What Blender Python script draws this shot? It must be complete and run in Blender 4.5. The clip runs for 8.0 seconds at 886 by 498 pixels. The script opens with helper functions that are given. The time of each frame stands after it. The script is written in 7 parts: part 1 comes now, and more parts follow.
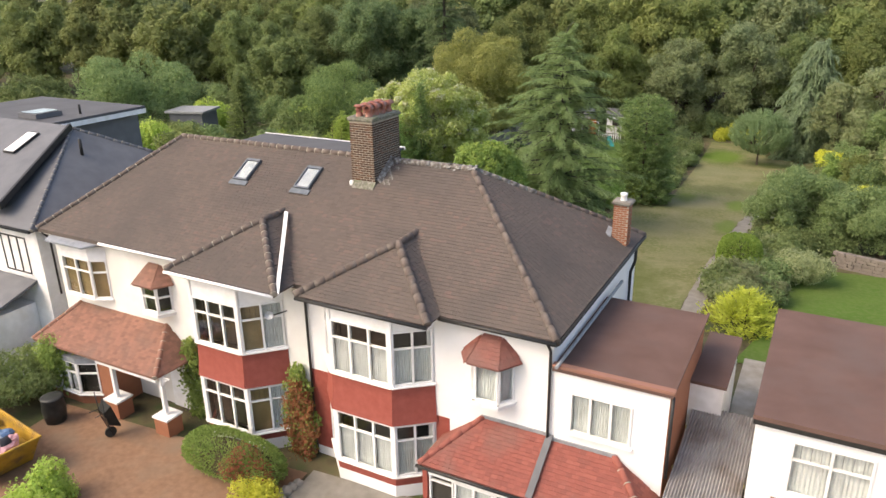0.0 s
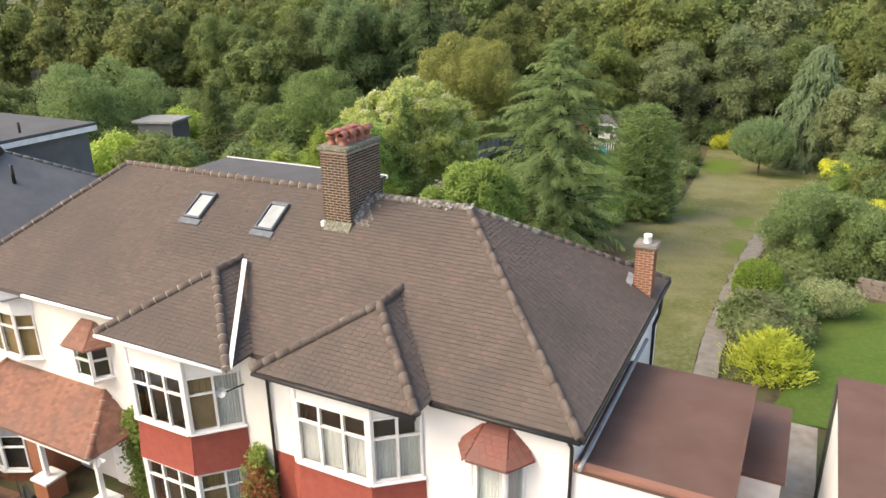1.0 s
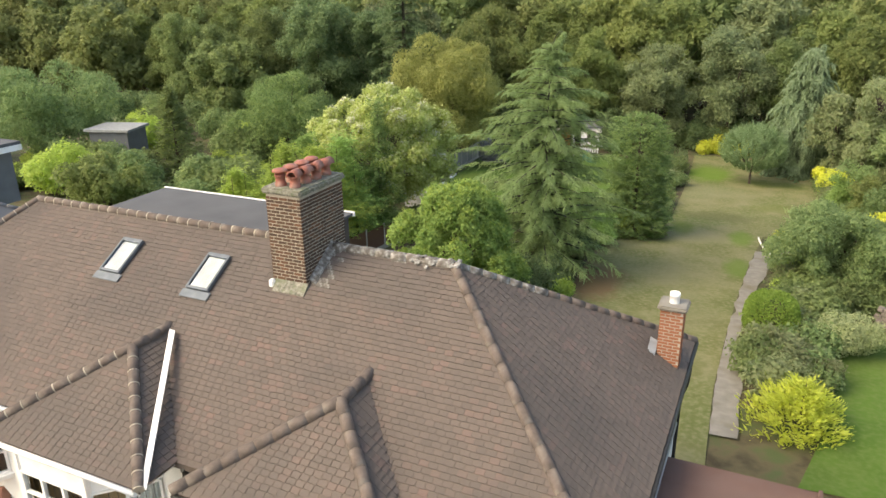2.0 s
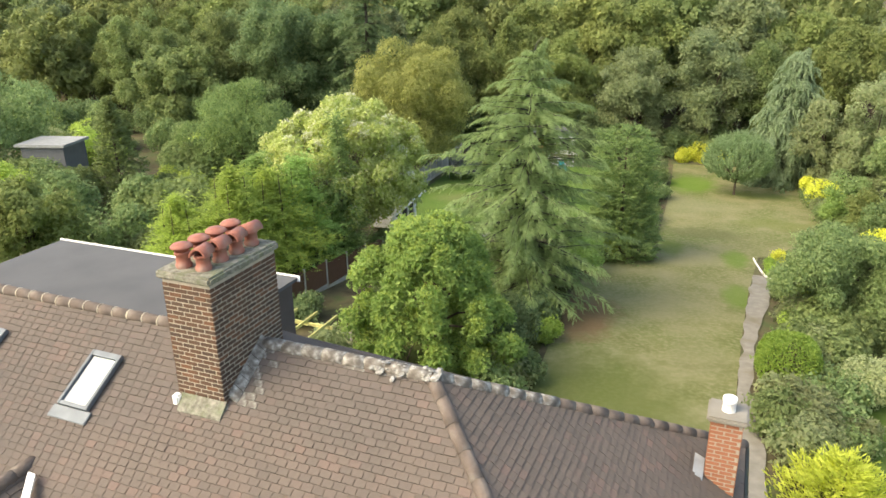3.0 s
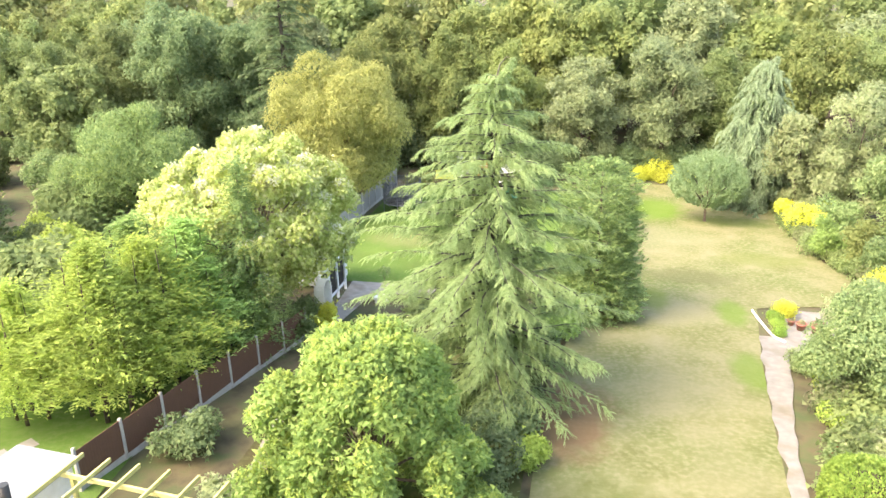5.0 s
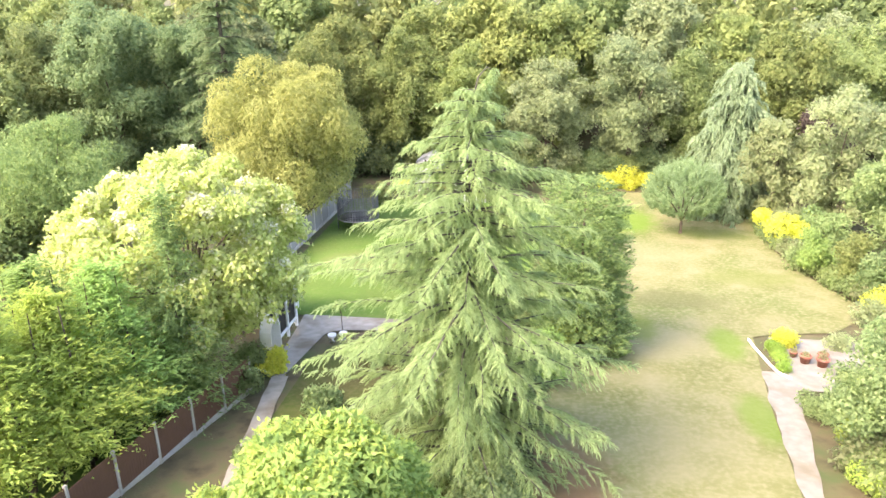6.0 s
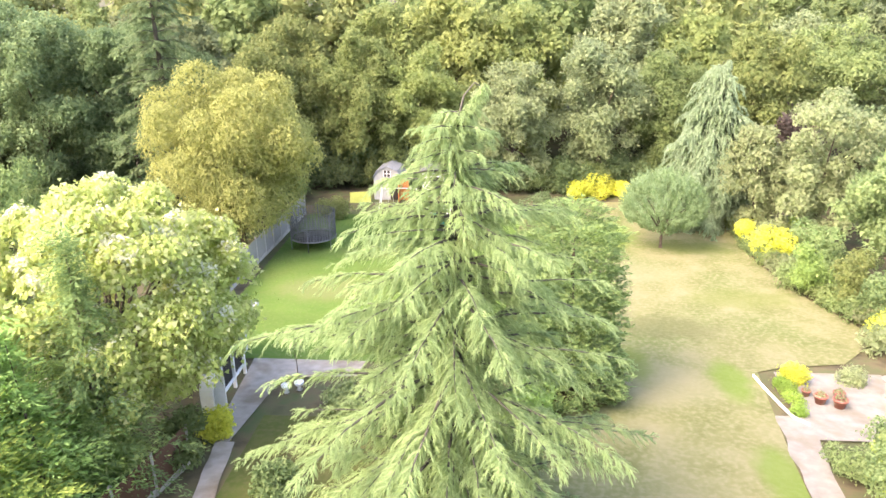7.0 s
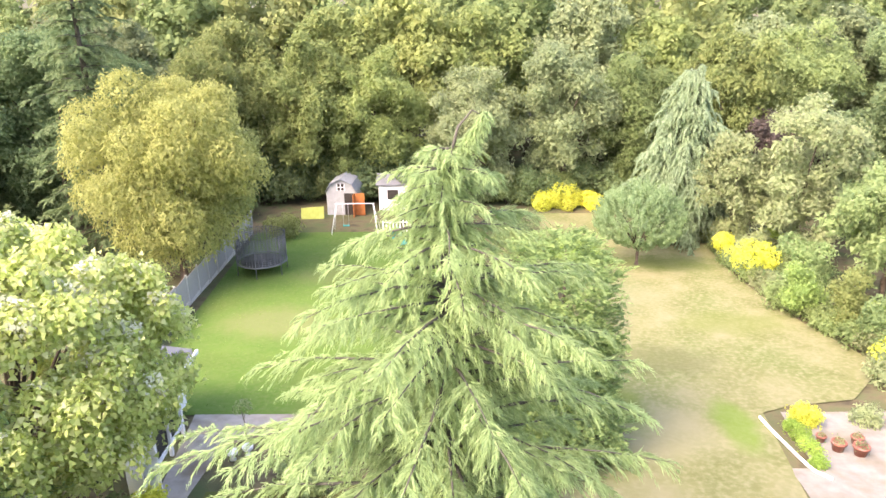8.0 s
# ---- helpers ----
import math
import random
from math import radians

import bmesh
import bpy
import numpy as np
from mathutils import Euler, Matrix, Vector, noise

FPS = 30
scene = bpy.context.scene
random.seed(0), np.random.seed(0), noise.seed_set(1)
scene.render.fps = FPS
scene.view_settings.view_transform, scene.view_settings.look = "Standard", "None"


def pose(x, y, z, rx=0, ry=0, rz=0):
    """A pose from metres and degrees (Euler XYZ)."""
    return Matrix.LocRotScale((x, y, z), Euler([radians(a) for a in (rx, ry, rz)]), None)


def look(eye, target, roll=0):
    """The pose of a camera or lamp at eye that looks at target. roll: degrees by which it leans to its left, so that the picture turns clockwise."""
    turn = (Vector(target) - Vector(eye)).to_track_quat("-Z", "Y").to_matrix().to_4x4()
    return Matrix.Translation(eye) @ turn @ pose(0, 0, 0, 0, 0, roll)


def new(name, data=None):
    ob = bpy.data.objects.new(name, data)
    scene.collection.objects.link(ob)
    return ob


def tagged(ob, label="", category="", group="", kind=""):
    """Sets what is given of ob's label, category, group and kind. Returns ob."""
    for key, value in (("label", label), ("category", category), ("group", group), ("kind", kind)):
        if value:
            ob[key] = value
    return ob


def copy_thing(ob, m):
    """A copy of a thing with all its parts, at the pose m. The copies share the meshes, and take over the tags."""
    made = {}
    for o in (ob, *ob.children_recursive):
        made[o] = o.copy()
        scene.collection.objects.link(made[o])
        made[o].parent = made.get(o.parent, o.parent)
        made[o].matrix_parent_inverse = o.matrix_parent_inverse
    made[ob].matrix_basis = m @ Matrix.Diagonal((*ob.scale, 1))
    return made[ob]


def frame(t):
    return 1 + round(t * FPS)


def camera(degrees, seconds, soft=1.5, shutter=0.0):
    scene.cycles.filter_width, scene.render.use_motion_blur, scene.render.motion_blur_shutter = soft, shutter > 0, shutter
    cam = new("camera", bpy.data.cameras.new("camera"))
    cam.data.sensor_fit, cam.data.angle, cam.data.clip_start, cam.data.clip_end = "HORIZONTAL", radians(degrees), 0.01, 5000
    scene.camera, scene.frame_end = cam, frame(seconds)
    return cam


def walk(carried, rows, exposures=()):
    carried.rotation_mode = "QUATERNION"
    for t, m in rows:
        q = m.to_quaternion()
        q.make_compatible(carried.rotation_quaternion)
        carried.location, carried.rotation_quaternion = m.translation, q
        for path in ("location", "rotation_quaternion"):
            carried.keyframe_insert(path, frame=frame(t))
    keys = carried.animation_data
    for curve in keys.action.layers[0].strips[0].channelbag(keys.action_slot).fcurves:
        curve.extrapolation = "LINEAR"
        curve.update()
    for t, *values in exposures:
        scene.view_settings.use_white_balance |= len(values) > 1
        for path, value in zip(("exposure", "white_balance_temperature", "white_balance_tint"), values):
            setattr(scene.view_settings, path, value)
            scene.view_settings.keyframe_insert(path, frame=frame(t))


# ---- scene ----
cam = camera(62.6, 8.0)
PATH = [
    (0, (0.047, 0.006, 13.718), (-0.711, 1.721, 13.022), -0.9),
    (0.5, (-0.79, 1.815, 13.7), (-1.535, 3.537, 13.006), -0.9),
    (1, (-1.703, 3.714, 13.708), (-2.424, 5.445, 13.015), -0.9),
    (1.5, (-2.507, 5.539, 13.704), (-3.2, 7.282, 13.01), -0.8),
    (1.7, (-2.822, 6.317, 13.708), (-3.505, 8.064, 13.013), -0.8),
    (2.8, (-4.696, 11.027, 13.617), (-5.288, 12.805, 12.918), -0.6),
    (3, (-4.982, 11.875, 13.596), (-5.562, 13.658, 12.901), -0.7),
    (3.5, (-5.712, 13.939, 13.566), (-6.254, 15.735, 12.873), -0.8),
    (4, (-6.451, 16.222, 13.554), (-6.95, 18.031, 12.864), -1.0),
    (4.5, (-7.14, 18.299, 13.49), (-7.596, 20.12, 12.801), -1.1),
    (4.7, (-7.393, 19.133, 13.444), (-7.833, 20.96, 12.759), -1.1),
    (5.8, (-8.852, 23.841, 13.302), (-9.162, 25.694, 12.616), -1.0),
    (6, (-9.117, 24.704, 13.286), (-9.404, 26.561, 12.599), -1.0),
    (6.5, (-9.674, 26.804, 13.214), (-9.907, 28.667, 12.527), -1.0),
    (7, (-10.208, 28.96, 13.148), (-10.378, 30.83, 12.46), -1.0),
    (7.5, (-10.703, 30.916, 13.082), (-10.808, 32.791, 12.394), -0.9),
    (8, (-11.123, 32.934, 13.043), (-11.162, 34.812, 12.356), -0.9),
]
EXPOSURES = [(0.0, 1.24, 7350, 15), (1.5, 1.43, 7650, 11), (2.8, 1.64, 7700, 6), (3.5, 2.14, 7750, 7), (4.5, 2.70, 7550, 13), (6.0, 2.95, 7300, 19), (8.0, 2.86, 7200, 25)]
walk(cam, [(t, look(eye, target, roll)) for t, eye, target, roll in PATH], EXPOSURES)

# ---- daylight: bright overcast, sun low on the left behind the camera ----
SUN_ELEV, SUN_AZ = 45.0, -130.0      # degrees; azimuth of the sun, from +y towards +x
world = bpy.data.worlds.new("sky")
scene.world = world
world.use_nodes = True
wn = world.node_tree
sky = wn.nodes.new("ShaderNodeTexSky")
sky.sky_type, sky.sun_disc = "NISHITA", False
sky.sun_elevation, sky.sun_rotation = radians(SUN_ELEV), radians(SUN_AZ)
sky.air_density, sky.dust_density, sky.ozone_density = 1.0, 3.0, 0.6
wn.links.new(sky.outputs["Color"], wn.nodes["Background"].inputs["Color"])
wn.nodes["Background"].inputs["Strength"].default_value = 0.15
sun_data = bpy.data.lights.new("sun", "SUN")
sun_data.energy, sun_data.angle, sun_data.color = 0.95, radians(40), (1.0, 0.92, 0.78)
sun = new("sun", sun_data)
to_sun = Vector((math.sin(radians(SUN_AZ)) * math.cos(radians(SUN_ELEV)), math.cos(radians(SUN_AZ)) * math.cos(radians(SUN_ELEV)), math.sin(radians(SUN_ELEV))))
sun.matrix_world = look(to_sun * 60, (0, 0, 0))


# ---- materials ----
def material(name, colours, scale=8.0, rough=0.8, metal=0.0, bump=0.2, fine=60.0, stain=None, stain_scale=0.7, island="", spec=0.3, leaf=0.0, coords="Object"):
    """A surface whose colour wanders over the ramp of colours by noise at two scales, or piece by piece (island: 'island' or 'object')."""
    m = bpy.data.materials.new(name)
    m.use_nodes = True
    nt = m.node_tree
    N, L = nt.nodes, nt.links
    b = N["Principled BSDF"]
    b.inputs["Roughness"].default_value, b.inputs["Metallic"].default_value = rough, metal
    b.inputs["Specular IOR Level"].default_value = spec
    tc = N.new("ShaderNodeTexCoord")
    n1 = N.new("ShaderNodeTexNoise")
    n1.inputs["Scale"].default_value, n1.inputs["Detail"].default_value = scale, 6
    L.new(tc.outputs[coords], n1.inputs["Vector"])
    ramp = N.new("ShaderNodeValToRGB")
    el = ramp.color_ramp.elements
    while len(el) < len(colours):
        el.new(0.5)
    for i, c in enumerate(colours):
        el[i].position = (i / max(1, len(colours) - 1)) if island else 0.3 + 0.4 * i / max(1, len(colours) - 1)
        el[i].color = (*c, 1)
    if island:
        src = N.new("ShaderNodeNewGeometry").outputs["Random Per Island"] if island == "island" else N.new("ShaderNodeObjectInfo").outputs["Random"]
        mixv = N.new("ShaderNodeMath")
        mixv.operation = "MULTIPLY_ADD"
        L.new(n1.outputs["Fac"], mixv.inputs[0])
        mixv.inputs[1].default_value = 0.5
        add = N.new("ShaderNodeMath")
        add.operation = "MULTIPLY_ADD"
        L.new(src, add.inputs[0])
        add.inputs[1].default_value, add.inputs[2].default_value = 0.75, -0.12
        L.new(add.outputs[0], mixv.inputs[2])
        L.new(mixv.outputs[0], ramp.inputs["Fac"])
    else:
        L.new(n1.outputs["Fac"], ramp.inputs["Fac"])
    col = ramp.outputs["Color"]
    if stain:
        n2 = N.new("ShaderNodeTexNoise")
        n2.inputs["Scale"].default_value, n2.inputs["Detail"].default_value = stain_scale, 8
        L.new(tc.outputs[coords], n2.inputs["Vector"])
        r2 = N.new("ShaderNodeMapRange")
        r2.inputs["From Min"].default_value, r2.inputs["From Max"].default_value = 0.48, 0.72
        L.new(n2.outputs["Fac"], r2.inputs["Value"])
        mx = N.new("ShaderNodeMix")
        mx.data_type = "RGBA"
        L.new(r2.outputs["Result"], mx.inputs["Factor"])
        L.new(col, mx.inputs["A"])
        mx.inputs["B"].default_value = (*stain, 1)
        col = mx.outputs["Result"]
    L.new(col, b.inputs["Base Color"])
    if bump:
        n3 = N.new("ShaderNodeTexNoise")
        n3.inputs["Scale"].default_value, n3.inputs["Detail"].default_value = fine, 4
        L.new(tc.outputs[coords], n3.inputs["Vector"])
        bp = N.new("ShaderNodeBump")
        bp.inputs["Strength"].default_value, bp.inputs["Distance"].default_value = bump, 0.02
        L.new(n3.outputs["Fac"], bp.inputs["Height"])
        L.new(bp.outputs["Normal"], b.inputs["Normal"])
    if leaf:
        tr = N.new("ShaderNodeBsdfTranslucent")
        L.new(col, tr.inputs["Color"])
        ms = N.new("ShaderNodeMixShader")
        ms.inputs["Fac"].default_value = leaf
        L.new(b.outputs[0], ms.inputs[1])
        L.new(tr.outputs[0], ms.inputs[2])
        L.new(ms.outputs[0], N["Material Output"].inputs["Surface"])
    return m


def foliage(name, *colours, leaf=0.5):
    """Leaves: colour by leaf, with a slow drift and a shade of its own for each plant."""
    m = material(name, [tuple(min(0.75, g * v) for v, g in zip(c, (4.15, 3.85, 3.2))) for c in colours], scale=0.35, rough=0.65, bump=0, island="island", spec=0.12, leaf=leaf)
    nt = m.node_tree
    info = nt.nodes.new("ShaderNodeObjectInfo")
    r = nt.nodes.new("ShaderNodeMapRange")
    r.inputs["To Min"].default_value, r.inputs["To Max"].default_value = 0.78, 1.2
    nt.links.new(info.outputs["Random"], r.inputs["Value"])
    hsv = nt.nodes.new("ShaderNodeHueSaturation")
    hsv.inputs["Saturation"].default_value = 0.86
    nt.links.new(r.outputs["Result"], hsv.inputs["Value"])
    swap = nt.nodes.new("ShaderNodeMath")
    swap.operation = "FRACT"
    seven = nt.nodes.new("ShaderNodeMath")
    seven.operation = "MULTIPLY"
    seven.inputs[1].default_value = 7.31
    nt.links.new(info.outputs["Random"], seven.inputs[0])
    nt.links.new(seven.outputs[0], swap.inputs[0])
    h = nt.nodes.new("ShaderNodeMapRange")
    h.inputs["To Min"].default_value, h.inputs["To Max"].default_value = 0.490, 0.506
    nt.links.new(swap.outputs[0], h.inputs["Value"])
    nt.links.new(h.outputs["Result"], hsv.inputs["Hue"])
    b = nt.nodes["Principled BSDF"]
    nt.links.new(b.inputs["Base Color"].links[0].from_socket, hsv.inputs["Color"])
    nt.links.new(hsv.outputs["Color"], b.inputs["Base Color"])
    for n in nt.nodes:
        if n.type == "BSDF_TRANSLUCENT":
            nt.links.new(hsv.outputs["Color"], n.inputs["Color"])
    return m


RENDER = material("cream painted render", [(0.72, 0.705, 0.655), (0.79, 0.78, 0.735)], 2.0, 0.85, bump=0.25, fine=90, stain=(0.66, 0.63, 0.56), stain_scale=0.5)
RENDER_W = material("white painted render", [(0.76, 0.765, 0.755), (0.82, 0.825, 0.815)], 2.0, 0.85, bump=0.25, fine=90, stain=(0.70, 0.69, 0.65), stain_scale=0.5)
WHITE = material("white paint", [(0.74, 0.74, 0.73), (0.84, 0.84, 0.83)], 4.0, 0.45, bump=0.05, stain=(0.68, 0.67, 0.63), stain_scale=1.5)
REDPAINT = material("red painted tile hanging", [(0.25, 0.060, 0.044), (0.30, 0.080, 0.060)], 5.0, 0.6, bump=0.15)
TILE = material("weathered plain tile", [(0.097, 0.081, 0.070), (0.110, 0.091, 0.078), (0.117, 0.096, 0.082), (0.124, 0.099, 0.084), (0.154, 0.106, 0.090)], 1.2, 0.9, bump=0.35, fine=40, island="island", stain=(0.088, 0.076, 0.068), stain_scale=0.35)
TILE_ONE = material("weathered plain tile piece", [(0.092, 0.078, 0.068), (0.104, 0.088, 0.077), (0.110, 0.092, 0.081), (0.126, 0.097, 0.085)], 1.2, 0.9, bump=0.35, fine=40, island="object", stain=(0.108, 0.092, 0.080), stain_scale=0.35)
REDTILE = material("red clay tile", [(0.18, 0.098, 0.072), (0.24, 0.125, 0.090), (0.30, 0.148, 0.108)], 1.2, 0.85, bump=0.3, fine=40, island="island", stain=(0.19, 0.12, 0.095))
REDTILE2 = material("bright red tile", [(0.195, 0.066, 0.053), (0.24, 0.078, 0.060), (0.28, 0.098, 0.074)], 1.2, 0.8, bump=0.3, fine=40, island="island", stain=(0.195, 0.105, 0.088))
RIDGE = material("mortared ridge tile", [(0.085, 0.070, 0.060), (0.125, 0.100, 0.086), (0.165, 0.140, 0.122)], 3.0, 0.95, bump=0.5, fine=25, stain=(0.19, 0.17, 0.145), stain_scale=1.6)
MORTAR = material("pale lime mortar", [(0.30, 0.27, 0.22), (0.42, 0.38, 0.31)], 6.0, 0.95, bump=0.5, fine=60)
LICHEN = material("lichen-crusted ridge tile", [(0.095, 0.083, 0.072), (0.125, 0.112, 0.098), (0.22, 0.21, 0.19), (0.38, 0.375, 0.355)], 9.0, 0.95, bump=0.3, fine=60)
BRICK = material("sooty stock brick", [(0.050, 0.034, 0.026), (0.078, 0.050, 0.036), (0.10, 0.058, 0.038), (0.17, 0.080, 0.045)], 3.0, 0.9, bump=0.4, fine=70, island="object")
BRICK_S = material("sooty stock brick joined", [(0.050, 0.034, 0.026), (0.078, 0.050, 0.036), (0.10, 0.058, 0.038), (0.17, 0.080, 0.045)], 3.0, 0.9, bump=0.4, fine=70, island="island")
REDBRICK = material("red brown brick", [(0.19, 0.075, 0.042), (0.26, 0.105, 0.058), (0.34, 0.145, 0.080)], 3.0, 0.9, bump=0.4, fine=70, island="island")
CRUST = material("white lime crust", [(0.14, 0.13, 0.115), (0.27, 0.265, 0.245), (0.46, 0.46, 0.44)], 16.0, 0.95, bump=0.8, fine=45, stain=(0.13, 0.12, 0.10), stain_scale=9)
CEMENT = material("mossy cement flaunching", [(0.10, 0.10, 0.075), (0.19, 0.185, 0.15), (0.30, 0.29, 0.25)], 13.0, 0.95, bump=0.9, fine=40, stain=(0.13, 0.15, 0.085), stain_scale=5)
TERRACOTTA = material("terracotta", [(0.23, 0.082, 0.058), (0.32, 0.13, 0.095)], 5.0, 0.55, bump=0.15, stain=(0.27, 0.19, 0.15), stain_scale=3)
FELT = material("brown roofing felt", [(0.105, 0.062, 0.050), (0.145, 0.088, 0.072)], 0.9, 0.9, bump=0.3, fine=120, stain=(0.12, 0.085, 0.075), stain_scale=0.5)
DARKFELT = material("dark brown felt", [(0.060, 0.050, 0.046), (0.085, 0.070, 0.064)], 1.2, 0.9, bump=0.3, fine=90)
GREYFELT = material("grey roof membrane", [(0.075, 0.077, 0.081), (0.098, 0.100, 0.105)], 0.8, 0.85, bump=0.1, fine=60)
SLATE = material("dark grey slate", [(0.105, 0.110, 0.118), (0.140, 0.145, 0.153)], 1.5, 0.6, bump=0.3, fine=30)
SKYFRAME = material("blue grey metal frame", [(0.10, 0.12, 0.14), (0.15, 0.17, 0.19)], 5.0, 0.45, bump=0.1, metal=0.2)
LEAD = material("lead flashing", [(0.22, 0.24, 0.26), (0.32, 0.34, 0.36)], 5.0, 0.5, bump=0.2, metal=0.2)
BLACK = material("black painted pipe", [(0.018, 0.018, 0.018), (0.035, 0.035, 0.033)], 8.0, 0.45, bump=0.05)
CURTAIN = material("net curtain", [(0.50, 0.52, 0.52), (0.68, 0.70, 0.69)], 3.0, 0.9, bump=0.1)
# near-black colour that stands in for the shade of unlit interiors
ROOM_SHADE = material("painted room shade", [(0.02, 0.018, 0.015), (0.05, 0.042, 0.035)], 1.5, 0.9, bump=0)
BLIND = material("ochre blind", [(0.22, 0.15, 0.07), (0.30, 0.21, 0.10)], 3.0, 0.8, bump=0.05)
PAVING = material("red block drive", [(0.19, 0.110, 0.066), (0.25, 0.150, 0.092)], 6.0, 0.9, bump=0.4, fine=30, stain=(0.20, 0.145, 0.10), stain_scale=0.6)
STONE = material("pale paving stone", [(0.178, 0.167, 0.143), (0.245, 0.232, 0.203)], 2.5, 0.9, bump=0.4, fine=30, stain=(0.16, 0.14, 0.10), stain_scale=0.9)
CONCRETE = material("worn concrete", [(0.24, 0.22, 0.185), (0.33, 0.305, 0.265)], 2.5, 0.9, bump=0.4, fine=40, stain=(0.17, 0.14, 0.10), stain_scale=0.8)
WALLSTONE = material("grey garden stone", [(0.12, 0.10, 0.085), (0.24, 0.21, 0.18)], 3.0, 0.95, bump=0.5, fine=30, island="island")
SOIL = material("soil and leaf litter", [(0.055, 0.045, 0.025), (0.10, 0.085, 0.045), (0.075, 0.095, 0.035)], 1.2, 1.0, bump=0.6, fine=14, stain=(0.05, 0.075, 0.025), stain_scale=0.3)
FENCE = material("brown fence board", [(0.085, 0.045, 0.028), (0.15, 0.08, 0.05)], 4.0, 0.85, bump=0.3, fine=40, island="island")
GREYFENCE = material("weathered grey fence board", [(0.21, 0.20, 0.185), (0.32, 0.31, 0.29)], 4.0, 0.9, bump=0.3, fine=40, island="island")
TIMBER = material("fresh green-yellow timber", [(0.42, 0.40, 0.14), (0.55, 0.52, 0.22)], 6.0, 0.7, bump=0.15)
TWIG = material("grey twig bark", [(0.055, 0.052, 0.042), (0.095, 0.090, 0.072)], 6.0, 0.95, bump=0.4, fine=25)
BARK = material("bark", [(0.06, 0.045, 0.032), (0.13, 0.10, 0.075)], 6.0, 0.95, bump=0.6, fine=25)
SKIPYELLOW = material("scuffed yellow paint", [(0.34, 0.20, 0.02), (0.44, 0.27, 0.04)], 3.0, 0.6, bump=0.2, stain=(0.16, 0.10, 0.05), stain_scale=2.5)
PLASTIC = material("dark plastic", [(0.02, 0.022, 0.02), (0.04, 0.042, 0.04)], 4.0, 0.5, bump=0.05)
ORANGEWOOD = material("orange stained wood", [(0.38, 0.12, 0.03), (0.48, 0.17, 0.05)], 5.0, 0.7, bump=0.2)
GREYPAINT = material("pale grey paint", [(0.22, 0.23, 0.23), (0.29, 0.30, 0.30)], 3.0, 0.7, bump=0.1)
SHEDPAINT = material("pale grey shed paint", [(0.28, 0.288, 0.28), (0.36, 0.368, 0.36)], 3.0, 0.7, bump=0.1)
PALEPOST = material("pale concrete post", [(0.36, 0.34, 0.30), (0.48, 0.46, 0.42)], 3.0, 0.9, bump=0.3)
LIME = material("lime green panel", [(0.30, 0.34, 0.07), (0.38, 0.42, 0.11)], 3.0, 0.6, bump=0.1)
TEAL = material("teal plastic", [(0.02, 0.22, 0.20), (0.04, 0.30, 0.27)], 3.0, 0.5, bump=0.05)
CORRUGATED = material("grey corrugated sheet", [(0.25, 0.24, 0.235), (0.38, 0.37, 0.36)], 1.5, 0.6, bump=0.2, stain=(0.20, 0.17, 0.15), stain_scale=1.0)
METAL = material("galvanised steel", [(0.45, 0.46, 0.47), (0.60, 0.61, 0.62)], 6.0, 0.4, metal=0.8, bump=0.05)

GLASS = bpy.data.materials.new("window glass")
GLASS.use_nodes = True
_g = GLASS.node_tree.nodes["Principled BSDF"]
_g.inputs["Roughness"].default_value, _g.inputs["Transmission Weight"].default_value, _g.inputs["IOR"].default_value = 0.03, 1.0, 1.45
_g.inputs["Base Color"].default_value = (0.93, 0.96, 0.95, 1)


def grass_material(name, colours, patch, dry):
    """Mown grass: blotches of dry straw and fresh growth over fine blade noise."""
    m = material(name, colours, 0.55, 1.0, bump=0.8, fine=26, stain=dry, stain_scale=0.22, spec=0.1)
    nt = m.node_tree
    b = nt.nodes["Principled BSDF"]
    src = b.inputs["Base Color"].links[0].from_socket
    tc = nt.nodes.new("ShaderNodeTexCoord")
    n = nt.nodes.new("ShaderNodeTexNoise")
    n.inputs["Scale"].default_value, n.inputs["Detail"].default_value = 5.0, 10
    nt.links.new(tc.outputs["Object"], n.inputs["Vector"])
    r = nt.nodes.new("ShaderNodeMapRange")
    r.inputs["From Min"].default_value, r.inputs["From Max"].default_value = 0.42, 0.70
    r.inputs["To Max"].default_value = 0.75
    nt.links.new(n.outputs["Fac"], r.inputs["Value"])
    mx = nt.nodes.new("ShaderNodeMix")
    mx.data_type = "RGBA"
    nt.links.new(r.outputs["Result"], mx.inputs["Factor"])
    nt.links.new(src, mx.inputs["A"])
    mx.inputs["B"].default_value = (*patch, 1)
    nt.links.new(mx.outputs["Result"], b.inputs["Base Color"])
    return m


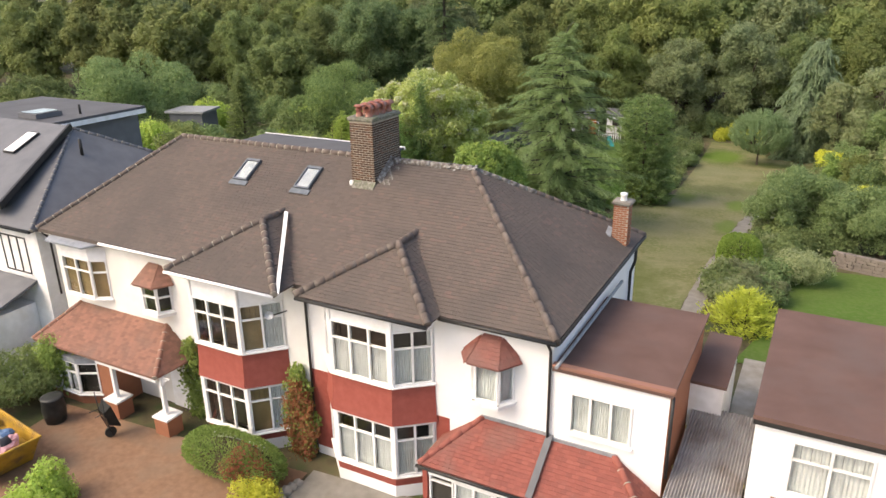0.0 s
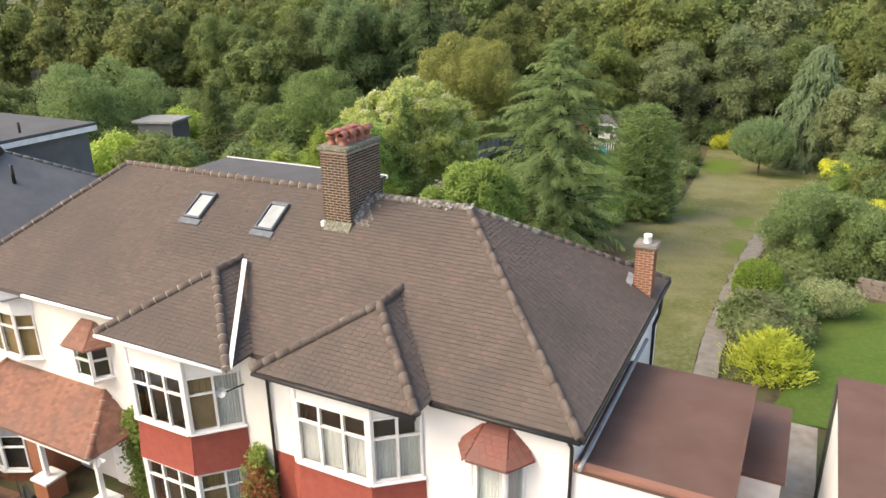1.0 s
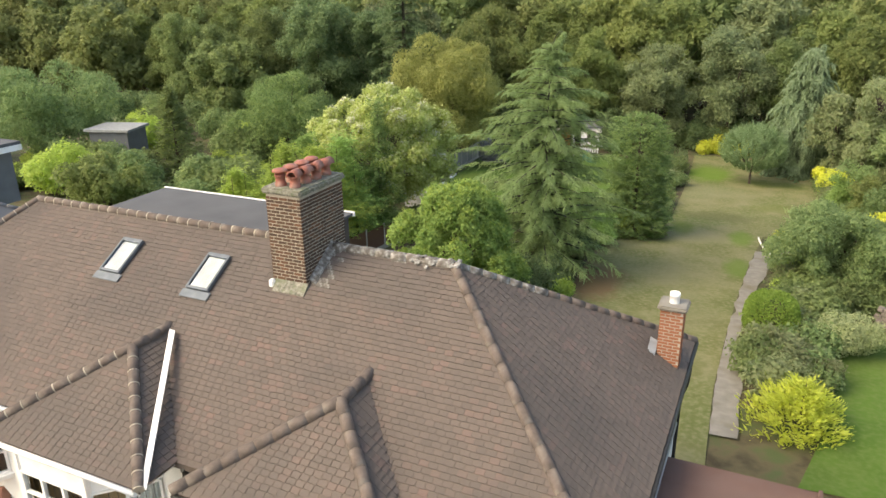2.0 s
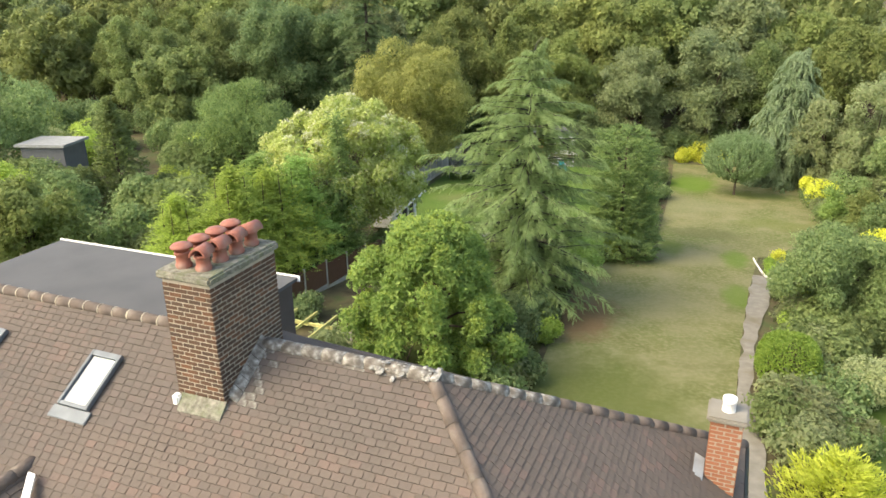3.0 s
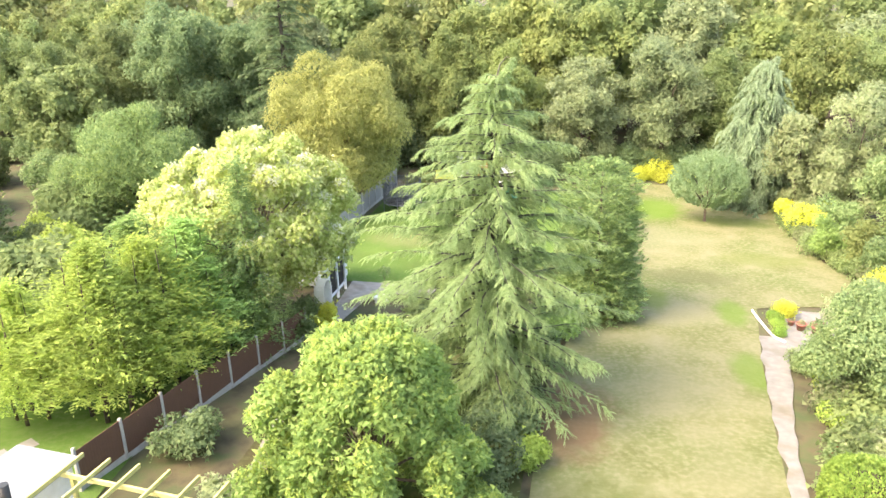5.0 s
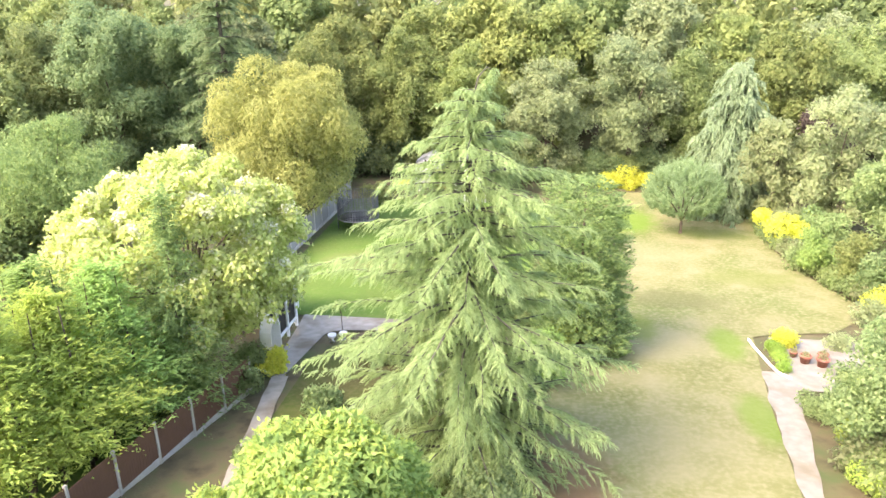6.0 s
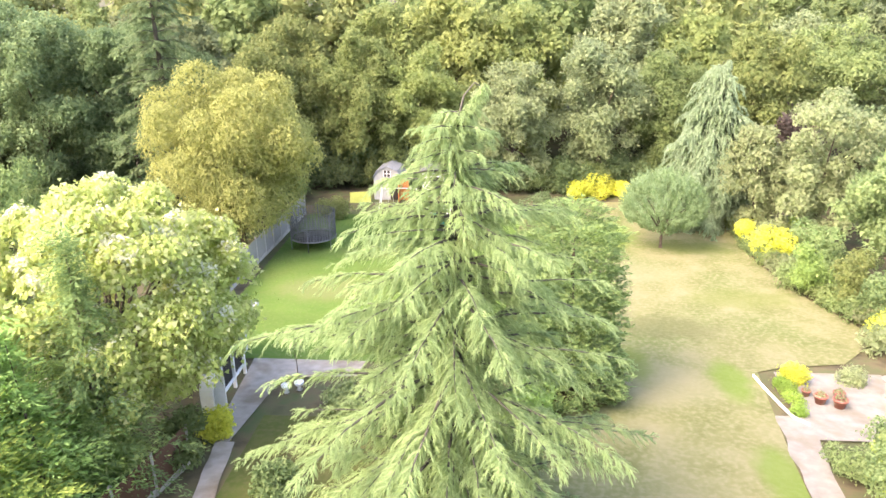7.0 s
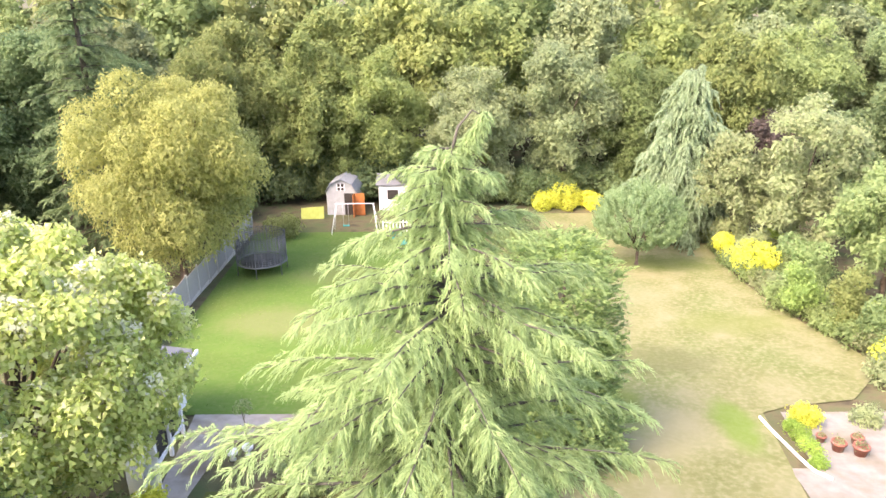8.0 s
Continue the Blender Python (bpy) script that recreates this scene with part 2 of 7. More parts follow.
def wear_and_shade_patch(m, x, y, rx, ry, colour, strength=0.8):
    """An uneven patch of another colour in a lawn, round (x, y); some paint tree shade."""
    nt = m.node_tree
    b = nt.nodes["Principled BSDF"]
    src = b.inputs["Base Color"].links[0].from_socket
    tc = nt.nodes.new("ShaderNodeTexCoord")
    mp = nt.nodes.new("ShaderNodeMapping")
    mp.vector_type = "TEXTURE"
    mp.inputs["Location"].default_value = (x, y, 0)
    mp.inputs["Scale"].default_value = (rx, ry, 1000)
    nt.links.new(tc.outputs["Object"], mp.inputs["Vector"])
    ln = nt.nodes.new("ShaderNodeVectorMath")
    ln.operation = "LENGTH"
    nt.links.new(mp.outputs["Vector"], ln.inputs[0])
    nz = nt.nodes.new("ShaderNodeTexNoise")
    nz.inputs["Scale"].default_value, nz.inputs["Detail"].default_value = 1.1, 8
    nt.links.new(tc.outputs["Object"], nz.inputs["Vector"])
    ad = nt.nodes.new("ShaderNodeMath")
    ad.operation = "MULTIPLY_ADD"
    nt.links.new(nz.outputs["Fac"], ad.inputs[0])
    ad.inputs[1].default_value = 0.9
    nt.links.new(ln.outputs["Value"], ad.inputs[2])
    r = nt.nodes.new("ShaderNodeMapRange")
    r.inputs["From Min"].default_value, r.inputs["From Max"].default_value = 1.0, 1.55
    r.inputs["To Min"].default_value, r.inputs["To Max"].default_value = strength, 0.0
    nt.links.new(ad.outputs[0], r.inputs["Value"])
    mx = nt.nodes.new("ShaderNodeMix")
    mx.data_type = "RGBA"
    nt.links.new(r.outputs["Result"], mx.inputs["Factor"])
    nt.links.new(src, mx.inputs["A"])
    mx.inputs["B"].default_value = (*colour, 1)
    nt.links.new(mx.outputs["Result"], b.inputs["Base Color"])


DRYGRASS = grass_material("dry mown lawn", [(0.105, 0.120, 0.042), (0.150, 0.154, 0.068), (0.188, 0.182, 0.098)], (0.205, 0.198, 0.110), (0.096, 0.125, 0.038))
wear_and_shade_patch(DRYGRASS, -8.6, 43.5, 2.0, 3.6, (0.165, 0.105, 0.062))
wear_and_shade_patch(DRYGRASS, -7.0, 35.0, 4.2, 5.0, (0.088, 0.108, 0.032), 0.8)
wear_and_shade_patch(DRYGRASS, -4.6, 46.5, 2.6, 2.2, (0.180, 0.176, 0.098), 0.4)
wear_and_shade_patch(DRYGRASS, -3.6, 70.5, 4.2, 3.4, (0.195, 0.192, 0.108), 0.5)
wear_and_shade_patch(DRYGRASS, -3.2, 40.5, 1.4, 2.4, (0.170, 0.166, 0.090), 0.4)
# fruit tree's shadow painted into the grass, right of its trunk
wear_and_shade_patch(DRYGRASS, 2.4, 75.8, 3.4, 1.8, (0.085, 0.120, 0.030), 0.6)
wear_and_shade_patch(DRYGRASS, -3.4, 79.2, 2.6, 4.2, (0.095, 0.170, 0.022))
wear_and_shade_patch(DRYGRASS, -4.0, 55.5, 2.6, 2.2, (0.215, 0.205, 0.120), 0.6)
wear_and_shade_patch(DRYGRASS, -1.2, 49.0, 0.9, 2.2, (0.10, 0.160, 0.028), 0.7)
wear_and_shade_patch(DRYGRASS, -4.6, 57.5, 1.0, 2.0, (0.11, 0.150, 0.028), 0.6)
wear_and_shade_patch(DRYGRASS, -0.9, 56.0, 0.9, 2.2, (0.10, 0.165, 0.026), 0.7)
# darker olive band: the columnar cypress's shadow painted on the lawn
wear_and_shade_patch(DRYGRASS, -2.4, 61.8, 3.0, 1.7, (0.105, 0.108, 0.050), 0.6)
wear_and_shade_patch(DRYGRASS, 2.5, 66.0, 3.2, 1.8, (0.12, 0.145, 0.04), 0.5)
GREENGRASS = grass_material("fresh mown lawn", [(0.064, 0.124, 0.022), (0.086, 0.146, 0.030)], (0.105, 0.150, 0.045), (0.080, 0.118, 0.028))
wear_and_shade_patch(GREENGRASS, -20.4, 66.5, 3.2, 2.4, (0.150, 0.160, 0.070), 0.6)
wear_and_shade_patch(GREENGRASS, -18.0, 74.0, 3.5, 2.0, (0.135, 0.155, 0.060), 0.5)
ROUGHGRASS = grass_material("rough grass", [(0.05, 0.075, 0.018), (0.09, 0.11, 0.03)], (0.10, 0.10, 0.04), (0.06, 0.05, 0.025))

LEAF_OAK = foliage("oak leaves", (0.034, 0.054, 0.019), (0.045, 0.067, 0.024), (0.056, 0.079, 0.029))
LEAF_DARK = foliage("dark wood leaves", (0.026, 0.046, 0.021), (0.037, 0.061, 0.027), (0.05, 0.074, 0.034))
LEAF_AUTUMN = foliage("turning leaves", (0.040, 0.059, 0.016), (0.051, 0.070, 0.021), (0.063, 0.081, 0.026))
LEAF_GREY = foliage("grey green oak leaves", (0.034, 0.050, 0.026), (0.048, 0.066, 0.034), (0.062, 0.080, 0.042))
LEAF_BROWN = foliage("browning leaves", (0.042, 0.057, 0.019), (0.051, 0.067, 0.023), (0.060, 0.073, 0.027))
LEAF_CYPRESS = foliage("yellow green cypress sprays", (0.028, 0.052, 0.017), (0.042, 0.071, 0.023), (0.062, 0.094, 0.030))
LEAF_LIME = foliage("lime juniper sprays", (0.090, 0.118, 0.006), (0.122, 0.150, 0.008), (0.145, 0.170, 0.012))
LEAF_YELLOW = foliage("yellow green leaves", (0.054, 0.067, 0.017), (0.075, 0.089, 0.024), (0.096, 0.107, 0.035))
LEAF_BRIGHT = foliage("bright green leaves", (0.036, 0.066, 0.013), (0.056, 0.092, 0.018), (0.086, 0.122, 0.028))
LEAF_CATALPA = foliage("pale catalpa leaves", (0.078, 0.112, 0.024), (0.100, 0.136, 0.030), (0.122, 0.156, 0.042), (0.142, 0.170, 0.066), (0.165, 0.182, 0.120))
LEAF_PALETIP = foliage("whitish leaf tips", (0.135, 0.150, 0.110), (0.165, 0.178, 0.155), (0.180, 0.192, 0.190))
LEAF_SHOOT = foliage("yellow green new shoots", (0.070, 0.105, 0.012), (0.092, 0.130, 0.018), (0.110, 0.150, 0.030))
LEAF_GOLD = foliage("golden conifer sprays", (0.060, 0.098, 0.014), (0.084, 0.126, 0.017), (0.108, 0.150, 0.022))
LEAF_CONIFER = foliage("green conifer sprays", (0.042, 0.080, 0.021), (0.061, 0.108, 0.026), (0.082, 0.134, 0.033))
LEAF_CEDAR = foliage("grey green needles", (0.04, 0.072, 0.029), (0.06, 0.1, 0.04), (0.084, 0.128, 0.054))
LEAF_BLUE = foliage("blue grey needles", (0.038, 0.062, 0.036), (0.054, 0.082, 0.05), (0.07, 0.1, 0.064))
LEAF_PEAR = foliage("grey green leaves", (0.032, 0.056, 0.022), (0.049, 0.079, 0.031), (0.070, 0.100, 0.042))
LEAF_PALE = foliage("pale grey green leaves", (0.048, 0.090, 0.040), (0.068, 0.116, 0.056), (0.094, 0.144, 0.074))
LEAF_FLOWER = foliage("bright yellow shrub leaves", (0.10, 0.125, 0.004), (0.16, 0.185, 0.006), (0.20, 0.225, 0.012))
LEAF_RUST = foliage("rust tinged leaves", (0.048, 0.07, 0.034), (0.064, 0.078, 0.042), (0.058, 0.085, 0.038))
LEAF_RED = foliage("red berries and leaves", (0.04, 0.058, 0.012), (0.075, 0.028, 0.01), (0.11, 0.032, 0.011), (0.036, 0.058, 0.012))
LEAF_PURPLE = foliage("purple leaves", (0.020, 0.018, 0.018), (0.030, 0.024, 0.025))
LEAF_BOX = foliage("clipped bright box", (0.042, 0.086, 0.009), (0.064, 0.114, 0.011), (0.086, 0.138, 0.017))
LEAF_SILVER = foliage("silvery shrub leaves", (0.060, 0.080, 0.040), (0.090, 0.112, 0.060))


# ---- small builders ----
def part(name, bm, mat, parent=None, label=""):
    """Links a bmesh as one mesh object under parent."""
    me = bpy.data.meshes.new(name)
    bm.to_mesh(me)
    bm.free()
    me.materials.append(mat)
    ob = new(name, me)
    ob.parent = parent
    if label:
        ob["label"] = label
    return ob


def thing(name, m, label, category, group="", kind=""):
    ob = new(name)
    ob.matrix_world = m
    return tagged(ob, label, category, group, kind)


def box(x0, y0, z0, x1, y1, z1, bevel=0.0, bm=None):
    bm = bm or bmesh.new()
    made = bmesh.ops.create_cube(bm, size=1.0, matrix=Matrix.LocRotScale(((x0 + x1) / 2, (y0 + y1) / 2, (z0 + z1) / 2), None, (abs(x1 - x0), abs(y1 - y0), abs(z1 - z0))))
    if bevel:
        es = {e for v in made["verts"] for e in v.link_edges}
        bmesh.ops.bevel(bm, geom=list(es), offset=bevel, segments=2, affect="EDGES")
    return bm


def beam(a, b, w, h, bm=None, bevel=0.0):
    """A square bar from a to b, w wide and h high."""
    bm = bm or bmesh.new()
    a, b = Vector(a), Vector(b)
    d = b - a
    rot = d.to_track_quat("X", "Z").to_matrix().to_4x4()
    made = bmesh.ops.create_cube(bm, size=1.0, matrix=Matrix.Translation((a + b) / 2) @ rot @ Matrix.Diagonal((d.length, w, h, 1)))
    if bevel:
        bmesh.ops.bevel(bm, geom=list({e for v in made["verts"] for e in v.link_edges}), offset=bevel, segments=1, affect="EDGES")
    return bm


def tube(points, radii, sides=8, bm=None, cap=True):
    """A round bar through points with a radius at each."""
    bm = bm or bmesh.new()
    rings = []
    pts = [Vector(p) for p in points]
    for i, p in enumerate(pts):
        d = (pts[min(i + 1, len(pts) - 1)] - pts[max(i - 1, 0)]).normalized()
        q = d.to_track_quat("Z", "X").to_matrix()
        rings.append([bm.verts.new(p + q @ Vector((math.cos(2 * math.pi * k / sides), math.sin(2 * math.pi * k / sides), 0)) * radii[i]) for k in range(sides)])
    for r0, r1 in zip(rings, rings[1:]):
        for k in range(sides):
            f = bm.faces.new((r0[k], r0[(k + 1) % sides], r1[(k + 1) % sides], r1[k]))
            f.smooth = True
    if cap:
        bm.faces.new(rings[0][::-1])
        bm.faces.new(rings[-1])
    return bm


def slab(poly, down, bm=None):
    """A plate: polygon of 3d points and the same moved by down."""
    bm = bm or bmesh.new()
    top = [bm.verts.new(p) for p in poly]
    low = [bm.verts.new(Vector(p) + Vector(down)) for p in poly]
    bm.faces.new(top)
    bm.faces.new(low[::-1])
    n = len(poly)
    for i in range(n):
        bm.faces.new((top[i], low[i], low[(i + 1) % n], top[(i + 1) % n]))
    bmesh.ops.recalc_face_normals(bm, faces=bm.faces)
    return bm


def lathe(profile, sides=20, bm=None):
    bm = bm or bmesh.new()
    rings = [[bm.verts.new((r * math.cos(2 * math.pi * k / sides), r * math.sin(2 * math.pi * k / sides), z)) for k in range(sides)] for r, z in profile]
    for r0, r1 in zip(rings, rings[1:]):
        for k in range(sides):
            bm.faces.new((r0[k], r0[(k + 1) % sides], r1[(k + 1) % sides], r1[k])).smooth = True
    return bm


def raw_mesh(name, verts, faces, mat, parent=None):
    me = bpy.data.meshes.new(name)
    me.from_pydata(verts, [], faces)
    me.materials.append(mat)
    ob = new(name, me)
    ob.parent = parent
    return ob


# ---- the ground ----
def ground_z(x, y):
    return float(np.interp(y, [-400, 25, 31, 40, 56, 75, 90, 140, 400], [-0.75, -0.75, -0.75, -1.15, -2.45, -3.72, -4.6, -3.0, 6.0]))


def strip(name, ys, left, right, dz, mat, cols=6, label="", parent=None, thick=0.0):
    """A sheet on the ground between two edges given as functions of y."""
    verts, faces = [], []
    for y in ys:
        a, b = left(y), right(y)
        for k in range(cols + 1):
            x = a + (b - a) * k / cols
            verts.append((x, y, ground_z(x, y) + dz))
    w = cols + 1
    for i in range(len(ys) - 1):
        for k in range(cols):
            faces.append((i * w + k, i * w + k + 1, (i + 1) * w + k + 1, (i + 1) * w + k))
    ob = raw_mesh(name, verts, faces, mat, parent)
    return tagged(ob, label, name.split("_")[0], kind="structure")


def edge(ys, xs):
    return lambda y: float(np.interp(y, ys, xs))


def steps(a, b, s):
    n = max(1, int(round((b - a) / s)))
    return [a + (b - a) * i / n for i in range(n + 1)]


far = [-2500, -600, -200] + steps(-100, 180, 4) + [300, 700, 2500]
strip("ground", far, lambda y: -2500, lambda y: 2500, -0.03, SOIL, cols=60, label="brown soil and leaf litter under the gardens and woods")

# ---- plants ----
def leaf_mesh(name, P, D, Nn, L, W, mat, parent, label="", fold=0.25, oval=False, simple=False):
    """Many small leaves in one mesh: at P, long axis D, facing Nn, L long and W wide; each a folded kite, an oval, or a simple three-cornered blade."""
    n = len(P)
    D = D / (np.linalg.norm(D, axis=1, keepdims=True) + 1e-9)
    S = np.cross(Nn, D)
    S /= np.linalg.norm(S, axis=1, keepdims=True) + 1e-9
    U = np.cross(D, S)
    L, W = np.asarray(L).reshape(-1, 1), np.asarray(W).reshape(-1, 1)
    if oval:
        m1, m2 = P + D * L * 0.28 - U * W * fold * 0.7, P + D * L * 0.68 - U * W * fold * 0.9
        V = np.stack([P, m1 + S * W * 0.46 + U * W * fold, m2 + S * W * 0.42 + U * W * fold, P + D * L - U * L * 0.12, m2 - S * W * 0.42 + U * W * fold, m1 - S * W * 0.46 + U * W * fold], 1).reshape(-1, 3)
        idx = (np.arange(n)[:, None] * 6 + np.array([0, 1, 2, 3, 0, 3, 4, 5])).astype(np.int32)
        faces = 2 * n
    elif simple:
        V = np.stack([P + S * W * 0.5, P + D * L - U * L * 0.1, P - S * W * 0.5 + D * L * 0.15], 1).reshape(-1, 3)
        idx = np.arange(3 * n, dtype=np.int32)
        faces = n
    else:
        mid = P + D * L * 0.45 - U * W * fold
        V = np.stack([P, mid + S * W / 2 + U * W * fold, P + D * L - U * L * 0.12, mid - S * W / 2 + U * W * fold], 1).reshape(-1, 3)
        idx = np.arange(4 * n, dtype=np.int32)
        faces = n
    me = bpy.data.meshes.new(name)
    me.vertices.add(len(V))
    me.vertices.foreach_set("co", V.astype(np.float32).ravel())
    corners = 3 if simple else 4
    me.loops.add(corners * faces)
    me.loops.foreach_set("vertex_index", idx.ravel())
    me.polygons.add(faces)
    me.polygons.foreach_set("loop_start", np.arange(0, corners * faces, corners, dtype=np.int32))
    me.update(calc_edges=True)
    me.materials.append(mat)
    ob = new(name, me)
    ob.parent = parent
    if label:
        ob["label"] = label
    return ob


def unit(rng, n):
    v = rng.normal(size=(n, 3))
    return v / np.linalg.norm(v, axis=1, keepdims=True)


def wood(parent, rng, base_r, trunk_h, targets, name="trunk", lean=0.0, mat=None):
    """Tapered trunk with limbs out to the targets."""
    bm = bmesh.new()
    top = Vector((lean, 0, trunk_h))
    pts = [Vector((0, 0, -0.3)), Vector((0, 0, 0.0)), Vector((lean * 0.4, 0.03, trunk_h * 0.5)), top]
    tube(pts, [base_r * 1.35, base_r, base_r * 0.8, base_r * 0.6], 8, bm)
    for tg in targets:
        tg = Vector(tg)
        s = top.lerp(Vector((0, 0, trunk_h * 0.55)), rng.random() * 0.6)
        m = s.lerp(tg, 0.5) + Vector((0, 0, 0.12 * (tg - s).length))
        r = base_r * 0.38
        tube([s, m, tg], [r, r * 0.6, r * 0.2], 5, bm)
    return part(name, bm, mat or BARK, parent)


def crown_points(rng, lobes, n, per, spread, low=-0.45):
    """Places and outward normals of leaves, in clusters over the outer face of the lobes (cx, cy, cz, rx, rz)."""
    lobes = np.array(lobes, float)
    area = lobes[:, 3] * lobes[:, 4]
    k = max(1, n // per)
    pick = rng.choice(len(lobes), size=k * 2, p=area / area.sum())
    d = unit(rng, k * 2)
    d[:, 2] = np.where(d[:, 2] < low, -d[:, 2], d[:, 2])
    lb = lobes[pick]
    rad = np.stack([lb[:, 3], lb[:, 3], lb[:, 4]], 1)
    c = lb[:, :3] + d * rad * rng.uniform(0.8, 1.06, size=(len(d), 1))
    inside = np.zeros(len(c), bool)
    for q in lobes:
        inside |= (((c - q[:3]) / np.array([q[3], q[3], q[4]])) ** 2).sum(1) < 0.6
    order = np.argsort(inside, kind="stable")[:k]
    c, d = c[order], d[order]
    C = np.repeat(c, per, 0)
    N = np.repeat(d, per, 0)
    size = np.repeat(spread * rng.uniform(0.6, 1.4, size=(len(c), 1)), per, 0)
    off = rng.normal(size=C.shape) * size
    off -= N * (off * N).sum(1, keepdims=True) * 0.6
    return C + off - N * (np.linalg.norm(off, axis=1, keepdims=True) ** 2) / (2.2 * spread + 1e-6) * 0.35, N


def crown(parent, rng, lobes, n, leaf, mat, name="crown", per=14, spread=0.35, droop=0.4, aspect=0.62, low=-0.45, inner=0.14, label="", oval=False, simple=False):
    P, N = crown_points(rng, lobes, n, per, spread, low)
    m = len(P)
    nn = N + rng.normal(size=(m, 3)) * 0.55 + np.array([0, 0, 0.35])
    D = np.cross(nn, unit(rng, m)) + N * 0.35 - np.array([0, 0, droop])
    L = leaf * rng.uniform(0.65, 1.3, m)
    if inner:
        k = int(m * inner)
        lb = np.array(lobes, float)[rng.integers(0, len(lobes), k)]
        d = unit(rng, k)
        Pi = lb[:, :3] + d * np.stack([lb[:, 3], lb[:, 3], lb[:, 4]], 1) * rng.uniform(0.35, 0.78, size=(k, 1))
        P, nn = np.vstack([P, Pi]), np.vstack([nn, d + rng.normal(size=(k, 3)) * 0.3])
        D = np.vstack([D, np.cross(d, unit(rng, k))])
        L = np.concatenate([L, leaf * rng.uniform(1.3, 2.1, k)])
    return leaf_mesh(name, P, D, nn, L, L * aspect, mat, parent, label, oval=oval, simple=simple)


def lobes_in(rng, n, cx, cz, rx, rz, size):
    """Lobes scattered through an upright ellipsoid."""
    out = []
    for i in range(n):
        d = unit(rng, 1)[0] * rng.random() ** 0.4
        s = size * rng.uniform(0.75, 1.25)
        out.append((cx + d[0] * (rx - s * 0.7), d[1] * (rx - s * 0.7), cz + d[2] * (rz - s * 0.6), s, s * rng.uniform(0.75, 0.95)))
    return out


def broadleaf(name, seed, height, radius, bole, n, leaf, mat, label, lobes=14, lobe=0.4, per=14, spread=0.4, droop=0.4, aspect=0.62, trunk=0.22, category="tree", group="", low=-0.45, oval=False, simple=False, inner=0.14):
    """A round-headed tree: trunk, limbs and a clustered crown. Built at the origin."""
    rng = np.random.default_rng(seed)
    t = thing(name, Matrix(), label, category, group)
    if name in ("garden_tree", "apple_tree", "hawthorn_tree", "plum_tree"):
        simple, aspect = True, aspect * 1.35
    if lobes < 30:
        lobes, lobe = int(lobes * 2.4), lobe * 0.66
    rz = (height - bole) / 2
    lb = lobes_in(rng, lobes, 0, bole + rz, radius, rz, radius * lobe)
    wood(t, rng, trunk, bole + rz * 0.6, [(q[0] * 0.8, q[1] * 0.8, q[2]) for q in lb[:9]])
    crown(t, rng, lb, n, leaf, mat, per=per, spread=spread, droop=droop, aspect=aspect, low=low, oval=oval, simple=simple, inner=inner)
    return t


def put(ob, x, y, turn=0.0, s=1.0, dz=0.0):
    ob.matrix_world = Matrix.LocRotScale((x, y, ground_z(x, y) + dz), Euler((0, 0, turn)), (s, s, s))
    return ob


def again(ob, x, y, turn, s, dz=0.0):
    c = copy_thing(ob, Matrix())
    return put(c, x, y, turn, s, dz)


def shrub(x, y, r, h, mat, seed, label, n=1500, leaf=0.12, lobes=6, lobe=0.5, dz=0.0, spread=0.16, category="shrub", name="shrub", group="", per=10, droop=0.3, aspect=0.82, simple=True):
    rng = np.random.default_rng(seed)
    t = thing(name, Matrix(), label, category, group)
    lb = lobes_in(rng, lobes, 0, h * 0.5, r, h * 0.52, r * lobe)
    wood(t, rng, 0.05 + r * 0.02, h * 0.35, [(q[0] * 0.7, q[1] * 0.7, q[2]) for q in lb[:5]], name="stem")
    crown(t, rng, lb, n, leaf, mat, per=per, spread=spread, droop=droop, aspect=aspect, low=-0.9, name="foliage", simple=simple)
    return put(t, x, y, seed * 1.3, 1.0, dz)


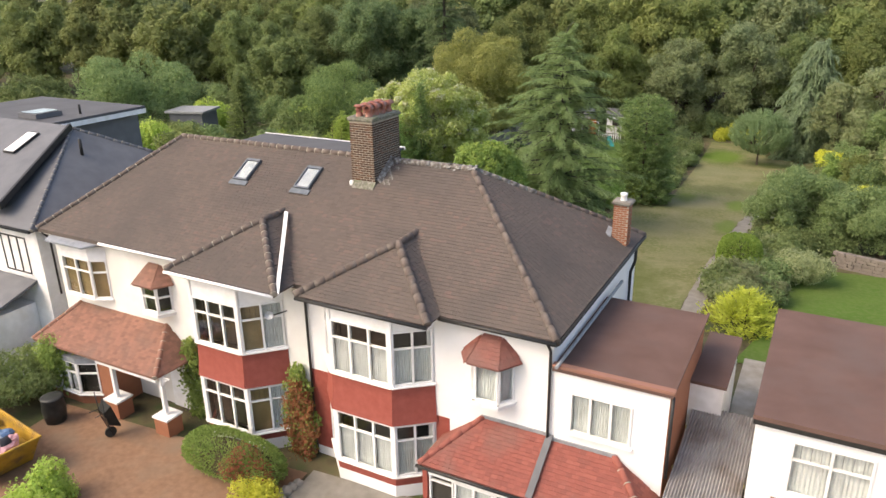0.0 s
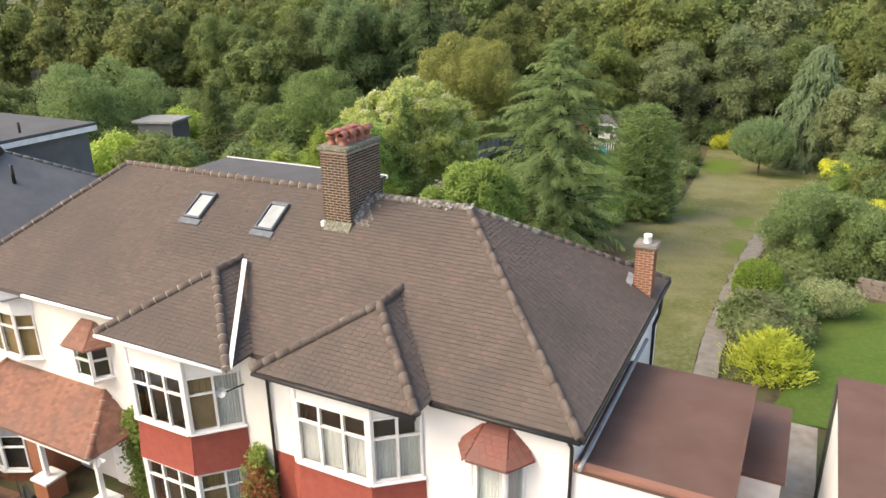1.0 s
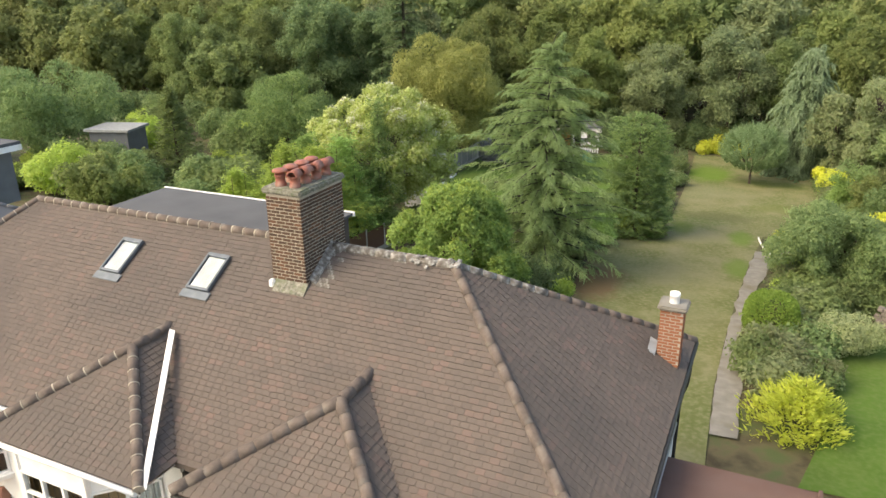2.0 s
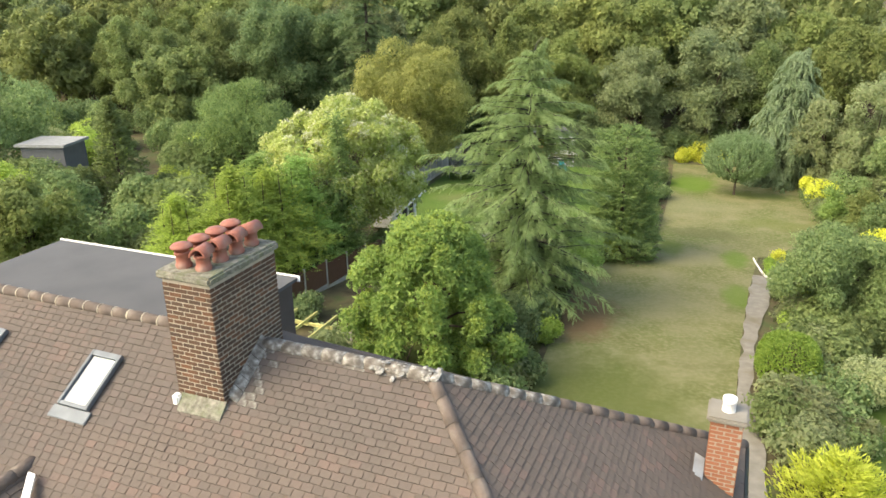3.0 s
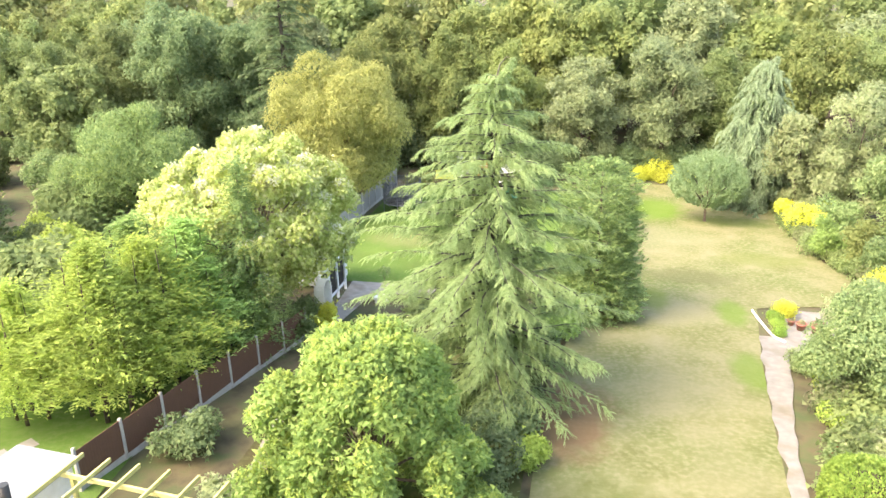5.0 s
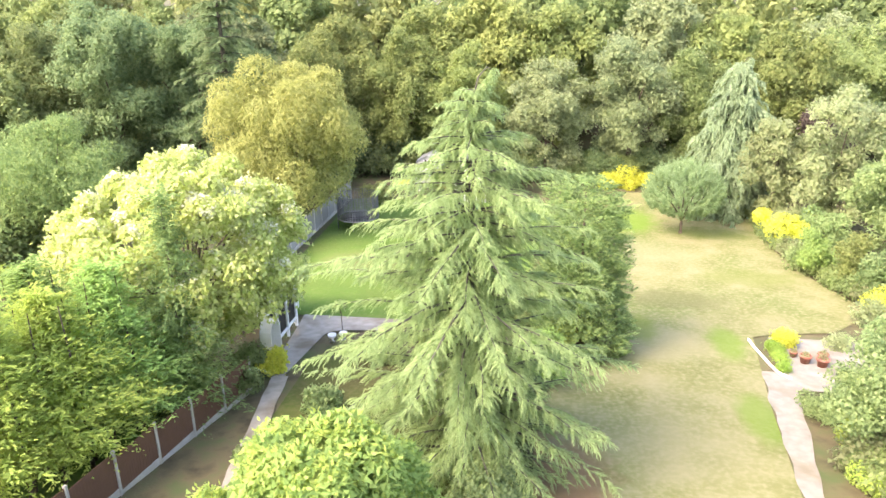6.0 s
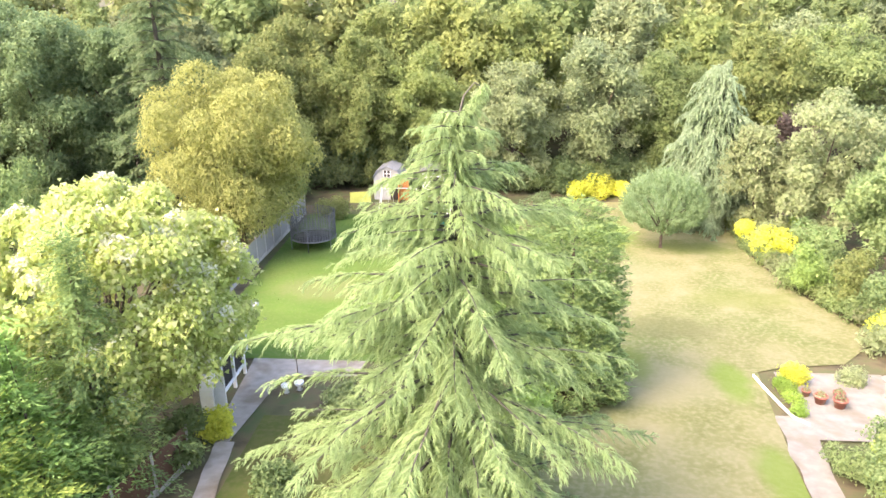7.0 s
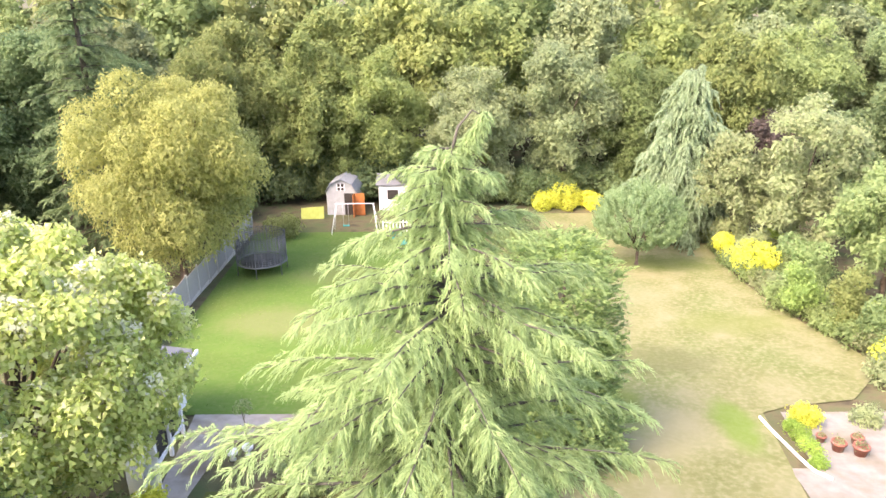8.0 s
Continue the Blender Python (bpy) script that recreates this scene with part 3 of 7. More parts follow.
def sprays(name, seed, height, radius, n, mat, label, shape, leaf=0.3, aspect=0.4, up=0.5, bole=0.0, trunk=0.15, category="tree", group="", stems=1, lump=0.25, per=9, spread=0.16, frond=0.7, tuft=0.0):
    """A conifer clothed in flat sprays: radius follows shape(h) over its height."""
    rng = np.random.default_rng(seed)
    t = thing(name, Matrix(), label, category, group)
    bm = bmesh.new()
    for s in range(stems):
        a = 2 * math.pi * s / stems
        o = 0.0 if stems == 1 else radius * 0.25
        tube([(o * math.cos(a), o * math.sin(a), -0.3), (o * 1.2 * math.cos(a), o * 1.2 * math.sin(a), height * 0.4), (o * math.cos(a), o * math.sin(a), height * 0.9)], [trunk, trunk * 0.7, trunk * 0.15], 7, bm)
    part("trunk", bm, BARK, t)
    k = n // per
    h = bole + (1 - rng.random(k) ** 0.75) * (height - bole)
    a = rng.uniform(0, 2 * math.pi, k)
    u = (h - bole) / (height - bole)
    bumps = 1 + lump * np.sin(a * 3 + h * 2.1 + seed) * np.sin(h * 2.7 + a * 2) + lump * 0.6 * rng.normal(size=k)
    bumps = bumps + tuft * np.sin(h * 5.6 + a * 3.0) * np.sin(a * 6.0 - h * 2.2)
    r = radius * shape(u) * bumps * np.where(rng.random(k) < 0.3, rng.uniform(0.45, 0.9, k), 1.0)
    out = np.stack([np.cos(a), np.sin(a), np.zeros(k)], 1)
    axis = out + np.array([0, 0, up]) + rng.normal(size=(k, 3)) * 0.22
    axis /= np.linalg.norm(axis, axis=1, keepdims=True)
    tip = out * r[:, None] + np.array([0, 0, 1]) * h[:, None]
    bl = frond * rng.uniform(0.6, 1.3, size=(k, 1))
    f = np.tile((np.arange(per) + 0.5) / per, k)[:, None]
    A, O = np.repeat(axis, per, 0), np.repeat(out, per, 0)
    m = len(A)
    S = np.cross(A, np.array([0, 0, 1.0])) + 1e-6
    sg = np.where(np.arange(m) % 2 == 0, 1.0, -1.0)[:, None]
    P = np.repeat(tip, per, 0) - A * np.repeat(bl, per, 0) * (1 - f) - np.array([0, 0, 0.25]) * f * np.repeat(bl, per, 0) + rng.normal(size=(m, 3)) * spread * 0.35
    D = A * 0.9 + S * sg * 0.75 * (1.15 - f) + rng.normal(size=(m, 3)) * 0.22
    N = np.array([0, 0, 1.0]) + O * 0.7 + rng.normal(size=(m, 3)) * 0.3
    L = leaf * rng.uniform(0.6, 1.2, m) * (1.2 - 0.5 * f[:, 0])
    leaf_mesh("crown", P, D, N, L, L * aspect, mat, t)
    return t


def deodar(name, seed, height, radius, mat, label, whorls=26, per_metre=9.0, twig=0.6, needle=0.14, aspect=0.3, hang=1.0, sag=(0.22, 0.42), gap=0.05, rows=2, taper=0.88, splay=0.4, profile=None):
    """A cedar with sweeping boughs and hanging needle sprays along them, and a nodding leader."""
    rng = np.random.default_rng(seed)
    t = thing(name, Matrix(), label, "conifer tree")
    down = np.array([0, 0, 1.0])
    lead = [(0, 0, -0.4), (0.05, 0, height * 0.4), (0, 0.05, height * 0.8), (0.06, 0, height * 0.93), (0.2, 0.02, height * 0.975), (0.42, 0.04, height * 0.995), (0.66, 0.05, height * 0.985)]
    part("trunk", tube(lead, [0.3, 0.21, 0.09, 0.035, 0.022, 0.014, 0.008], 9), TWIG, t)
    P, D, N, L = [], [], [], []

    def spray(p, d, tl):
        """One hanging branchlet: a narrow rope of needles from p along d, bending down."""
        q = max(3, int(tl / gap))
        g = (np.arange(q) + 0.5) / q
        pt = p + d * (tl * g)[:, None] - down * (hang * tl * 0.5 * g ** 1.7)[:, None]
        dd = d * (1 - 0.5 * g)[:, None] - down * (hang * 0.85 * g)[:, None]
        sd = np.cross(dd, down) + 1e-6
        for r in range(rows):
            P.append(pt + rng.normal(size=pt.shape) * 0.012)
            D.append(dd + sd * (splay if r % 2 else -splay) + rng.normal(size=pt.shape) * 0.13)
            N.append(down + rng.normal(size=pt.shape) * 0.45)
            L.append(needle * rng.uniform(0.7, 1.35, q) * (1.15 - 0.45 * g))

    for w in range(whorls):
        u = (w + rng.random() * 0.7) / whorls
        z0 = height * (0.04 + 0.93 * u)
        reach = radius * ((1 - u) ** taper) * (0.92 + 0.16 * math.sin(w * 2.3)) + 0.2
        if profile:
            reach = float(np.interp(u, *profile)) * (0.93 + 0.12 * math.sin(w * 2.3))
        count = 6 if u < 0.8 else 5
        for b in range(count):
            a = 2 * math.pi * b / count + w * 1.9 + rng.normal() * 0.25
            ln = reach * rng.uniform(0.66, 1.14)
            o = np.array([math.cos(a), math.sin(a), 0.0])
            if profile:
                ln *= 1.0 - 0.12 * o[0] * (1 - u)
            side = np.array([-o[1], o[0], 0.0])
            rise, fall = rng.uniform(0.10, 0.30), rng.uniform(*sag)
            bend = rng.uniform(-0.15, 0.15)

            def at(f):
                return np.array([0, 0, z0 + ln * (rise * f - fall * f ** 2.4)]) + o * ln * f + side * bend * ln * f * f

            part("bough", tube([at(f) for f in (0, 0.35, 0.7, 1.0)], [0.010 + 0.011 * ln, 0.008 + 0.007 * ln, 0.007 + 0.002 * ln, 0.005], 5), TWIG, t)
            for f in np.sort(rng.uniform(0.03, 1.0, max(12, int(per_metre * ln)))):
                sgn = 1 if rng.random() < 0.5 else -1
                tl = twig * (0.5 + 0.9 * (1 - f)) * rng.uniform(0.5, 1.3) * min(1.0, 0.5 + ln * 0.16)
                d = o * rng.uniform(0.5, 1.0) + side * sgn * rng.uniform(0.15, 0.95) + down * rng.uniform(-0.3, 0.12)
                spray(at(f), d / np.linalg.norm(d), tl)
            tip = at(1.0) - at(0.9)
            spray(at(0.94), tip / (np.linalg.norm(tip) + 1e-6), twig * 0.6)
    for k in range(240):
        f = 0.84 + 0.155 * k / 239
        c = np.array([0.06 + max(0.0, f - 0.93) * 9, 0.02, height * f])
        a = k * 2.4
        d = np.array([math.cos(a), math.sin(a), -0.15 if k < 190 else -0.6])
        spray(c, d / np.linalg.norm(d), twig * (0.24 + 0.5 * (1 - k / 239)))
    L = np.concatenate(L)
    leaf_mesh("needles", np.vstack(P), np.vstack(D), np.vstack(N), L, L * aspect, mat, t, fold=0.15, simple=True)["kind"] = "stuff"
    return t


# the gardens' large trees
CEDAR_REACH = ((0, 0.14, 0.33, 0.59, 0.8, 0.93, 1.0), (3.9, 5.0, 5.15, 3.8, 2.45, 1.0, 0.35))
put(deodar("deodar_cedar", 5, 12.75, 5.0, LEAF_CEDAR, "tall grey-green deodar cedar with drooping sweeping boughs", whorls=36, per_metre=20.0, twig=0.64, needle=0.15, aspect=0.15, gap=0.035, rows=2, hang=0.8, sag=(0.12, 0.32), splay=0.28, profile=CEDAR_REACH), -11.3, 44.1, 0.0)
col = lambda u: np.interp(u, [0, 0.12, 0.24, 0.30, 0.55, 0.8, 0.93, 1.0], [1.02, 1.14, 1.0, 0.92, 0.98, 0.95, 0.80, 0.30])
put(sprays("cypress_tree", 8, 8.2, 1.95, 40000, LEAF_CYPRESS, "dense green columnar cypress at the lawn's edge", col, leaf=0.19, aspect=0.42, up=0.35, lump=0.12, per=14, spread=0.08, frond=0.6, tuft=0.17), -7.65, 54.8)


def dome_tree(name, seed, height, radius, bole, mat, label, shoots=620, leaves=46, leaf=0.15):
    """A low fruit tree trained to a dome: short trunk, spreading limbs, upright leafy shoots."""
    rng = np.random.default_rng(seed)
    t = thing(name, Matrix(), label, "tree")
    ends = [(radius * 0.7 * math.cos(a), radius * 0.7 * math.sin(a), bole + (height - bole) * 0.45) for a in np.arange(9) * 0.7]
    wood(t, rng, 0.14, bole, ends)
    d = unit(rng, shoots)
    d[:, 2] = np.abs(d[:, 2]) * np.where(rng.random(shoots) < 0.25, -0.35, 1.0)
    tips = d * np.array([radius, radius, (height - bole) * 0.62]) * rng.uniform(0.86, 1.06, size=(shoots, 1)) + np.array([0, 0, bole + (height - bole) * 0.38])
    axis = d * np.array([0.75, 0.75, 0.3]) + np.array([0, 0, 0.75]) + rng.normal(size=(shoots, 3)) * 0.12
    axis /= np.linalg.norm(axis, axis=1, keepdims=True)
    f = np.tile(np.linspace(0, 1, leaves), shoots)[:, None]
    A = np.repeat(axis, leaves, 0)
    m = len(A)
    side = np.cross(A, unit(rng, m))
    P = np.repeat(tips, leaves, 0) - A * (1 - f) * 0.95 + side * 0.05
    D = A * 0.7 + side * 0.9
    L = leaf * rng.uniform(0.7, 1.25, m) * (1.15 - 0.4 * f[:, 0])
    leaf_mesh("crown", P, D, A + side * 0.3 + rng.normal(size=(m, 3)) * 0.3, L, L * 0.55, mat, t, simple=True)
    return t


put(dome_tree("pear_tree", 9, 5.45, 2.85, 1.35, LEAF_PALE, "round-headed grey-green fruit tree with a short trunk on the lawn"), 0.1, 75.7)
put(deodar("weeping_conifer", 12, 12.0, 4.2, LEAF_BLUE, "grey-green weeping conifer at the wood's edge", whorls=44, per_metre=9.0, twig=1.1, needle=0.30, aspect=0.36, hang=1.7, sag=(0.35, 0.6), gap=0.085, taper=0.55), 4.4, 82.0)
put(broadleaf("willow_tree", 14, 12.6, 5.7, 1.4, 60000, 0.21, LEAF_YELLOW, "large yellow-green tree with a full rounded crown", lobes=80, lobe=0.25, per=22, spread=0.42, droop=1.0, aspect=0.5, trunk=0.3, low=-0.8, simple=True), -27.4, 73.0)
catalpa = thing("catalpa_tree", Matrix(), "spreading catalpa with large pale yellow-green leaves and whitish tips", "tree")
rngc = np.random.default_rng(15)
heads = []
for k in range(210):
    d = unit(rngc, 1)[0]
    d[2] = abs(d[2]) * (1 if rngc.random() < 0.72 else -0.55)
    q = rngc.uniform(0.72, 1.0)
    heads.append((d[0] * 4.8 * q, d[1] * 4.8 * q, 4.6 + d[2] * 4.5 * q, rngc.uniform(0.42, 0.72), rngc.uniform(0.30, 0.48)))
wood(catalpa, rngc, 0.2, 3.0, [(h[0] * 0.92, h[1] * 0.92, h[2] - 0.25) for h in heads[:40]])
crown(catalpa, rngc, heads, 62000, 0.16, LEAF_CATALPA, per=14, spread=0.23, droop=0.75, aspect=1.0, low=-0.5, inner=0.05, simple=True)
crown(catalpa, rngc, [(h[0], h[1], h[2] + 0.12, h[3] * 0.7, h[4]) for h in heads if h[2] > 3.4][::2], 11000, 0.12, LEAF_PALETIP, name="seed_head", per=26, spread=0.13, droop=0.5, aspect=0.8, low=0.15, inner=0, label="whitish seed heads and pale leaf tips")["kind"] = "stuff"
put(catalpa, -23.6, 50.2)
magnolia = thing("magnolia_tree", Matrix(), "bushy bright green evergreen tree near the house", "tree")
rngm = np.random.default_rng(16)
heads = []
for k in range(190):
    z = 6.1 * rngm.random() ** 0.85
    a, q = rngm.uniform(0, 6.283), rngm.uniform(0.7, 1.0)
    r = 3.15 * float(np.interp(z, [0, 1.6, 3.2, 4.6, 5.6, 6.2], [0.92, 1.0, 0.9, 0.66, 0.42, 0.2])) * q * (1 + 0.14 * math.sin(3 * a + z))
    heads.append((r * math.cos(a), r * math.sin(a), z, rngm.uniform(0.32, 0.55), rngm.uniform(0.30, 0.5)))
wood(magnolia, rngm, 0.16, 2.6, [(h[0] * 0.9, h[1] * 0.9, h[2]) for h in heads[:30]])
crown(magnolia, rngm, heads, 46000, 0.165, LEAF_BRIGHT, per=13, spread=0.17, droop=0.1, aspect=0.6, low=-0.6, inner=0.08, simple=True)
crown(magnolia, rngm, [(h[0] * 1.02, h[1] * 1.02, h[2] + 0.16, h[3] * 0.75, h[4] * 0.8) for h in heads], 16000, 0.13, LEAF_SHOOT, name="new_growth", per=16, spread=0.11, droop=-0.3, aspect=0.42, low=0.1, inner=0, label="yellow-green new shoots")["kind"] = "stuff"
put(magnolia, -13.3, 35.6)
cone = lambda u: np.clip((1 - u) ** 0.6 * (0.8 + 0.7 * np.minimum(u, 0.28)), 0.03, 1)
gold = sprays("golden_cypress", 17, 6.9, 2.9, 24000, LEAF_GOLD, "golden-green cypress with bare lower stems by the fence", cone, leaf=0.24, aspect=0.28, up=0.35, lump=0.35, frond=1.3, bole=1.7, stems=5, trunk=0.1, per=14)
put(gold, -24.7, 40.4)
green = sprays("green_cypress", 18, 6.9, 2.6, 22000, LEAF_CONIFER, "dark green cypress by the fence", cone, leaf=0.24, aspect=0.28, up=0.3, lump=0.35, frond=1.3, bole=1.7, stems=4, trunk=0.1, per=14)
put(green, -23.4, 44.4, 0.0, 1.0)
again(gold, -27.3, 39.5, 1.2, 0.8)
again(gold, -24.0, 42.4, 2.4, 0.95)
again(green, -25.3, 43.7, 3.9, 1.02)
again(green, -22.6, 46.4, 2.0, 0.72)
put(sprays("dark_conifer", 19, 9.0, 1.9, 14000, LEAF_CYPRESS, "slim grey-green conifer in front of the catalpa", cone, leaf=0.2, aspect=0.26, up=-0.1, lump=0.4, frond=1.0, bole=0.4, per=14), -22.0, 46.4)
put(deodar("spruce_tree", 20, 25.0, 4.4, LEAF_DARK, "tall dark spruce with tiered boughs at the wood's edge", whorls=34, per_metre=5.5, twig=1.0, needle=0.34, aspect=0.34, gap=0.11, rows=2, hang=0.5, sag=(0.20, 0.36), taper=0.7), -34.3, 79.0)

# the wood behind the gardens
def wood_tree(name, seed, height, radius, n, leaf, mat, label, droop=0.4):
    return broadleaf(name, seed, height, radius, 0.6, n, leaf, mat, label, lobes=84, lobe=0.185, per=14, spread=0.46, inner=0.24, droop=droop, trunk=0.3, group="wood trees", low=-0.7, aspect=0.85, simple=True)


WOOD_KINDS = [
    wood_tree("oak_tree", 31, 16.5, 5.8, 24000, 0.25, LEAF_OAK, "broad green oak at the edge of the wood"),
    wood_tree("oak_tree", 32, 17.5, 5.2, 24000, 0.25, LEAF_DARK, "dense dark green tree at the wood's edge"),
    wood_tree("chestnut_tree", 33, 15.5, 5.4, 23000, 0.27, LEAF_AUTUMN, "tree at the wood's edge with leaves turning yellow", 0.7),
    wood_tree("oak_tree", 34, 14.0, 4.8, 22000, 0.25, LEAF_GREY, "rounded grey-green tree at the edge of the wood"),
    wood_tree("oak_tree", 35, 16.0, 5.6, 12000, 0.37, LEAF_GREY, "broad grey-green tree in the wood"),
    wood_tree("chestnut_tree", 36, 15.5, 5.6, 12000, 0.37, LEAF_AUTUMN, "olive-green tree in the wood", 0.7),
    wood_tree("oak_tree", 37, 16.0, 5.6, 7000, 0.49, LEAF_OAK, "green tree deep in the wood"),
    wood_tree("chestnut_tree", 38, 15.5, 5.6, 7000, 0.49, LEAF_BROWN, "brownish-green tree deep in the wood"),
]
rngw = np.random.default_rng(7)
first = [True] * len(WOOD_KINDS)


def plant_wood(x, y, k, s):
    turn = rngw.uniform(0, 6.28)
    if first[k]:
        first[k] = False
        put(WOOD_KINDS[k], x, y, turn, s)
    else:
        again(WOOD_KINDS[k], x, y, turn, s)


for row, (y0, x0, x1, gap, s0) in enumerate([(94, -80, 44, 7.0, 0.86), (102, -96, 54, 8.0, 1.0), (112, -112, 64, 9.0, 1.15), (126, -130, 74, 11.0, 1.3), (112, -190, -112, 10.0, 1.25), (92, -150, -82, 9.0, 1.0)]):
    x = x0
    while x < x1:
        turning = -33 < x < -15 or 4 < x < 18 or x < -70
        if row == 0:
            k = int(rngw.choice([2, 0], p=[0.8, 0.2])) if turning else int(rngw.choice([3, 0, 1], p=[0.1, 0.25, 0.65] if x < -33 else [0.45, 0.3, 0.25]))
        else:
            k = int(rngw.choice([4, 5] if row == 1 else [6, 7], p=[0.3, 0.7] if turning else [0.75, 0.25]))
        plant_wood(x + rngw.uniform(-1.5, 1.5), y0 + rngw.uniform(-2.0, 2.5), k, s0 * rngw.uniform(0.88, 1.14))
        x += gap

for x, y, k, sc in [(-40.5, 85.5, 1, 0.95), (-46.5, 83.5, 1, 1.0), (-53.0, 86.0, 0, 1.0)]:
    plant_wood(x, y, k, sc)

# undergrowth along the wood's edge and the far gardens
UNDER = [
    shrub(-60, 88, 3.0, 4.6, LEAF_DARK, 41, "dark undergrowth at the wood's edge", simple=True, aspect=0.85, n=3800, leaf=0.25, lobes=10, lobe=0.42, spread=0.32, group="undergrowth", name="undergrowth"),
    shrub(-52, 86, 2.8, 4.0, LEAF_OAK, 42, "green undergrowth at the wood's edge", simple=True, aspect=0.85, n=3800, leaf=0.25, lobes=10, lobe=0.42, spread=0.32, group="undergrowth", name="undergrowth"),
    shrub(-46, 72, 2.6, 3.6, LEAF_PEAR, 43, "grey-green bush in a side garden", simple=True, aspect=0.85, n=3800, leaf=0.2, lobes=9, lobe=0.42, spread=0.28, group="garden bushes", name="garden_bush"),
    shrub(-38, 54, 2.4, 3.0, LEAF_GOLD, 44, "yellow-green bush in a side garden", simple=True, aspect=0.85, n=3800, leaf=0.2, lobes=9, lobe=0.42, spread=0.28, group="garden bushes", name="garden_bush"),
    shrub(-34, 44, 2.2, 2.6, LEAF_SILVER, 45, "silvery grey bush in a side garden", simple=True, aspect=0.85, n=4000, leaf=0.18, lobes=9, lobe=0.42, spread=0.24, group="garden bushes", name="garden_bush"),
]
for i in range(23):
    x = -78 + i * 5.0 + rngw.uniform(-1, 1)
    if -23.5 < x < -15 or -8.5 < x < 2.5:
        continue
    again(UNDER[int(rngw.integers(0, 2))], x, (88.5 if x > -28 else 87) + rngw.uniform(-0.8, 1.5), rngw.uniform(0, 6), rngw.uniform(0.7, 1.1))
for i in range(9):
    again(UNDER[i % 2], -14.5 + i * 2.5, 92.8 + rngw.uniform(-0.5, 0.8), rngw.uniform(0, 6), rngw.uniform(0.7, 0.95))
for i in range(7):
    again(UNDER[i % 2], -27 + i * 2.2, 93.8 + (i % 3) * 0.6, i * 1.3, 1.15)
for i in range(64):
    x, y = rngw.uniform(-82, -29), rngw.uniform(42, 87)
    if x > -32 and y > 60 or (-56 < x < -46 and 50 < y < 60) or x < -30 - (y - 20) * 1.25:
        continue
    again(UNDER[int(rngw.choice([1, 2, 3, 4], p=[0.3, 0.3, 0.2, 0.2]))], x, y, rngw.uniform(0, 6), rngw.uniform(0.55, 1.25))

# single trees of the side gardens
put(sprays("garden_tree", 51, 8.4, 2.2, 9000, LEAF_OAK, "slim upright green tree in a side garden", cone, leaf=0.3, aspect=0.5, up=0.4, bole=0.3), -44.4, 55.0)
put(broadleaf("garden_tree", 52, 9.0, 5.2, 0.5, 20000, 0.24, LEAF_CYPRESS, "wide grey-green willow-like tree in a side garden", lobes=22, lobe=0.34, per=16, spread=0.32, droop=-0.8, aspect=0.32, low=-0.8), -39.8, 64.5)
put(broadleaf("garden_tree", 53, 10.0, 6.5, 0.5, 20000, 0.28, LEAF_PEAR, "wide bushy tree far along the gardens", lobes=22, lobe=0.34, per=16, spread=0.36, droop=-0.6, aspect=0.35, low=-0.8), -60.0, 57.0)
put(broadleaf("garden_tree", 54, 7.0, 5.5, 0.3, 12000, 0.28, LEAF_OAK, "low green bushy tree far along the gardens", lobes=18, lobe=0.36, per=16, spread=0.36, low=-0.8), -72.0, 55.0)
put(broadleaf("garden_tree", 55, 5.6, 3.0, 0.3, 9000, 0.2, LEAF_AUTUMN, "olive-green tree beyond the fence", lobes=16, lobe=0.36, per=14, spread=0.26, low=-0.8), -37.0, 39.5)
put(broadleaf("garden_tree", 56, 12.0, 6.0, 0.5, 16000, 0.34, LEAF_OAK, "large green tree at the wood's edge", lobes=24, lobe=0.3, per=18, spread=0.4, low=-0.8), -57.0, 79.0)
put(broadleaf("apple_tree", 57, 4.6, 3.5, 0.5, 30000, 0.115, LEAF_PEAR, "spreading grey-green apple tree among the border shrubs", lobes=60, lobe=0.2, per=14, spread=0.2, droop=0.0, low=-0.7), 3.0, 46.6)
put(broadleaf("apple_tree", 66, 4.2, 3.0, 0.4, 20000, 0.12, LEAF_PEAR, "lower spreading apple tree behind the border", lobes=46, lobe=0.22, per=14, spread=0.2, droop=0.0, low=-0.7), 7.2, 45.6)
put(broadleaf("hawthorn_tree", 58, 10.4, 3.8, 0.4, 17000, 0.2, LEAF_RUST, "tree with rust-tinged pale green leaves", lobes=24, lobe=0.3, per=16, spread=0.3, low=-0.8), 10.0, 76.4)
put(broadleaf("hawthorn_tree", 59, 8.2, 2.6, 0.3, 10000, 0.2, LEAF_RUST, "smaller tree with rust-tinged leaves", lobes=16, lobe=0.34, per=16, spread=0.28, low=-0.8), 6.8, 78.6)
put(broadleaf("plum_tree", 60, 8.8, 2.6, 0.8, 7000, 0.26, LEAF_PURPLE, "dark purple-leaved tree at the wood's edge", lobes=14, lobe=0.36, per=14, spread=0.3, low=-0.8), 13.2, 88.0)
put(broadleaf("garden_tree", 61, 8.0, 3.4, 0.3, 14000, 0.2, LEAF_PEAR, "grey-green tree along the garden boundary", lobes=20, lobe=0.32, per=16, spread=0.28, low=-0.8), 11.2, 68.5)
put(broadleaf("garden_tree", 62, 7.2, 3.4, 0.3, 12000, 0.2, LEAF_RUST, "pale bushy tree along the garden boundary", lobes=20, lobe=0.32, per=16, spread=0.28, low=-0.8), 11.8, 60.5)
put(broadleaf("garden_tree", 63, 8.6, 4.2, 0.3, 13000, 0.24, LEAF_AUTUMN, "tall olive-green tree beyond the garden wall", lobes=20, lobe=0.32, per=16, spread=0.3, low=-0.8), 15.8, 53.0)
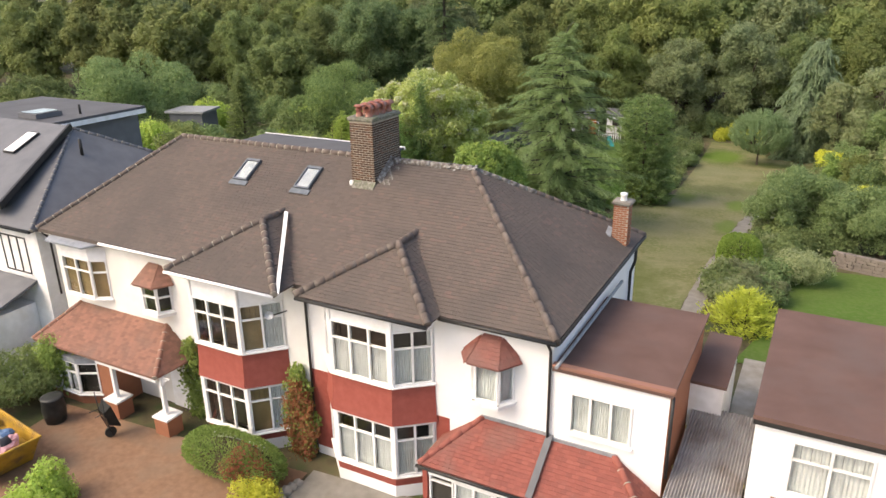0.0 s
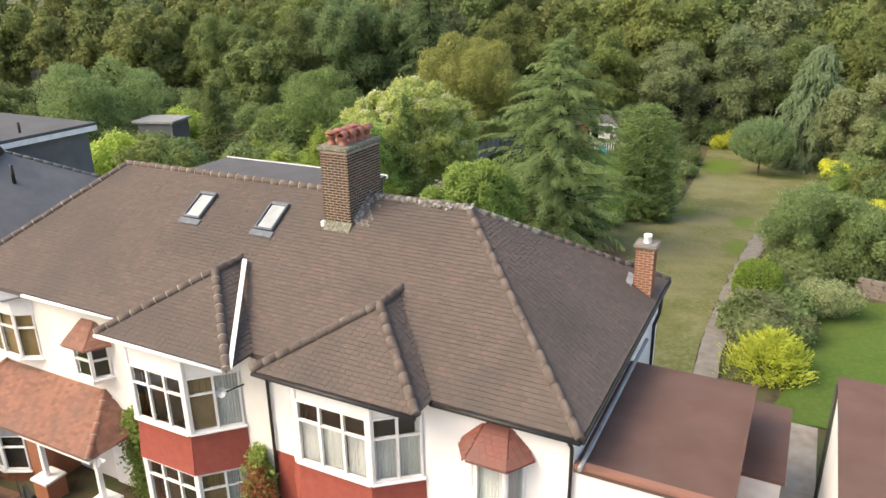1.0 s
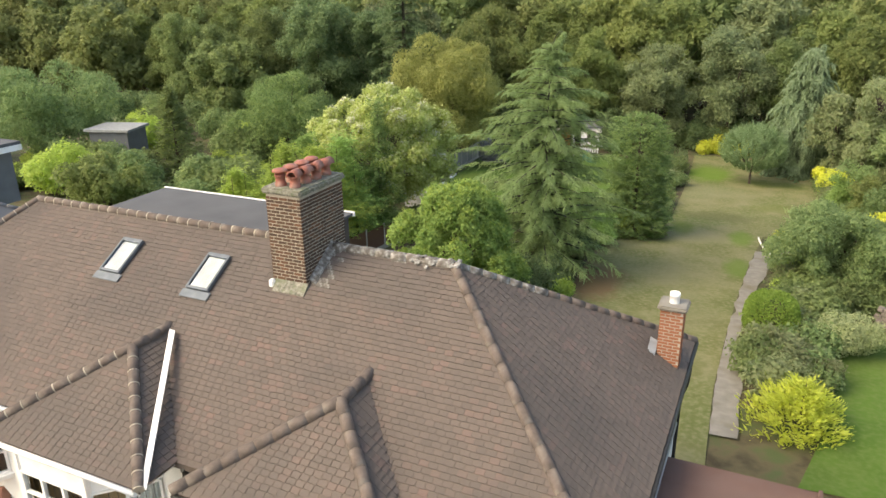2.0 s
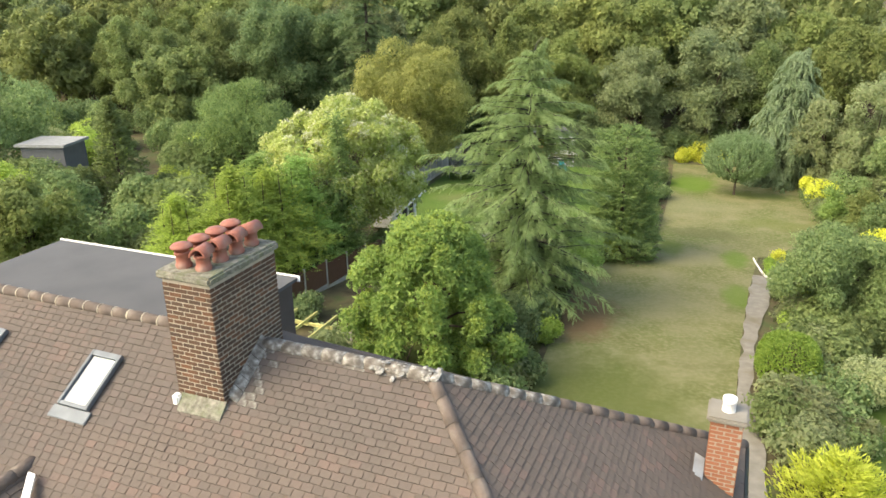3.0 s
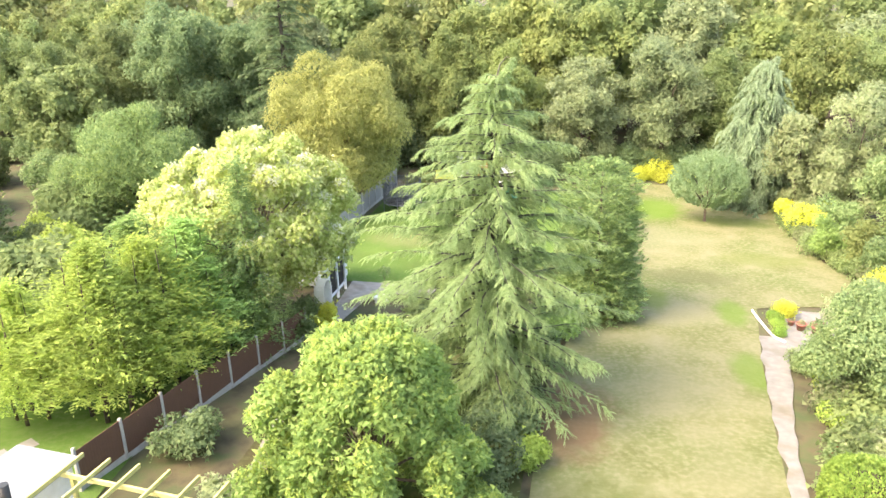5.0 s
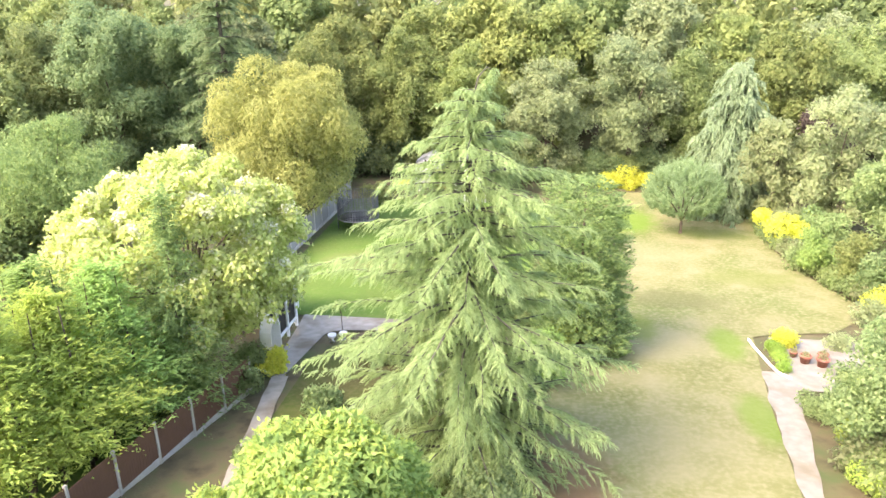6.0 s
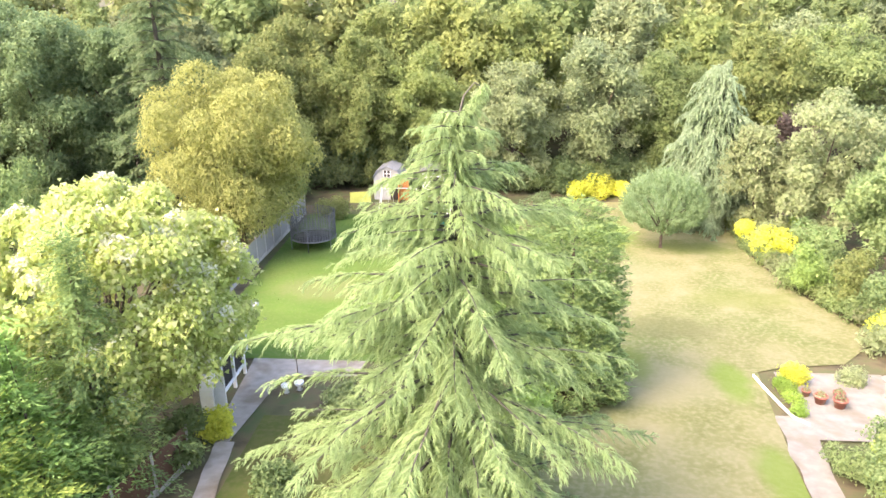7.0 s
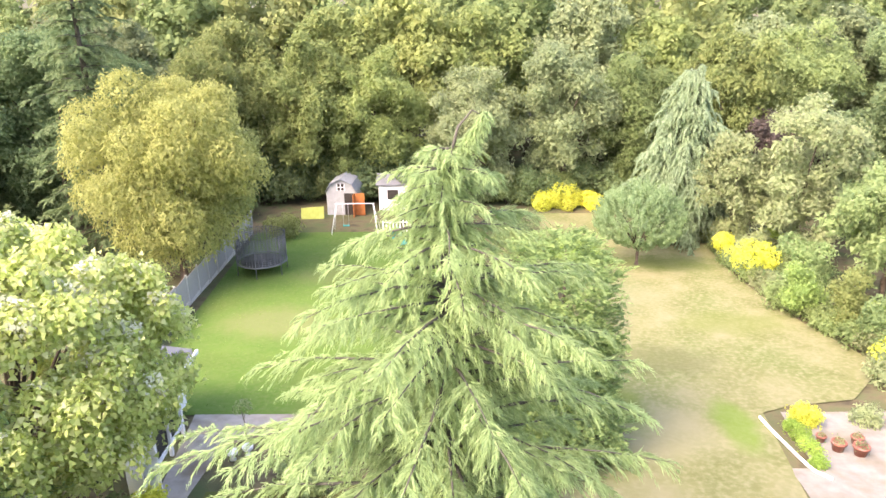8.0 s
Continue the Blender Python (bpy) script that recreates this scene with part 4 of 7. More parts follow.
put(broadleaf("garden_tree", 64, 13.0, 5.0, 0.3, 14000, 0.34, LEAF_DARK, "dark tree closing the garden's far corner", lobes=24, lobe=0.3, per=18, spread=0.4, low=-0.8), 18.5, 80.0)
put(broadleaf("garden_tree", 65, 11.0, 4.6, 0.3, 12000, 0.3, LEAF_OAK, "green tree behind the boundary trees", lobes=22, lobe=0.3, per=18, spread=0.4, low=-0.8), 20.0, 67.0)

# ---- lawns, paths, paving ----
lawn_l = edge([26, 38, 47, 52, 55, 58, 70, 82], [-9.4, -9.3, -9.4, -8.6, -7.0, -5.6, -5.2, -5.0])
lawn_r = edge([26, 33, 38, 44, 50, 54, 57.3, 58, 61, 66, 72, 77, 83], [-2.5, -2.3, -1.9, -1.3, -0.6, 0.0, 0.5, 4.4, 7.2, 6.0, 5.4, 5.6, 6.5])
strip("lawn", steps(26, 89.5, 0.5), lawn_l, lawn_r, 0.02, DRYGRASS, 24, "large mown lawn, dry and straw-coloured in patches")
strip("lawn", steps(57, 84, 0.6), edge([57, 84], [-24.4, -26.0]), edge([57, 84], [-10.5, -9.0]), 0.02, GREENGRASS, 20, "fresh green lawn of the neighbouring garden")
strip("lawn", steps(28, 41.2, 0.6), edge([28, 31.5, 41], [0.2, 1.3, 2.5]), edge([28, 41], [9.5, 10.8]), 0.02, GREENGRASS, 10, "bright green lawn beyond the garden shrubs")
strip("lawn", steps(25, 50, 0.8), edge([25, 50], [-34, -36]), edge([25, 40, 50], [-20.6, -22.6, -23.6]), 0.02, GREENGRASS, 10, "bright green lawn beyond the brown fence")
strip("lawn", steps(24, 52, 0.8), edge([24, 52], [-18.2, -19.2]), edge([24, 52], [-9.6, -9.6]), 0.015, ROUGHGRASS, 10, "rough grass between fence and shrubs")
path_w = edge([30, 34, 38, 44, 48, 52, 54], [0.9, 0.95, 0.5, 0.6, 1.0, 1.2, 1.3])
strip("garden_path", steps(30, 53.2, 0.4), lambda y: lawn_r(y) + 0.02 + 0.16 * noise.noise((y * 0.9, 3.0, 0.0)), lambda y: lawn_r(y) + path_w(y) + 0.16 * noise.noise((y * 0.7, 8.0, 0.0)), 0.035, STONE, 3, "narrow pale stone path along the lawn")
strip("patio", steps(51.5, 57.0, 0.5), edge([51.5, 57], [0.4, 1.1]), edge([51.5, 57], [5.2, 5.4]), 0.045, STONE, 6, "pale paved seating area at the path's end")
strip("patio", steps(50, 57.0, 0.25), edge([50, 57], [-20.5, -21.3]), edge([50, 54.6, 55.2, 55.5, 57], [-19.8, -19.5, -19.1, -16.4, -16.2]), 0.04, CONCRETE, 6, "worn concrete terrace by the garden arch")
strip("garden_path", steps(37, 50, 0.4), lambda y: edge([34, 50], [-17.5, -20.3])(y) + 0.10 * noise.noise((y * 0.8, 1.0, 0.0)), lambda y: edge([34, 50], [-16.9, -19.6])(y) + 0.14 * noise.noise((y * 0.7, 5.0, 0.0)), 0.03, CONCRETE, 3, "narrow worn concrete garden path")
strip("driveway", steps(2, 15.6, 0.6), lambda y: -22.0, lambda y: -11.6, 0.02, PAVING, 10, "red block-paved front drive")
strip("pavement", steps(2, 15.8, 0.6), lambda y: -11.5, lambda y: 8.0, 0.018, STONE, 8, "crazy-paved front garden path")

# ---- the pair of houses: a frame of its own, x along the front, y to the back ----
HOUSE = pose(-4.05, 16.1, 0, 0, 0, -4.5)
EAVE_Y, EAVE_Z, RIDGE_Y, RIDGE_Z = -0.30, 5.27, 4.35, 8.1
GROUND = -0.85
house_r = thing("house", HOUSE, "cream rendered house half with red bay and brown tiled roof", "house", "pair of houses")
house_l = thing("house", HOUSE, "cream rendered house half with tiled porch, red bay and roof windows", "house", "pair of houses")


def tiles(poly, e, up, gauge, width, mat, parent, name="roof_tiles", near=None, near_mat=None, lift=0.02):
    """Courses of plain tiles over a roof slope. poly: corners in 3d; e: along the eave; up: up the slope."""
    e, up = Vector(e).normalized(), Vector(up).normalized()
    o = Vector(poly[0])
    n = e.cross(up).normalized()
    P = [((Vector(p) - o).dot(e), (Vector(p) - o).dot(up)) for p in poly]
    b0, b1 = min(p[1] for p in P), max(p[1] for p in P)
    rnd = random.Random(len(poly) * 7 + int(b1 * 100))
    verts, faces, singles = [], [], []
    rows = int((b1 - b0) / gauge) + 1
    for r in range(rows):
        b = b0 + r * gauge
        bm_ = min(b + gauge * 0.5, b1 - 1e-3)
        xs = []
        for (a0, c0), (a1, c1) in zip(P, P[1:] + P[:1]):
            if (c0 - bm_) * (c1 - bm_) < 0:
                xs.append(a0 + (a1 - a0) * (bm_ - c0) / (c1 - c0))
        if len(xs) < 2:
            continue
        lo, hi = min(xs), max(xs)
        a = lo - (width / 2 if r % 2 else 0)
        while a < hi:
            l, h = max(a + 0.004, lo), min(a + width - 0.004, hi)
            a += width
            if h - l < 0.03:
                continue
            j, k = rnd.uniform(-0.006, 0.006), rnd.uniform(-0.004, 0.006)
            q0, q1 = b + rnd.uniform(-0.006, 0.006), b + gauge * 1.12
            c = [o + e * l + up * q0 + n * (lift + 0.016 + j), o + e * h + up * q0 + n * (lift + 0.016 + k), o + e * h + up * q1 + n * lift, o + e * l + up * q1 + n * lift]
            d = [p - n * 0.018 for p in c[:2]]
            if near and near((c[0] + c[2]) / 2) and len(singles) < 300 and h - l > width * 0.9:
                singles.append((c[0], h - l, k))
                continue
            i = len(verts)
            verts += [tuple(p) for p in c + d]
            faces += [(i, i + 1, i + 2, i + 3), (i, i + 4, i + 5, i + 1), (i, i + 3, i + 4), (i + 1, i + 5, i + 2)]
    ob = raw_mesh(name, verts, faces, mat, parent)
    ob["kind"] = "stuff"
    crust = None
    if singles:
        w, g = width - 0.008, gauge * 1.12
        me = bpy.data.meshes.new("roof_tile")
        me.from_pydata([(0, 0, 0), (w, 0, 0), (w, g, -0.016), (0, g, -0.016), (0, 0, -0.018), (w, 0, -0.018)], [], [(0, 1, 2, 3), (0, 4, 5, 1), (0, 3, 4), (1, 5, 2)])
        me.materials.append(near_mat)
        rot = Matrix((e, up, n)).transposed().to_4x4()
        crust = me.copy()
        crust.materials.clear()
        crust.materials.append(LICHEN)
        for p, ln, k in singles:
            near_stack = p.x > -7.6 and (p.x < -7.0 or p.y > 4.15 and p.x > -5.9)
            t = new("roof_tile", crust if near_stack and rnd.random() < 0.55 else me)
            t.parent = parent
            t.matrix_basis = Matrix.Translation(p) @ rot @ pose(0, 0, 0, k * 300, k * 200, k * 150)
    return ob


HIP_CACHE = {}


def hip_tiles(a, b, parent, r=0.10, step=0.33, mat=None, name="ridge", fillet=True):
    """Half-round ridge or hip tiles from a to b, each a little proud of the next, some with mortar at the joints."""
    mat = mat or RIDGE
    a, b = Vector(a), Vector(b)
    d = b - a
    n = max(1, int(d.length / step))
    ln = d.length / n
    rnd = random.Random(int(abs(a.x * 31 + a.y * 17 + b.z) * 100))
    q = d.to_track_quat("Z", "Y").to_matrix().to_4x4()
    key = (round(r, 3), round(ln, 3), mat.name)
    if key not in HIP_CACHE:
        bm = tube([(0, 0, 0), (0, 0, ln * 0.5), (0, 0, ln * 1.06)], [r * 1.01, r, r * 0.985], 12)
        me = bpy.data.meshes.new("ridge_tile")
        bm.to_mesh(me)
        bm.free()
        me.materials.append(mat)
        HIP_CACHE[key] = me
    mo = bmesh.new()
    for i in range(n):
        p0 = a + d * (i / n) + Vector((0, 0, rnd.uniform(-0.004, 0.005)))
        t = new(name + "_tile", HIP_CACHE[key])
        t.parent = parent
        t.matrix_basis = Matrix.Translation(p0) @ q @ pose(0, 0, 0, rnd.uniform(-0.6, 0.6), rnd.uniform(-0.6, 0.6), rnd.uniform(0, 360))
        if fillet and parent is not house_r:
            tube([p0 - d.normalized() * 0.012, p0 + d.normalized() * 0.012], [r * 1.07, r * 1.06], 10, mo)
    if len(mo.verts):
        part("mortar_joint", mo, MORTAR, parent)["kind"] = "stuff"
    else:
        mo.free()


SL = (RIDGE_Z - EAVE_Z) / (RIDGE_Y - EAVE_Y)
PARTY = -7.95
UR, UL = -4.38, -16.9          # ridge ends
XR, XL = 0.18, -20.0           # side eaves
REAR_Y = 8.6


def roof_z(y):
    return EAVE_Z + (y - EAVE_Y) * SL


# walls: boxes with real openings are cut below by the window reveals
def walls(parent, x0, x1, y0, y1, z0, z1, mat=RENDER, name="wall"):
    return part(name, box(x0, y0, z0, x1, y1, z1), mat, parent)


walls(house_r, PARTY + 0.002, -0.001, 0.9, 8.35, GROUND, EAVE_Z + 0.05, RENDER_W)
walls(house_l, -19.599, PARTY - 0.002, 0.9, 6.8, GROUND, EAVE_Z + 0.05)
walls(house_r, -0.3, 0, 0.252, 0.898, GROUND, EAVE_Z, RENDER_W)
walls(house_l, -19.6, -19.3, 0.252, 0.898, GROUND, EAVE_Z)

# roof bodies under the tiles
bm = slab([(PARTY, EAVE_Y, EAVE_Z), (XR, EAVE_Y, EAVE_Z), (UR, RIDGE_Y, RIDGE_Z), (PARTY, RIDGE_Y, RIDGE_Z)], (0, 0, -0.12))
slab([(XR, EAVE_Y, EAVE_Z), (XR, REAR_Y, EAVE_Z), (UR, RIDGE_Y, RIDGE_Z)], (0, 0, -0.12), bm)
part("roof", bm, TILE, house_r)
part("rear_flat", slab([(PARTY, RIDGE_Y, RIDGE_Z - 0.03), (UR, RIDGE_Y, RIDGE_Z - 0.03), (-3.46, 5.2, 7.50), (PARTY, 5.3, 7.85)], (0, 0, -0.1)), DARKFELT, house_r, "dark felt strip behind the ridge")
part("rear_roof", slab([(PARTY, 5.3, 7.82), (-3.46, 5.2, 7.47), (XR, REAR_Y, EAVE_Z), (PARTY, REAR_Y, EAVE_Z)], (0, 0, -0.12)), DARKFELT, house_r, "dark felt-covered rear slope")
bm = slab([(XL, EAVE_Y, EAVE_Z), (PARTY, EAVE_Y, EAVE_Z), (PARTY, RIDGE_Y, RIDGE_Z), (UL, RIDGE_Y, RIDGE_Z)], (0, 0, -0.12))
slab([(XL, REAR_Y, EAVE_Z), (XL, EAVE_Y, EAVE_Z), (UL, RIDGE_Y, RIDGE_Z)], (0, 0, -0.12), bm)
part("roof", bm, TILE, house_l)
tiles([(PARTY, EAVE_Y, EAVE_Z), (XR, EAVE_Y, EAVE_Z), (UR, RIDGE_Y, RIDGE_Z), (PARTY, RIDGE_Y, RIDGE_Z)], (1, 0, 0), (0, 1, SL), 0.12, 0.18, TILE, house_r, near=lambda p: -7.6 < p.x < -4.8 and p.y > 3.25, near_mat=TILE_ONE)
tiles([(XR, EAVE_Y, EAVE_Z), (XR, REAR_Y, EAVE_Z), (UR, RIDGE_Y, RIDGE_Z)], (0, 1, 0), (-(XR - UR), 0, RIDGE_Z - EAVE_Z), 0.12, 0.18, TILE, house_r)
tiles([(XL, EAVE_Y, EAVE_Z), (PARTY, EAVE_Y, EAVE_Z), (PARTY, RIDGE_Y, RIDGE_Z), (UL, RIDGE_Y, RIDGE_Z)], (1, 0, 0), (0, 1, SL), 0.12, 0.18, TILE, house_l, near=lambda p: -10.3 < p.x < -8.5 and p.y > 2.7, near_mat=TILE_ONE)
hip_tiles((-7.3, RIDGE_Y, RIDGE_Z - 0.01), (UR, RIDGE_Y, RIDGE_Z - 0.01), house_r, mat=LICHEN, r=0.12)
hip_tiles((UL, RIDGE_Y, RIDGE_Z + 0.02), (-8.45, RIDGE_Y, RIDGE_Z + 0.02), house_l)
hip_tiles((XR, EAVE_Y, EAVE_Z + 0.0), (UR, RIDGE_Y, RIDGE_Z - 0.01), house_r, name="hip", r=0.105, step=0.42)
HIP_MID = Vector((UR, RIDGE_Y, RIDGE_Z)).lerp(Vector((XR, REAR_Y, EAVE_Z)), 0.34)
hip_tiles(HIP_MID, (UR, RIDGE_Y, RIDGE_Z - 0.01), house_r, name="hip", r=0.11, mat=LICHEN)
hip_tiles((XR, REAR_Y, EAVE_Z), HIP_MID, house_r, name="hip", r=0.105)


def crust(a, b, width, seed, n=44):
    """White lime and lichen smeared in ragged lumps along a ridge from a to b."""
    rnd = random.Random(seed)
    bm = bmesh.new()
    a, b = Vector(a), Vector(b)
    for k in range(n):
        p = a.lerp(b, rnd.random())
        o = rnd.gauss(0, width * 0.5)
        made = bmesh.ops.create_icosphere(bm, subdivisions=2, radius=1.0)
        r = rnd.uniform(0.03, 0.11)
        lift = 0.095 - abs(o) * 0.62
        for v in made["verts"]:
            f = 1 + 0.55 * noise.noise(v.co * 2.2 + Vector((k * 5.0, seed, 0)))
            v.co = p + Vector((v.co.x * r * f * 0.8, o + v.co.y * r * f * 1.3, lift + v.co.z * 0.012 * f - v.co.y * r * f * 0.5 * (1 if o > 0 else -1)))
    for f in bm.faces:
        f.smooth = True
    ob = part("lime_crust", bm, CRUST, house_r, "white lime and lichen crust on the ridge")
    ob["kind"] = "stuff"
    return ob


crust((-5.35, RIDGE_Y, RIDGE_Z), (UR + 0.1, RIDGE_Y, RIDGE_Z), 0.16, 1, 30)
hip_tiles((XL, EAVE_Y, EAVE_Z + 0.03), (UL, RIDGE_Y, RIDGE_Z + 0.02), house_l, name="hip")


def gablet(parent, x0, x1, xa, y0, ya, za, thick):
    """The small hipped roof over a bay."""
    z0 = EAVE_Z + 0.02
    yb = EAVE_Y + (za - EAVE_Z) / SL
    front = [(x0, y0, z0), (x1, y0, z0), (xa, ya, za)]
    part("bay_roof", slab(front + [], (0, 0.02, -0.1)), TILE, parent)
    tiles(front, (1, 0, 0), (0, ya - y0, za - z0), 0.12, 0.18, TILE, parent)
    right = [(x1, y0, z0), (x1, EAVE_Y, z0), (xa, yb, za), (xa, ya, za)]
    left = [(x0, EAVE_Y, z0), (x0, y0, z0), (xa, ya, za), (xa, yb, za)]
    bm = slab(right, (-0.03, 0, -0.06))
    slab(left, (0.03, 0, -0.06), bm)
    part("bay_roof", bm, TILE, parent)
    tiles(right, (0, 1, 0), (xa - x1, 0, za - z0), 0.12, 0.18, TILE, parent)
    hip_tiles((x0, y0, z0 + 0.03), (xa, ya, za + 0.03), parent, name="hip", r=thick)
    hip_tiles((x1, y0, z0 + 0.03), (xa, ya, za + 0.03), parent, name="hip", r=thick)
    hip_tiles((xa, ya, za + 0.03), (xa, yb + 0.15, za + 0.03), parent, name="ridge", r=thick, fillet=False)
    part("fascia", box(x0 + 0.05, y0 + 0.03, z0 - 0.16, x1 - 0.05, y0 + 0.06, z0 - 0.06), WHITE if parent is house_l else BLACK, parent)
    part("soffit", box(x0 + 0.05, y0 + 0.03, z0 - 0.09, x1 - 0.05, 0.0, z0 - 0.06), WHITE, parent)


gablet(house_r, -7.45, -3.1, -5.1, -0.98, 0.95, 6.6, 0.115)
gablet(house_l, -12.4, -8.0, -10.15, -1.2, 0.95, 6.6, 0.105)

# grey flat-roofed loft dormer behind the ridge
part("dormer", box(-15.6, 4.3, 5.4, -9.0, 7.6, 7.62), DARKFELT, house_l, "dark slate-clad dormer side")
part("dormer_roof", box(-15.7, 4.25, 7.624, -8.93, 7.72, 7.70), GREYFELT, house_l, "grey membrane flat roof")
part("dormer_trim", box(-15.75, 7.724, 7.60, -8.88, 7.76, 7.73), WHITE, house_l)

# side extension, low store, passage
ext = thing("side_extension", HOUSE, "white rendered side extension with a brown felt flat roof", "extension")
part("wall", box(0.004, 0.6, GROUND, 2.95, 4.7, 4.3), RENDER_W, ext)
part("wall", box(2.7, 0.252, GROUND, 2.95, 0.598, 4.3), RENDER_W, ext)
part("flat_roof", box(0.004, -0.06, 4.304, 3.02, 4.85, 4.40), FELT, ext)
part("parapet", box(0.0, -0.1, 4.404, 3.06, 0.12, 4.50, 0.02), REDTILE, ext, "weathered red brick coping")
store = thing("lean_to_store", HOUSE, "small white store with a brown felt roof", "outbuilding")
part("wall", box(2.954, 3.05, GROUND, 3.85, 6.2, 3.1), WHITE, store)
part("flat_roof", box(2.96, 3.0, 3.104, 3.92, 6.3, 3.2), FELT, store)
nb = thing("neighbour_extension", HOUSE, "white rendered neighbouring extension with a brown felt flat roof", "extension")
part("wall", box(4.85, 0.6, GROUND, 11.0, 6.1, 4.3), RENDER_W, nb)
part("wall", box(4.85, 0.252, GROUND, 5.1, 0.598, 4.3), RENDER_W, nb)
part("flat_roof", box(4.78, -0.08, 4.304, 11.1, 6.2, 4.42), FELT, nb)

# ---- house details ----
def place(ob, m):
    ob.matrix_basis = m
    return ob


def face_frame(p0, p1, z=0.0):
    """x along p0 to p1, y into the house, z up."""
    d = Vector((p1[0] - p0[0], p1[1] - p0[1], 0))
    x = d.normalized()
    y = Vector((-x.y, x.x, 0))
    return Matrix(((x.x, y.x, 0, p0[0]), (x.y, y.y, 0, p0[1]), (0, 0, 1, z), (0, 0, 0, 1))), d.length


def window(parent, m, x0, x1, z0, z1, cols, transom, back, label, frame_mat=None, bar=0.055, drop=0, deep=0.0, leaded=False):
    """Casement window: one frame mesh, a pane in each light, a curtain or blind behind."""
    frame_mat = frame_mat or WHITE
    bm = box(x0, -0.03 + deep, z0, x0 + bar, 0.06 + deep, z1, 0.008)
    box(x1 - bar, -0.03 + deep, z0, x1, 0.06 + deep, z1, 0.008, bm)
    box(x0 + bar, -0.028 + deep, z0, x1 - bar, 0.058 + deep, z0 + bar, 0, bm)
    box(x0 + bar, -0.028 + deep, z1 - bar, x1 - bar, 0.058 + deep, z1, 0, bm)
    edges = [x0 + (x1 - x0) * i / cols for i in range(cols + 1)]
    for x in edges[1:-1]:
        box(x - bar * 0.6, -0.026 + deep, z0 + bar, x + bar * 0.6, 0.055 + deep, z1 - bar, 0, bm)
    zt = z0 + (z1 - z0) * transom
    if transom < 1:
        for a, b in zip(edges, edges[1:]):
            box(a + bar * 0.62, -0.024 + deep, zt - bar * 0.45, b - bar * 0.62, 0.053 + deep, zt + bar * 0.45, 0, bm)
    w = place(part("window", bm, frame_mat, parent, label), m)
    for i, (a, b) in enumerate(zip(edges, edges[1:])):
        for c, d in ([(z0, zt), (zt, z1)] if transom < 1 else [(z0, z1)]):
            part("pane", box(a + 0.02, 0.012 + deep, c + 0.02, b - 0.02, 0.018 + deep, d - 0.02), GLASS, w).visible_shadow = False
            if leaded and c > z0:
                lb = bmesh.new()
                for k in range(1, 4):
                    xx = a + (b - a) * k / 4
                    box(xx - 0.004, 0.006 + deep, c + 0.03, xx + 0.004, 0.011 + deep, d - 0.03, 0, lb)
                part("leading", lb, BLACK, w)
    # gathered curtain with folds, split at each mullion; near-black backs are painted room shade
    if back is not None:
        for i, (a, b) in enumerate(zip(edges, edges[1:])):
            cloth = back[i % len(back)] if isinstance(back, tuple) else back
            n = 26
            verts, faces = [], []
            top = zt if transom < 1 and drop else z1
            for k in range(n + 1):
                x = a + 0.03 + (b - a - 0.06) * k / n
                y = 0.10 + deep + (0.018 * math.sin(k * 1.9 + a * 7) if cloth is CURTAIN else 0)
                verts += [(x, y, z0 + 0.02), (x, y, top - 0.02)]
            faces = [(2 * k, 2 * k + 2, 2 * k + 3, 2 * k + 1) for k in range(n)]
            raw_mesh("curtain", verts, faces, cloth, w)
    # flat dark sheet behind the panes, coloured as the unlit room's shade
    part("room", box(x0 + 0.02, 0.30 + deep, z0, x1 - 0.02, 0.34 + deep, z1), ROOM_SHADE, w)
    part("sill", box(x0 - 0.06, -0.10 + deep, z0 - 0.05, x1 + 0.06, 0.02 + deep, z0 - 0.004, 0.01), frame_mat if frame_mat is WHITE else WHITE, w)
    return w


def panel(parent, m, x0, x1, z0, z1, holes, mat, thick=0.25, name="wall"):
    """A wall panel with openings (a, b, c, d) right through it."""
    xs = sorted({x0, x1, *[h[0] for h in holes], *[h[1] for h in holes]})
    zs = sorted({z0, z1, *[h[2] for h in holes], *[h[3] for h in holes]})
    bm = bmesh.new()
    solid = {(i, k) for i in range(len(xs) - 1) for k in range(len(zs) - 1)
             if not any(h[0] <= xs[i] + 1e-6 and h[1] >= xs[i + 1] - 1e-6 and h[2] <= zs[k] + 1e-6 and h[3] >= zs[k + 1] - 1e-6 for h in holes)}
    corner = {}

    def vert(i, k, back):
        if (i, k, back) not in corner:
            corner[i, k, back] = bm.verts.new((xs[i], thick if back else 0, zs[k]))
        return corner[i, k, back]

    for i, k in sorted(solid):
        ring = [(i, k), (i + 1, k), (i + 1, k + 1), (i, k + 1)]
        bm.faces.new([vert(*q, 0) for q in ring])
        bm.faces.new([vert(*q, 1) for q in reversed(ring)])
        for q, r, beside in [(ring[0], ring[1], (i, k - 1)), (ring[1], ring[2], (i + 1, k)), (ring[2], ring[3], (i, k + 1)), (ring[3], ring[0], (i - 1, k))]:
            if beside not in solid:
                bm.faces.new([vert(*r, 0), vert(*q, 0), vert(*q, 1), vert(*r, 1)])
    return place(part(name, bm, mat, parent), m)


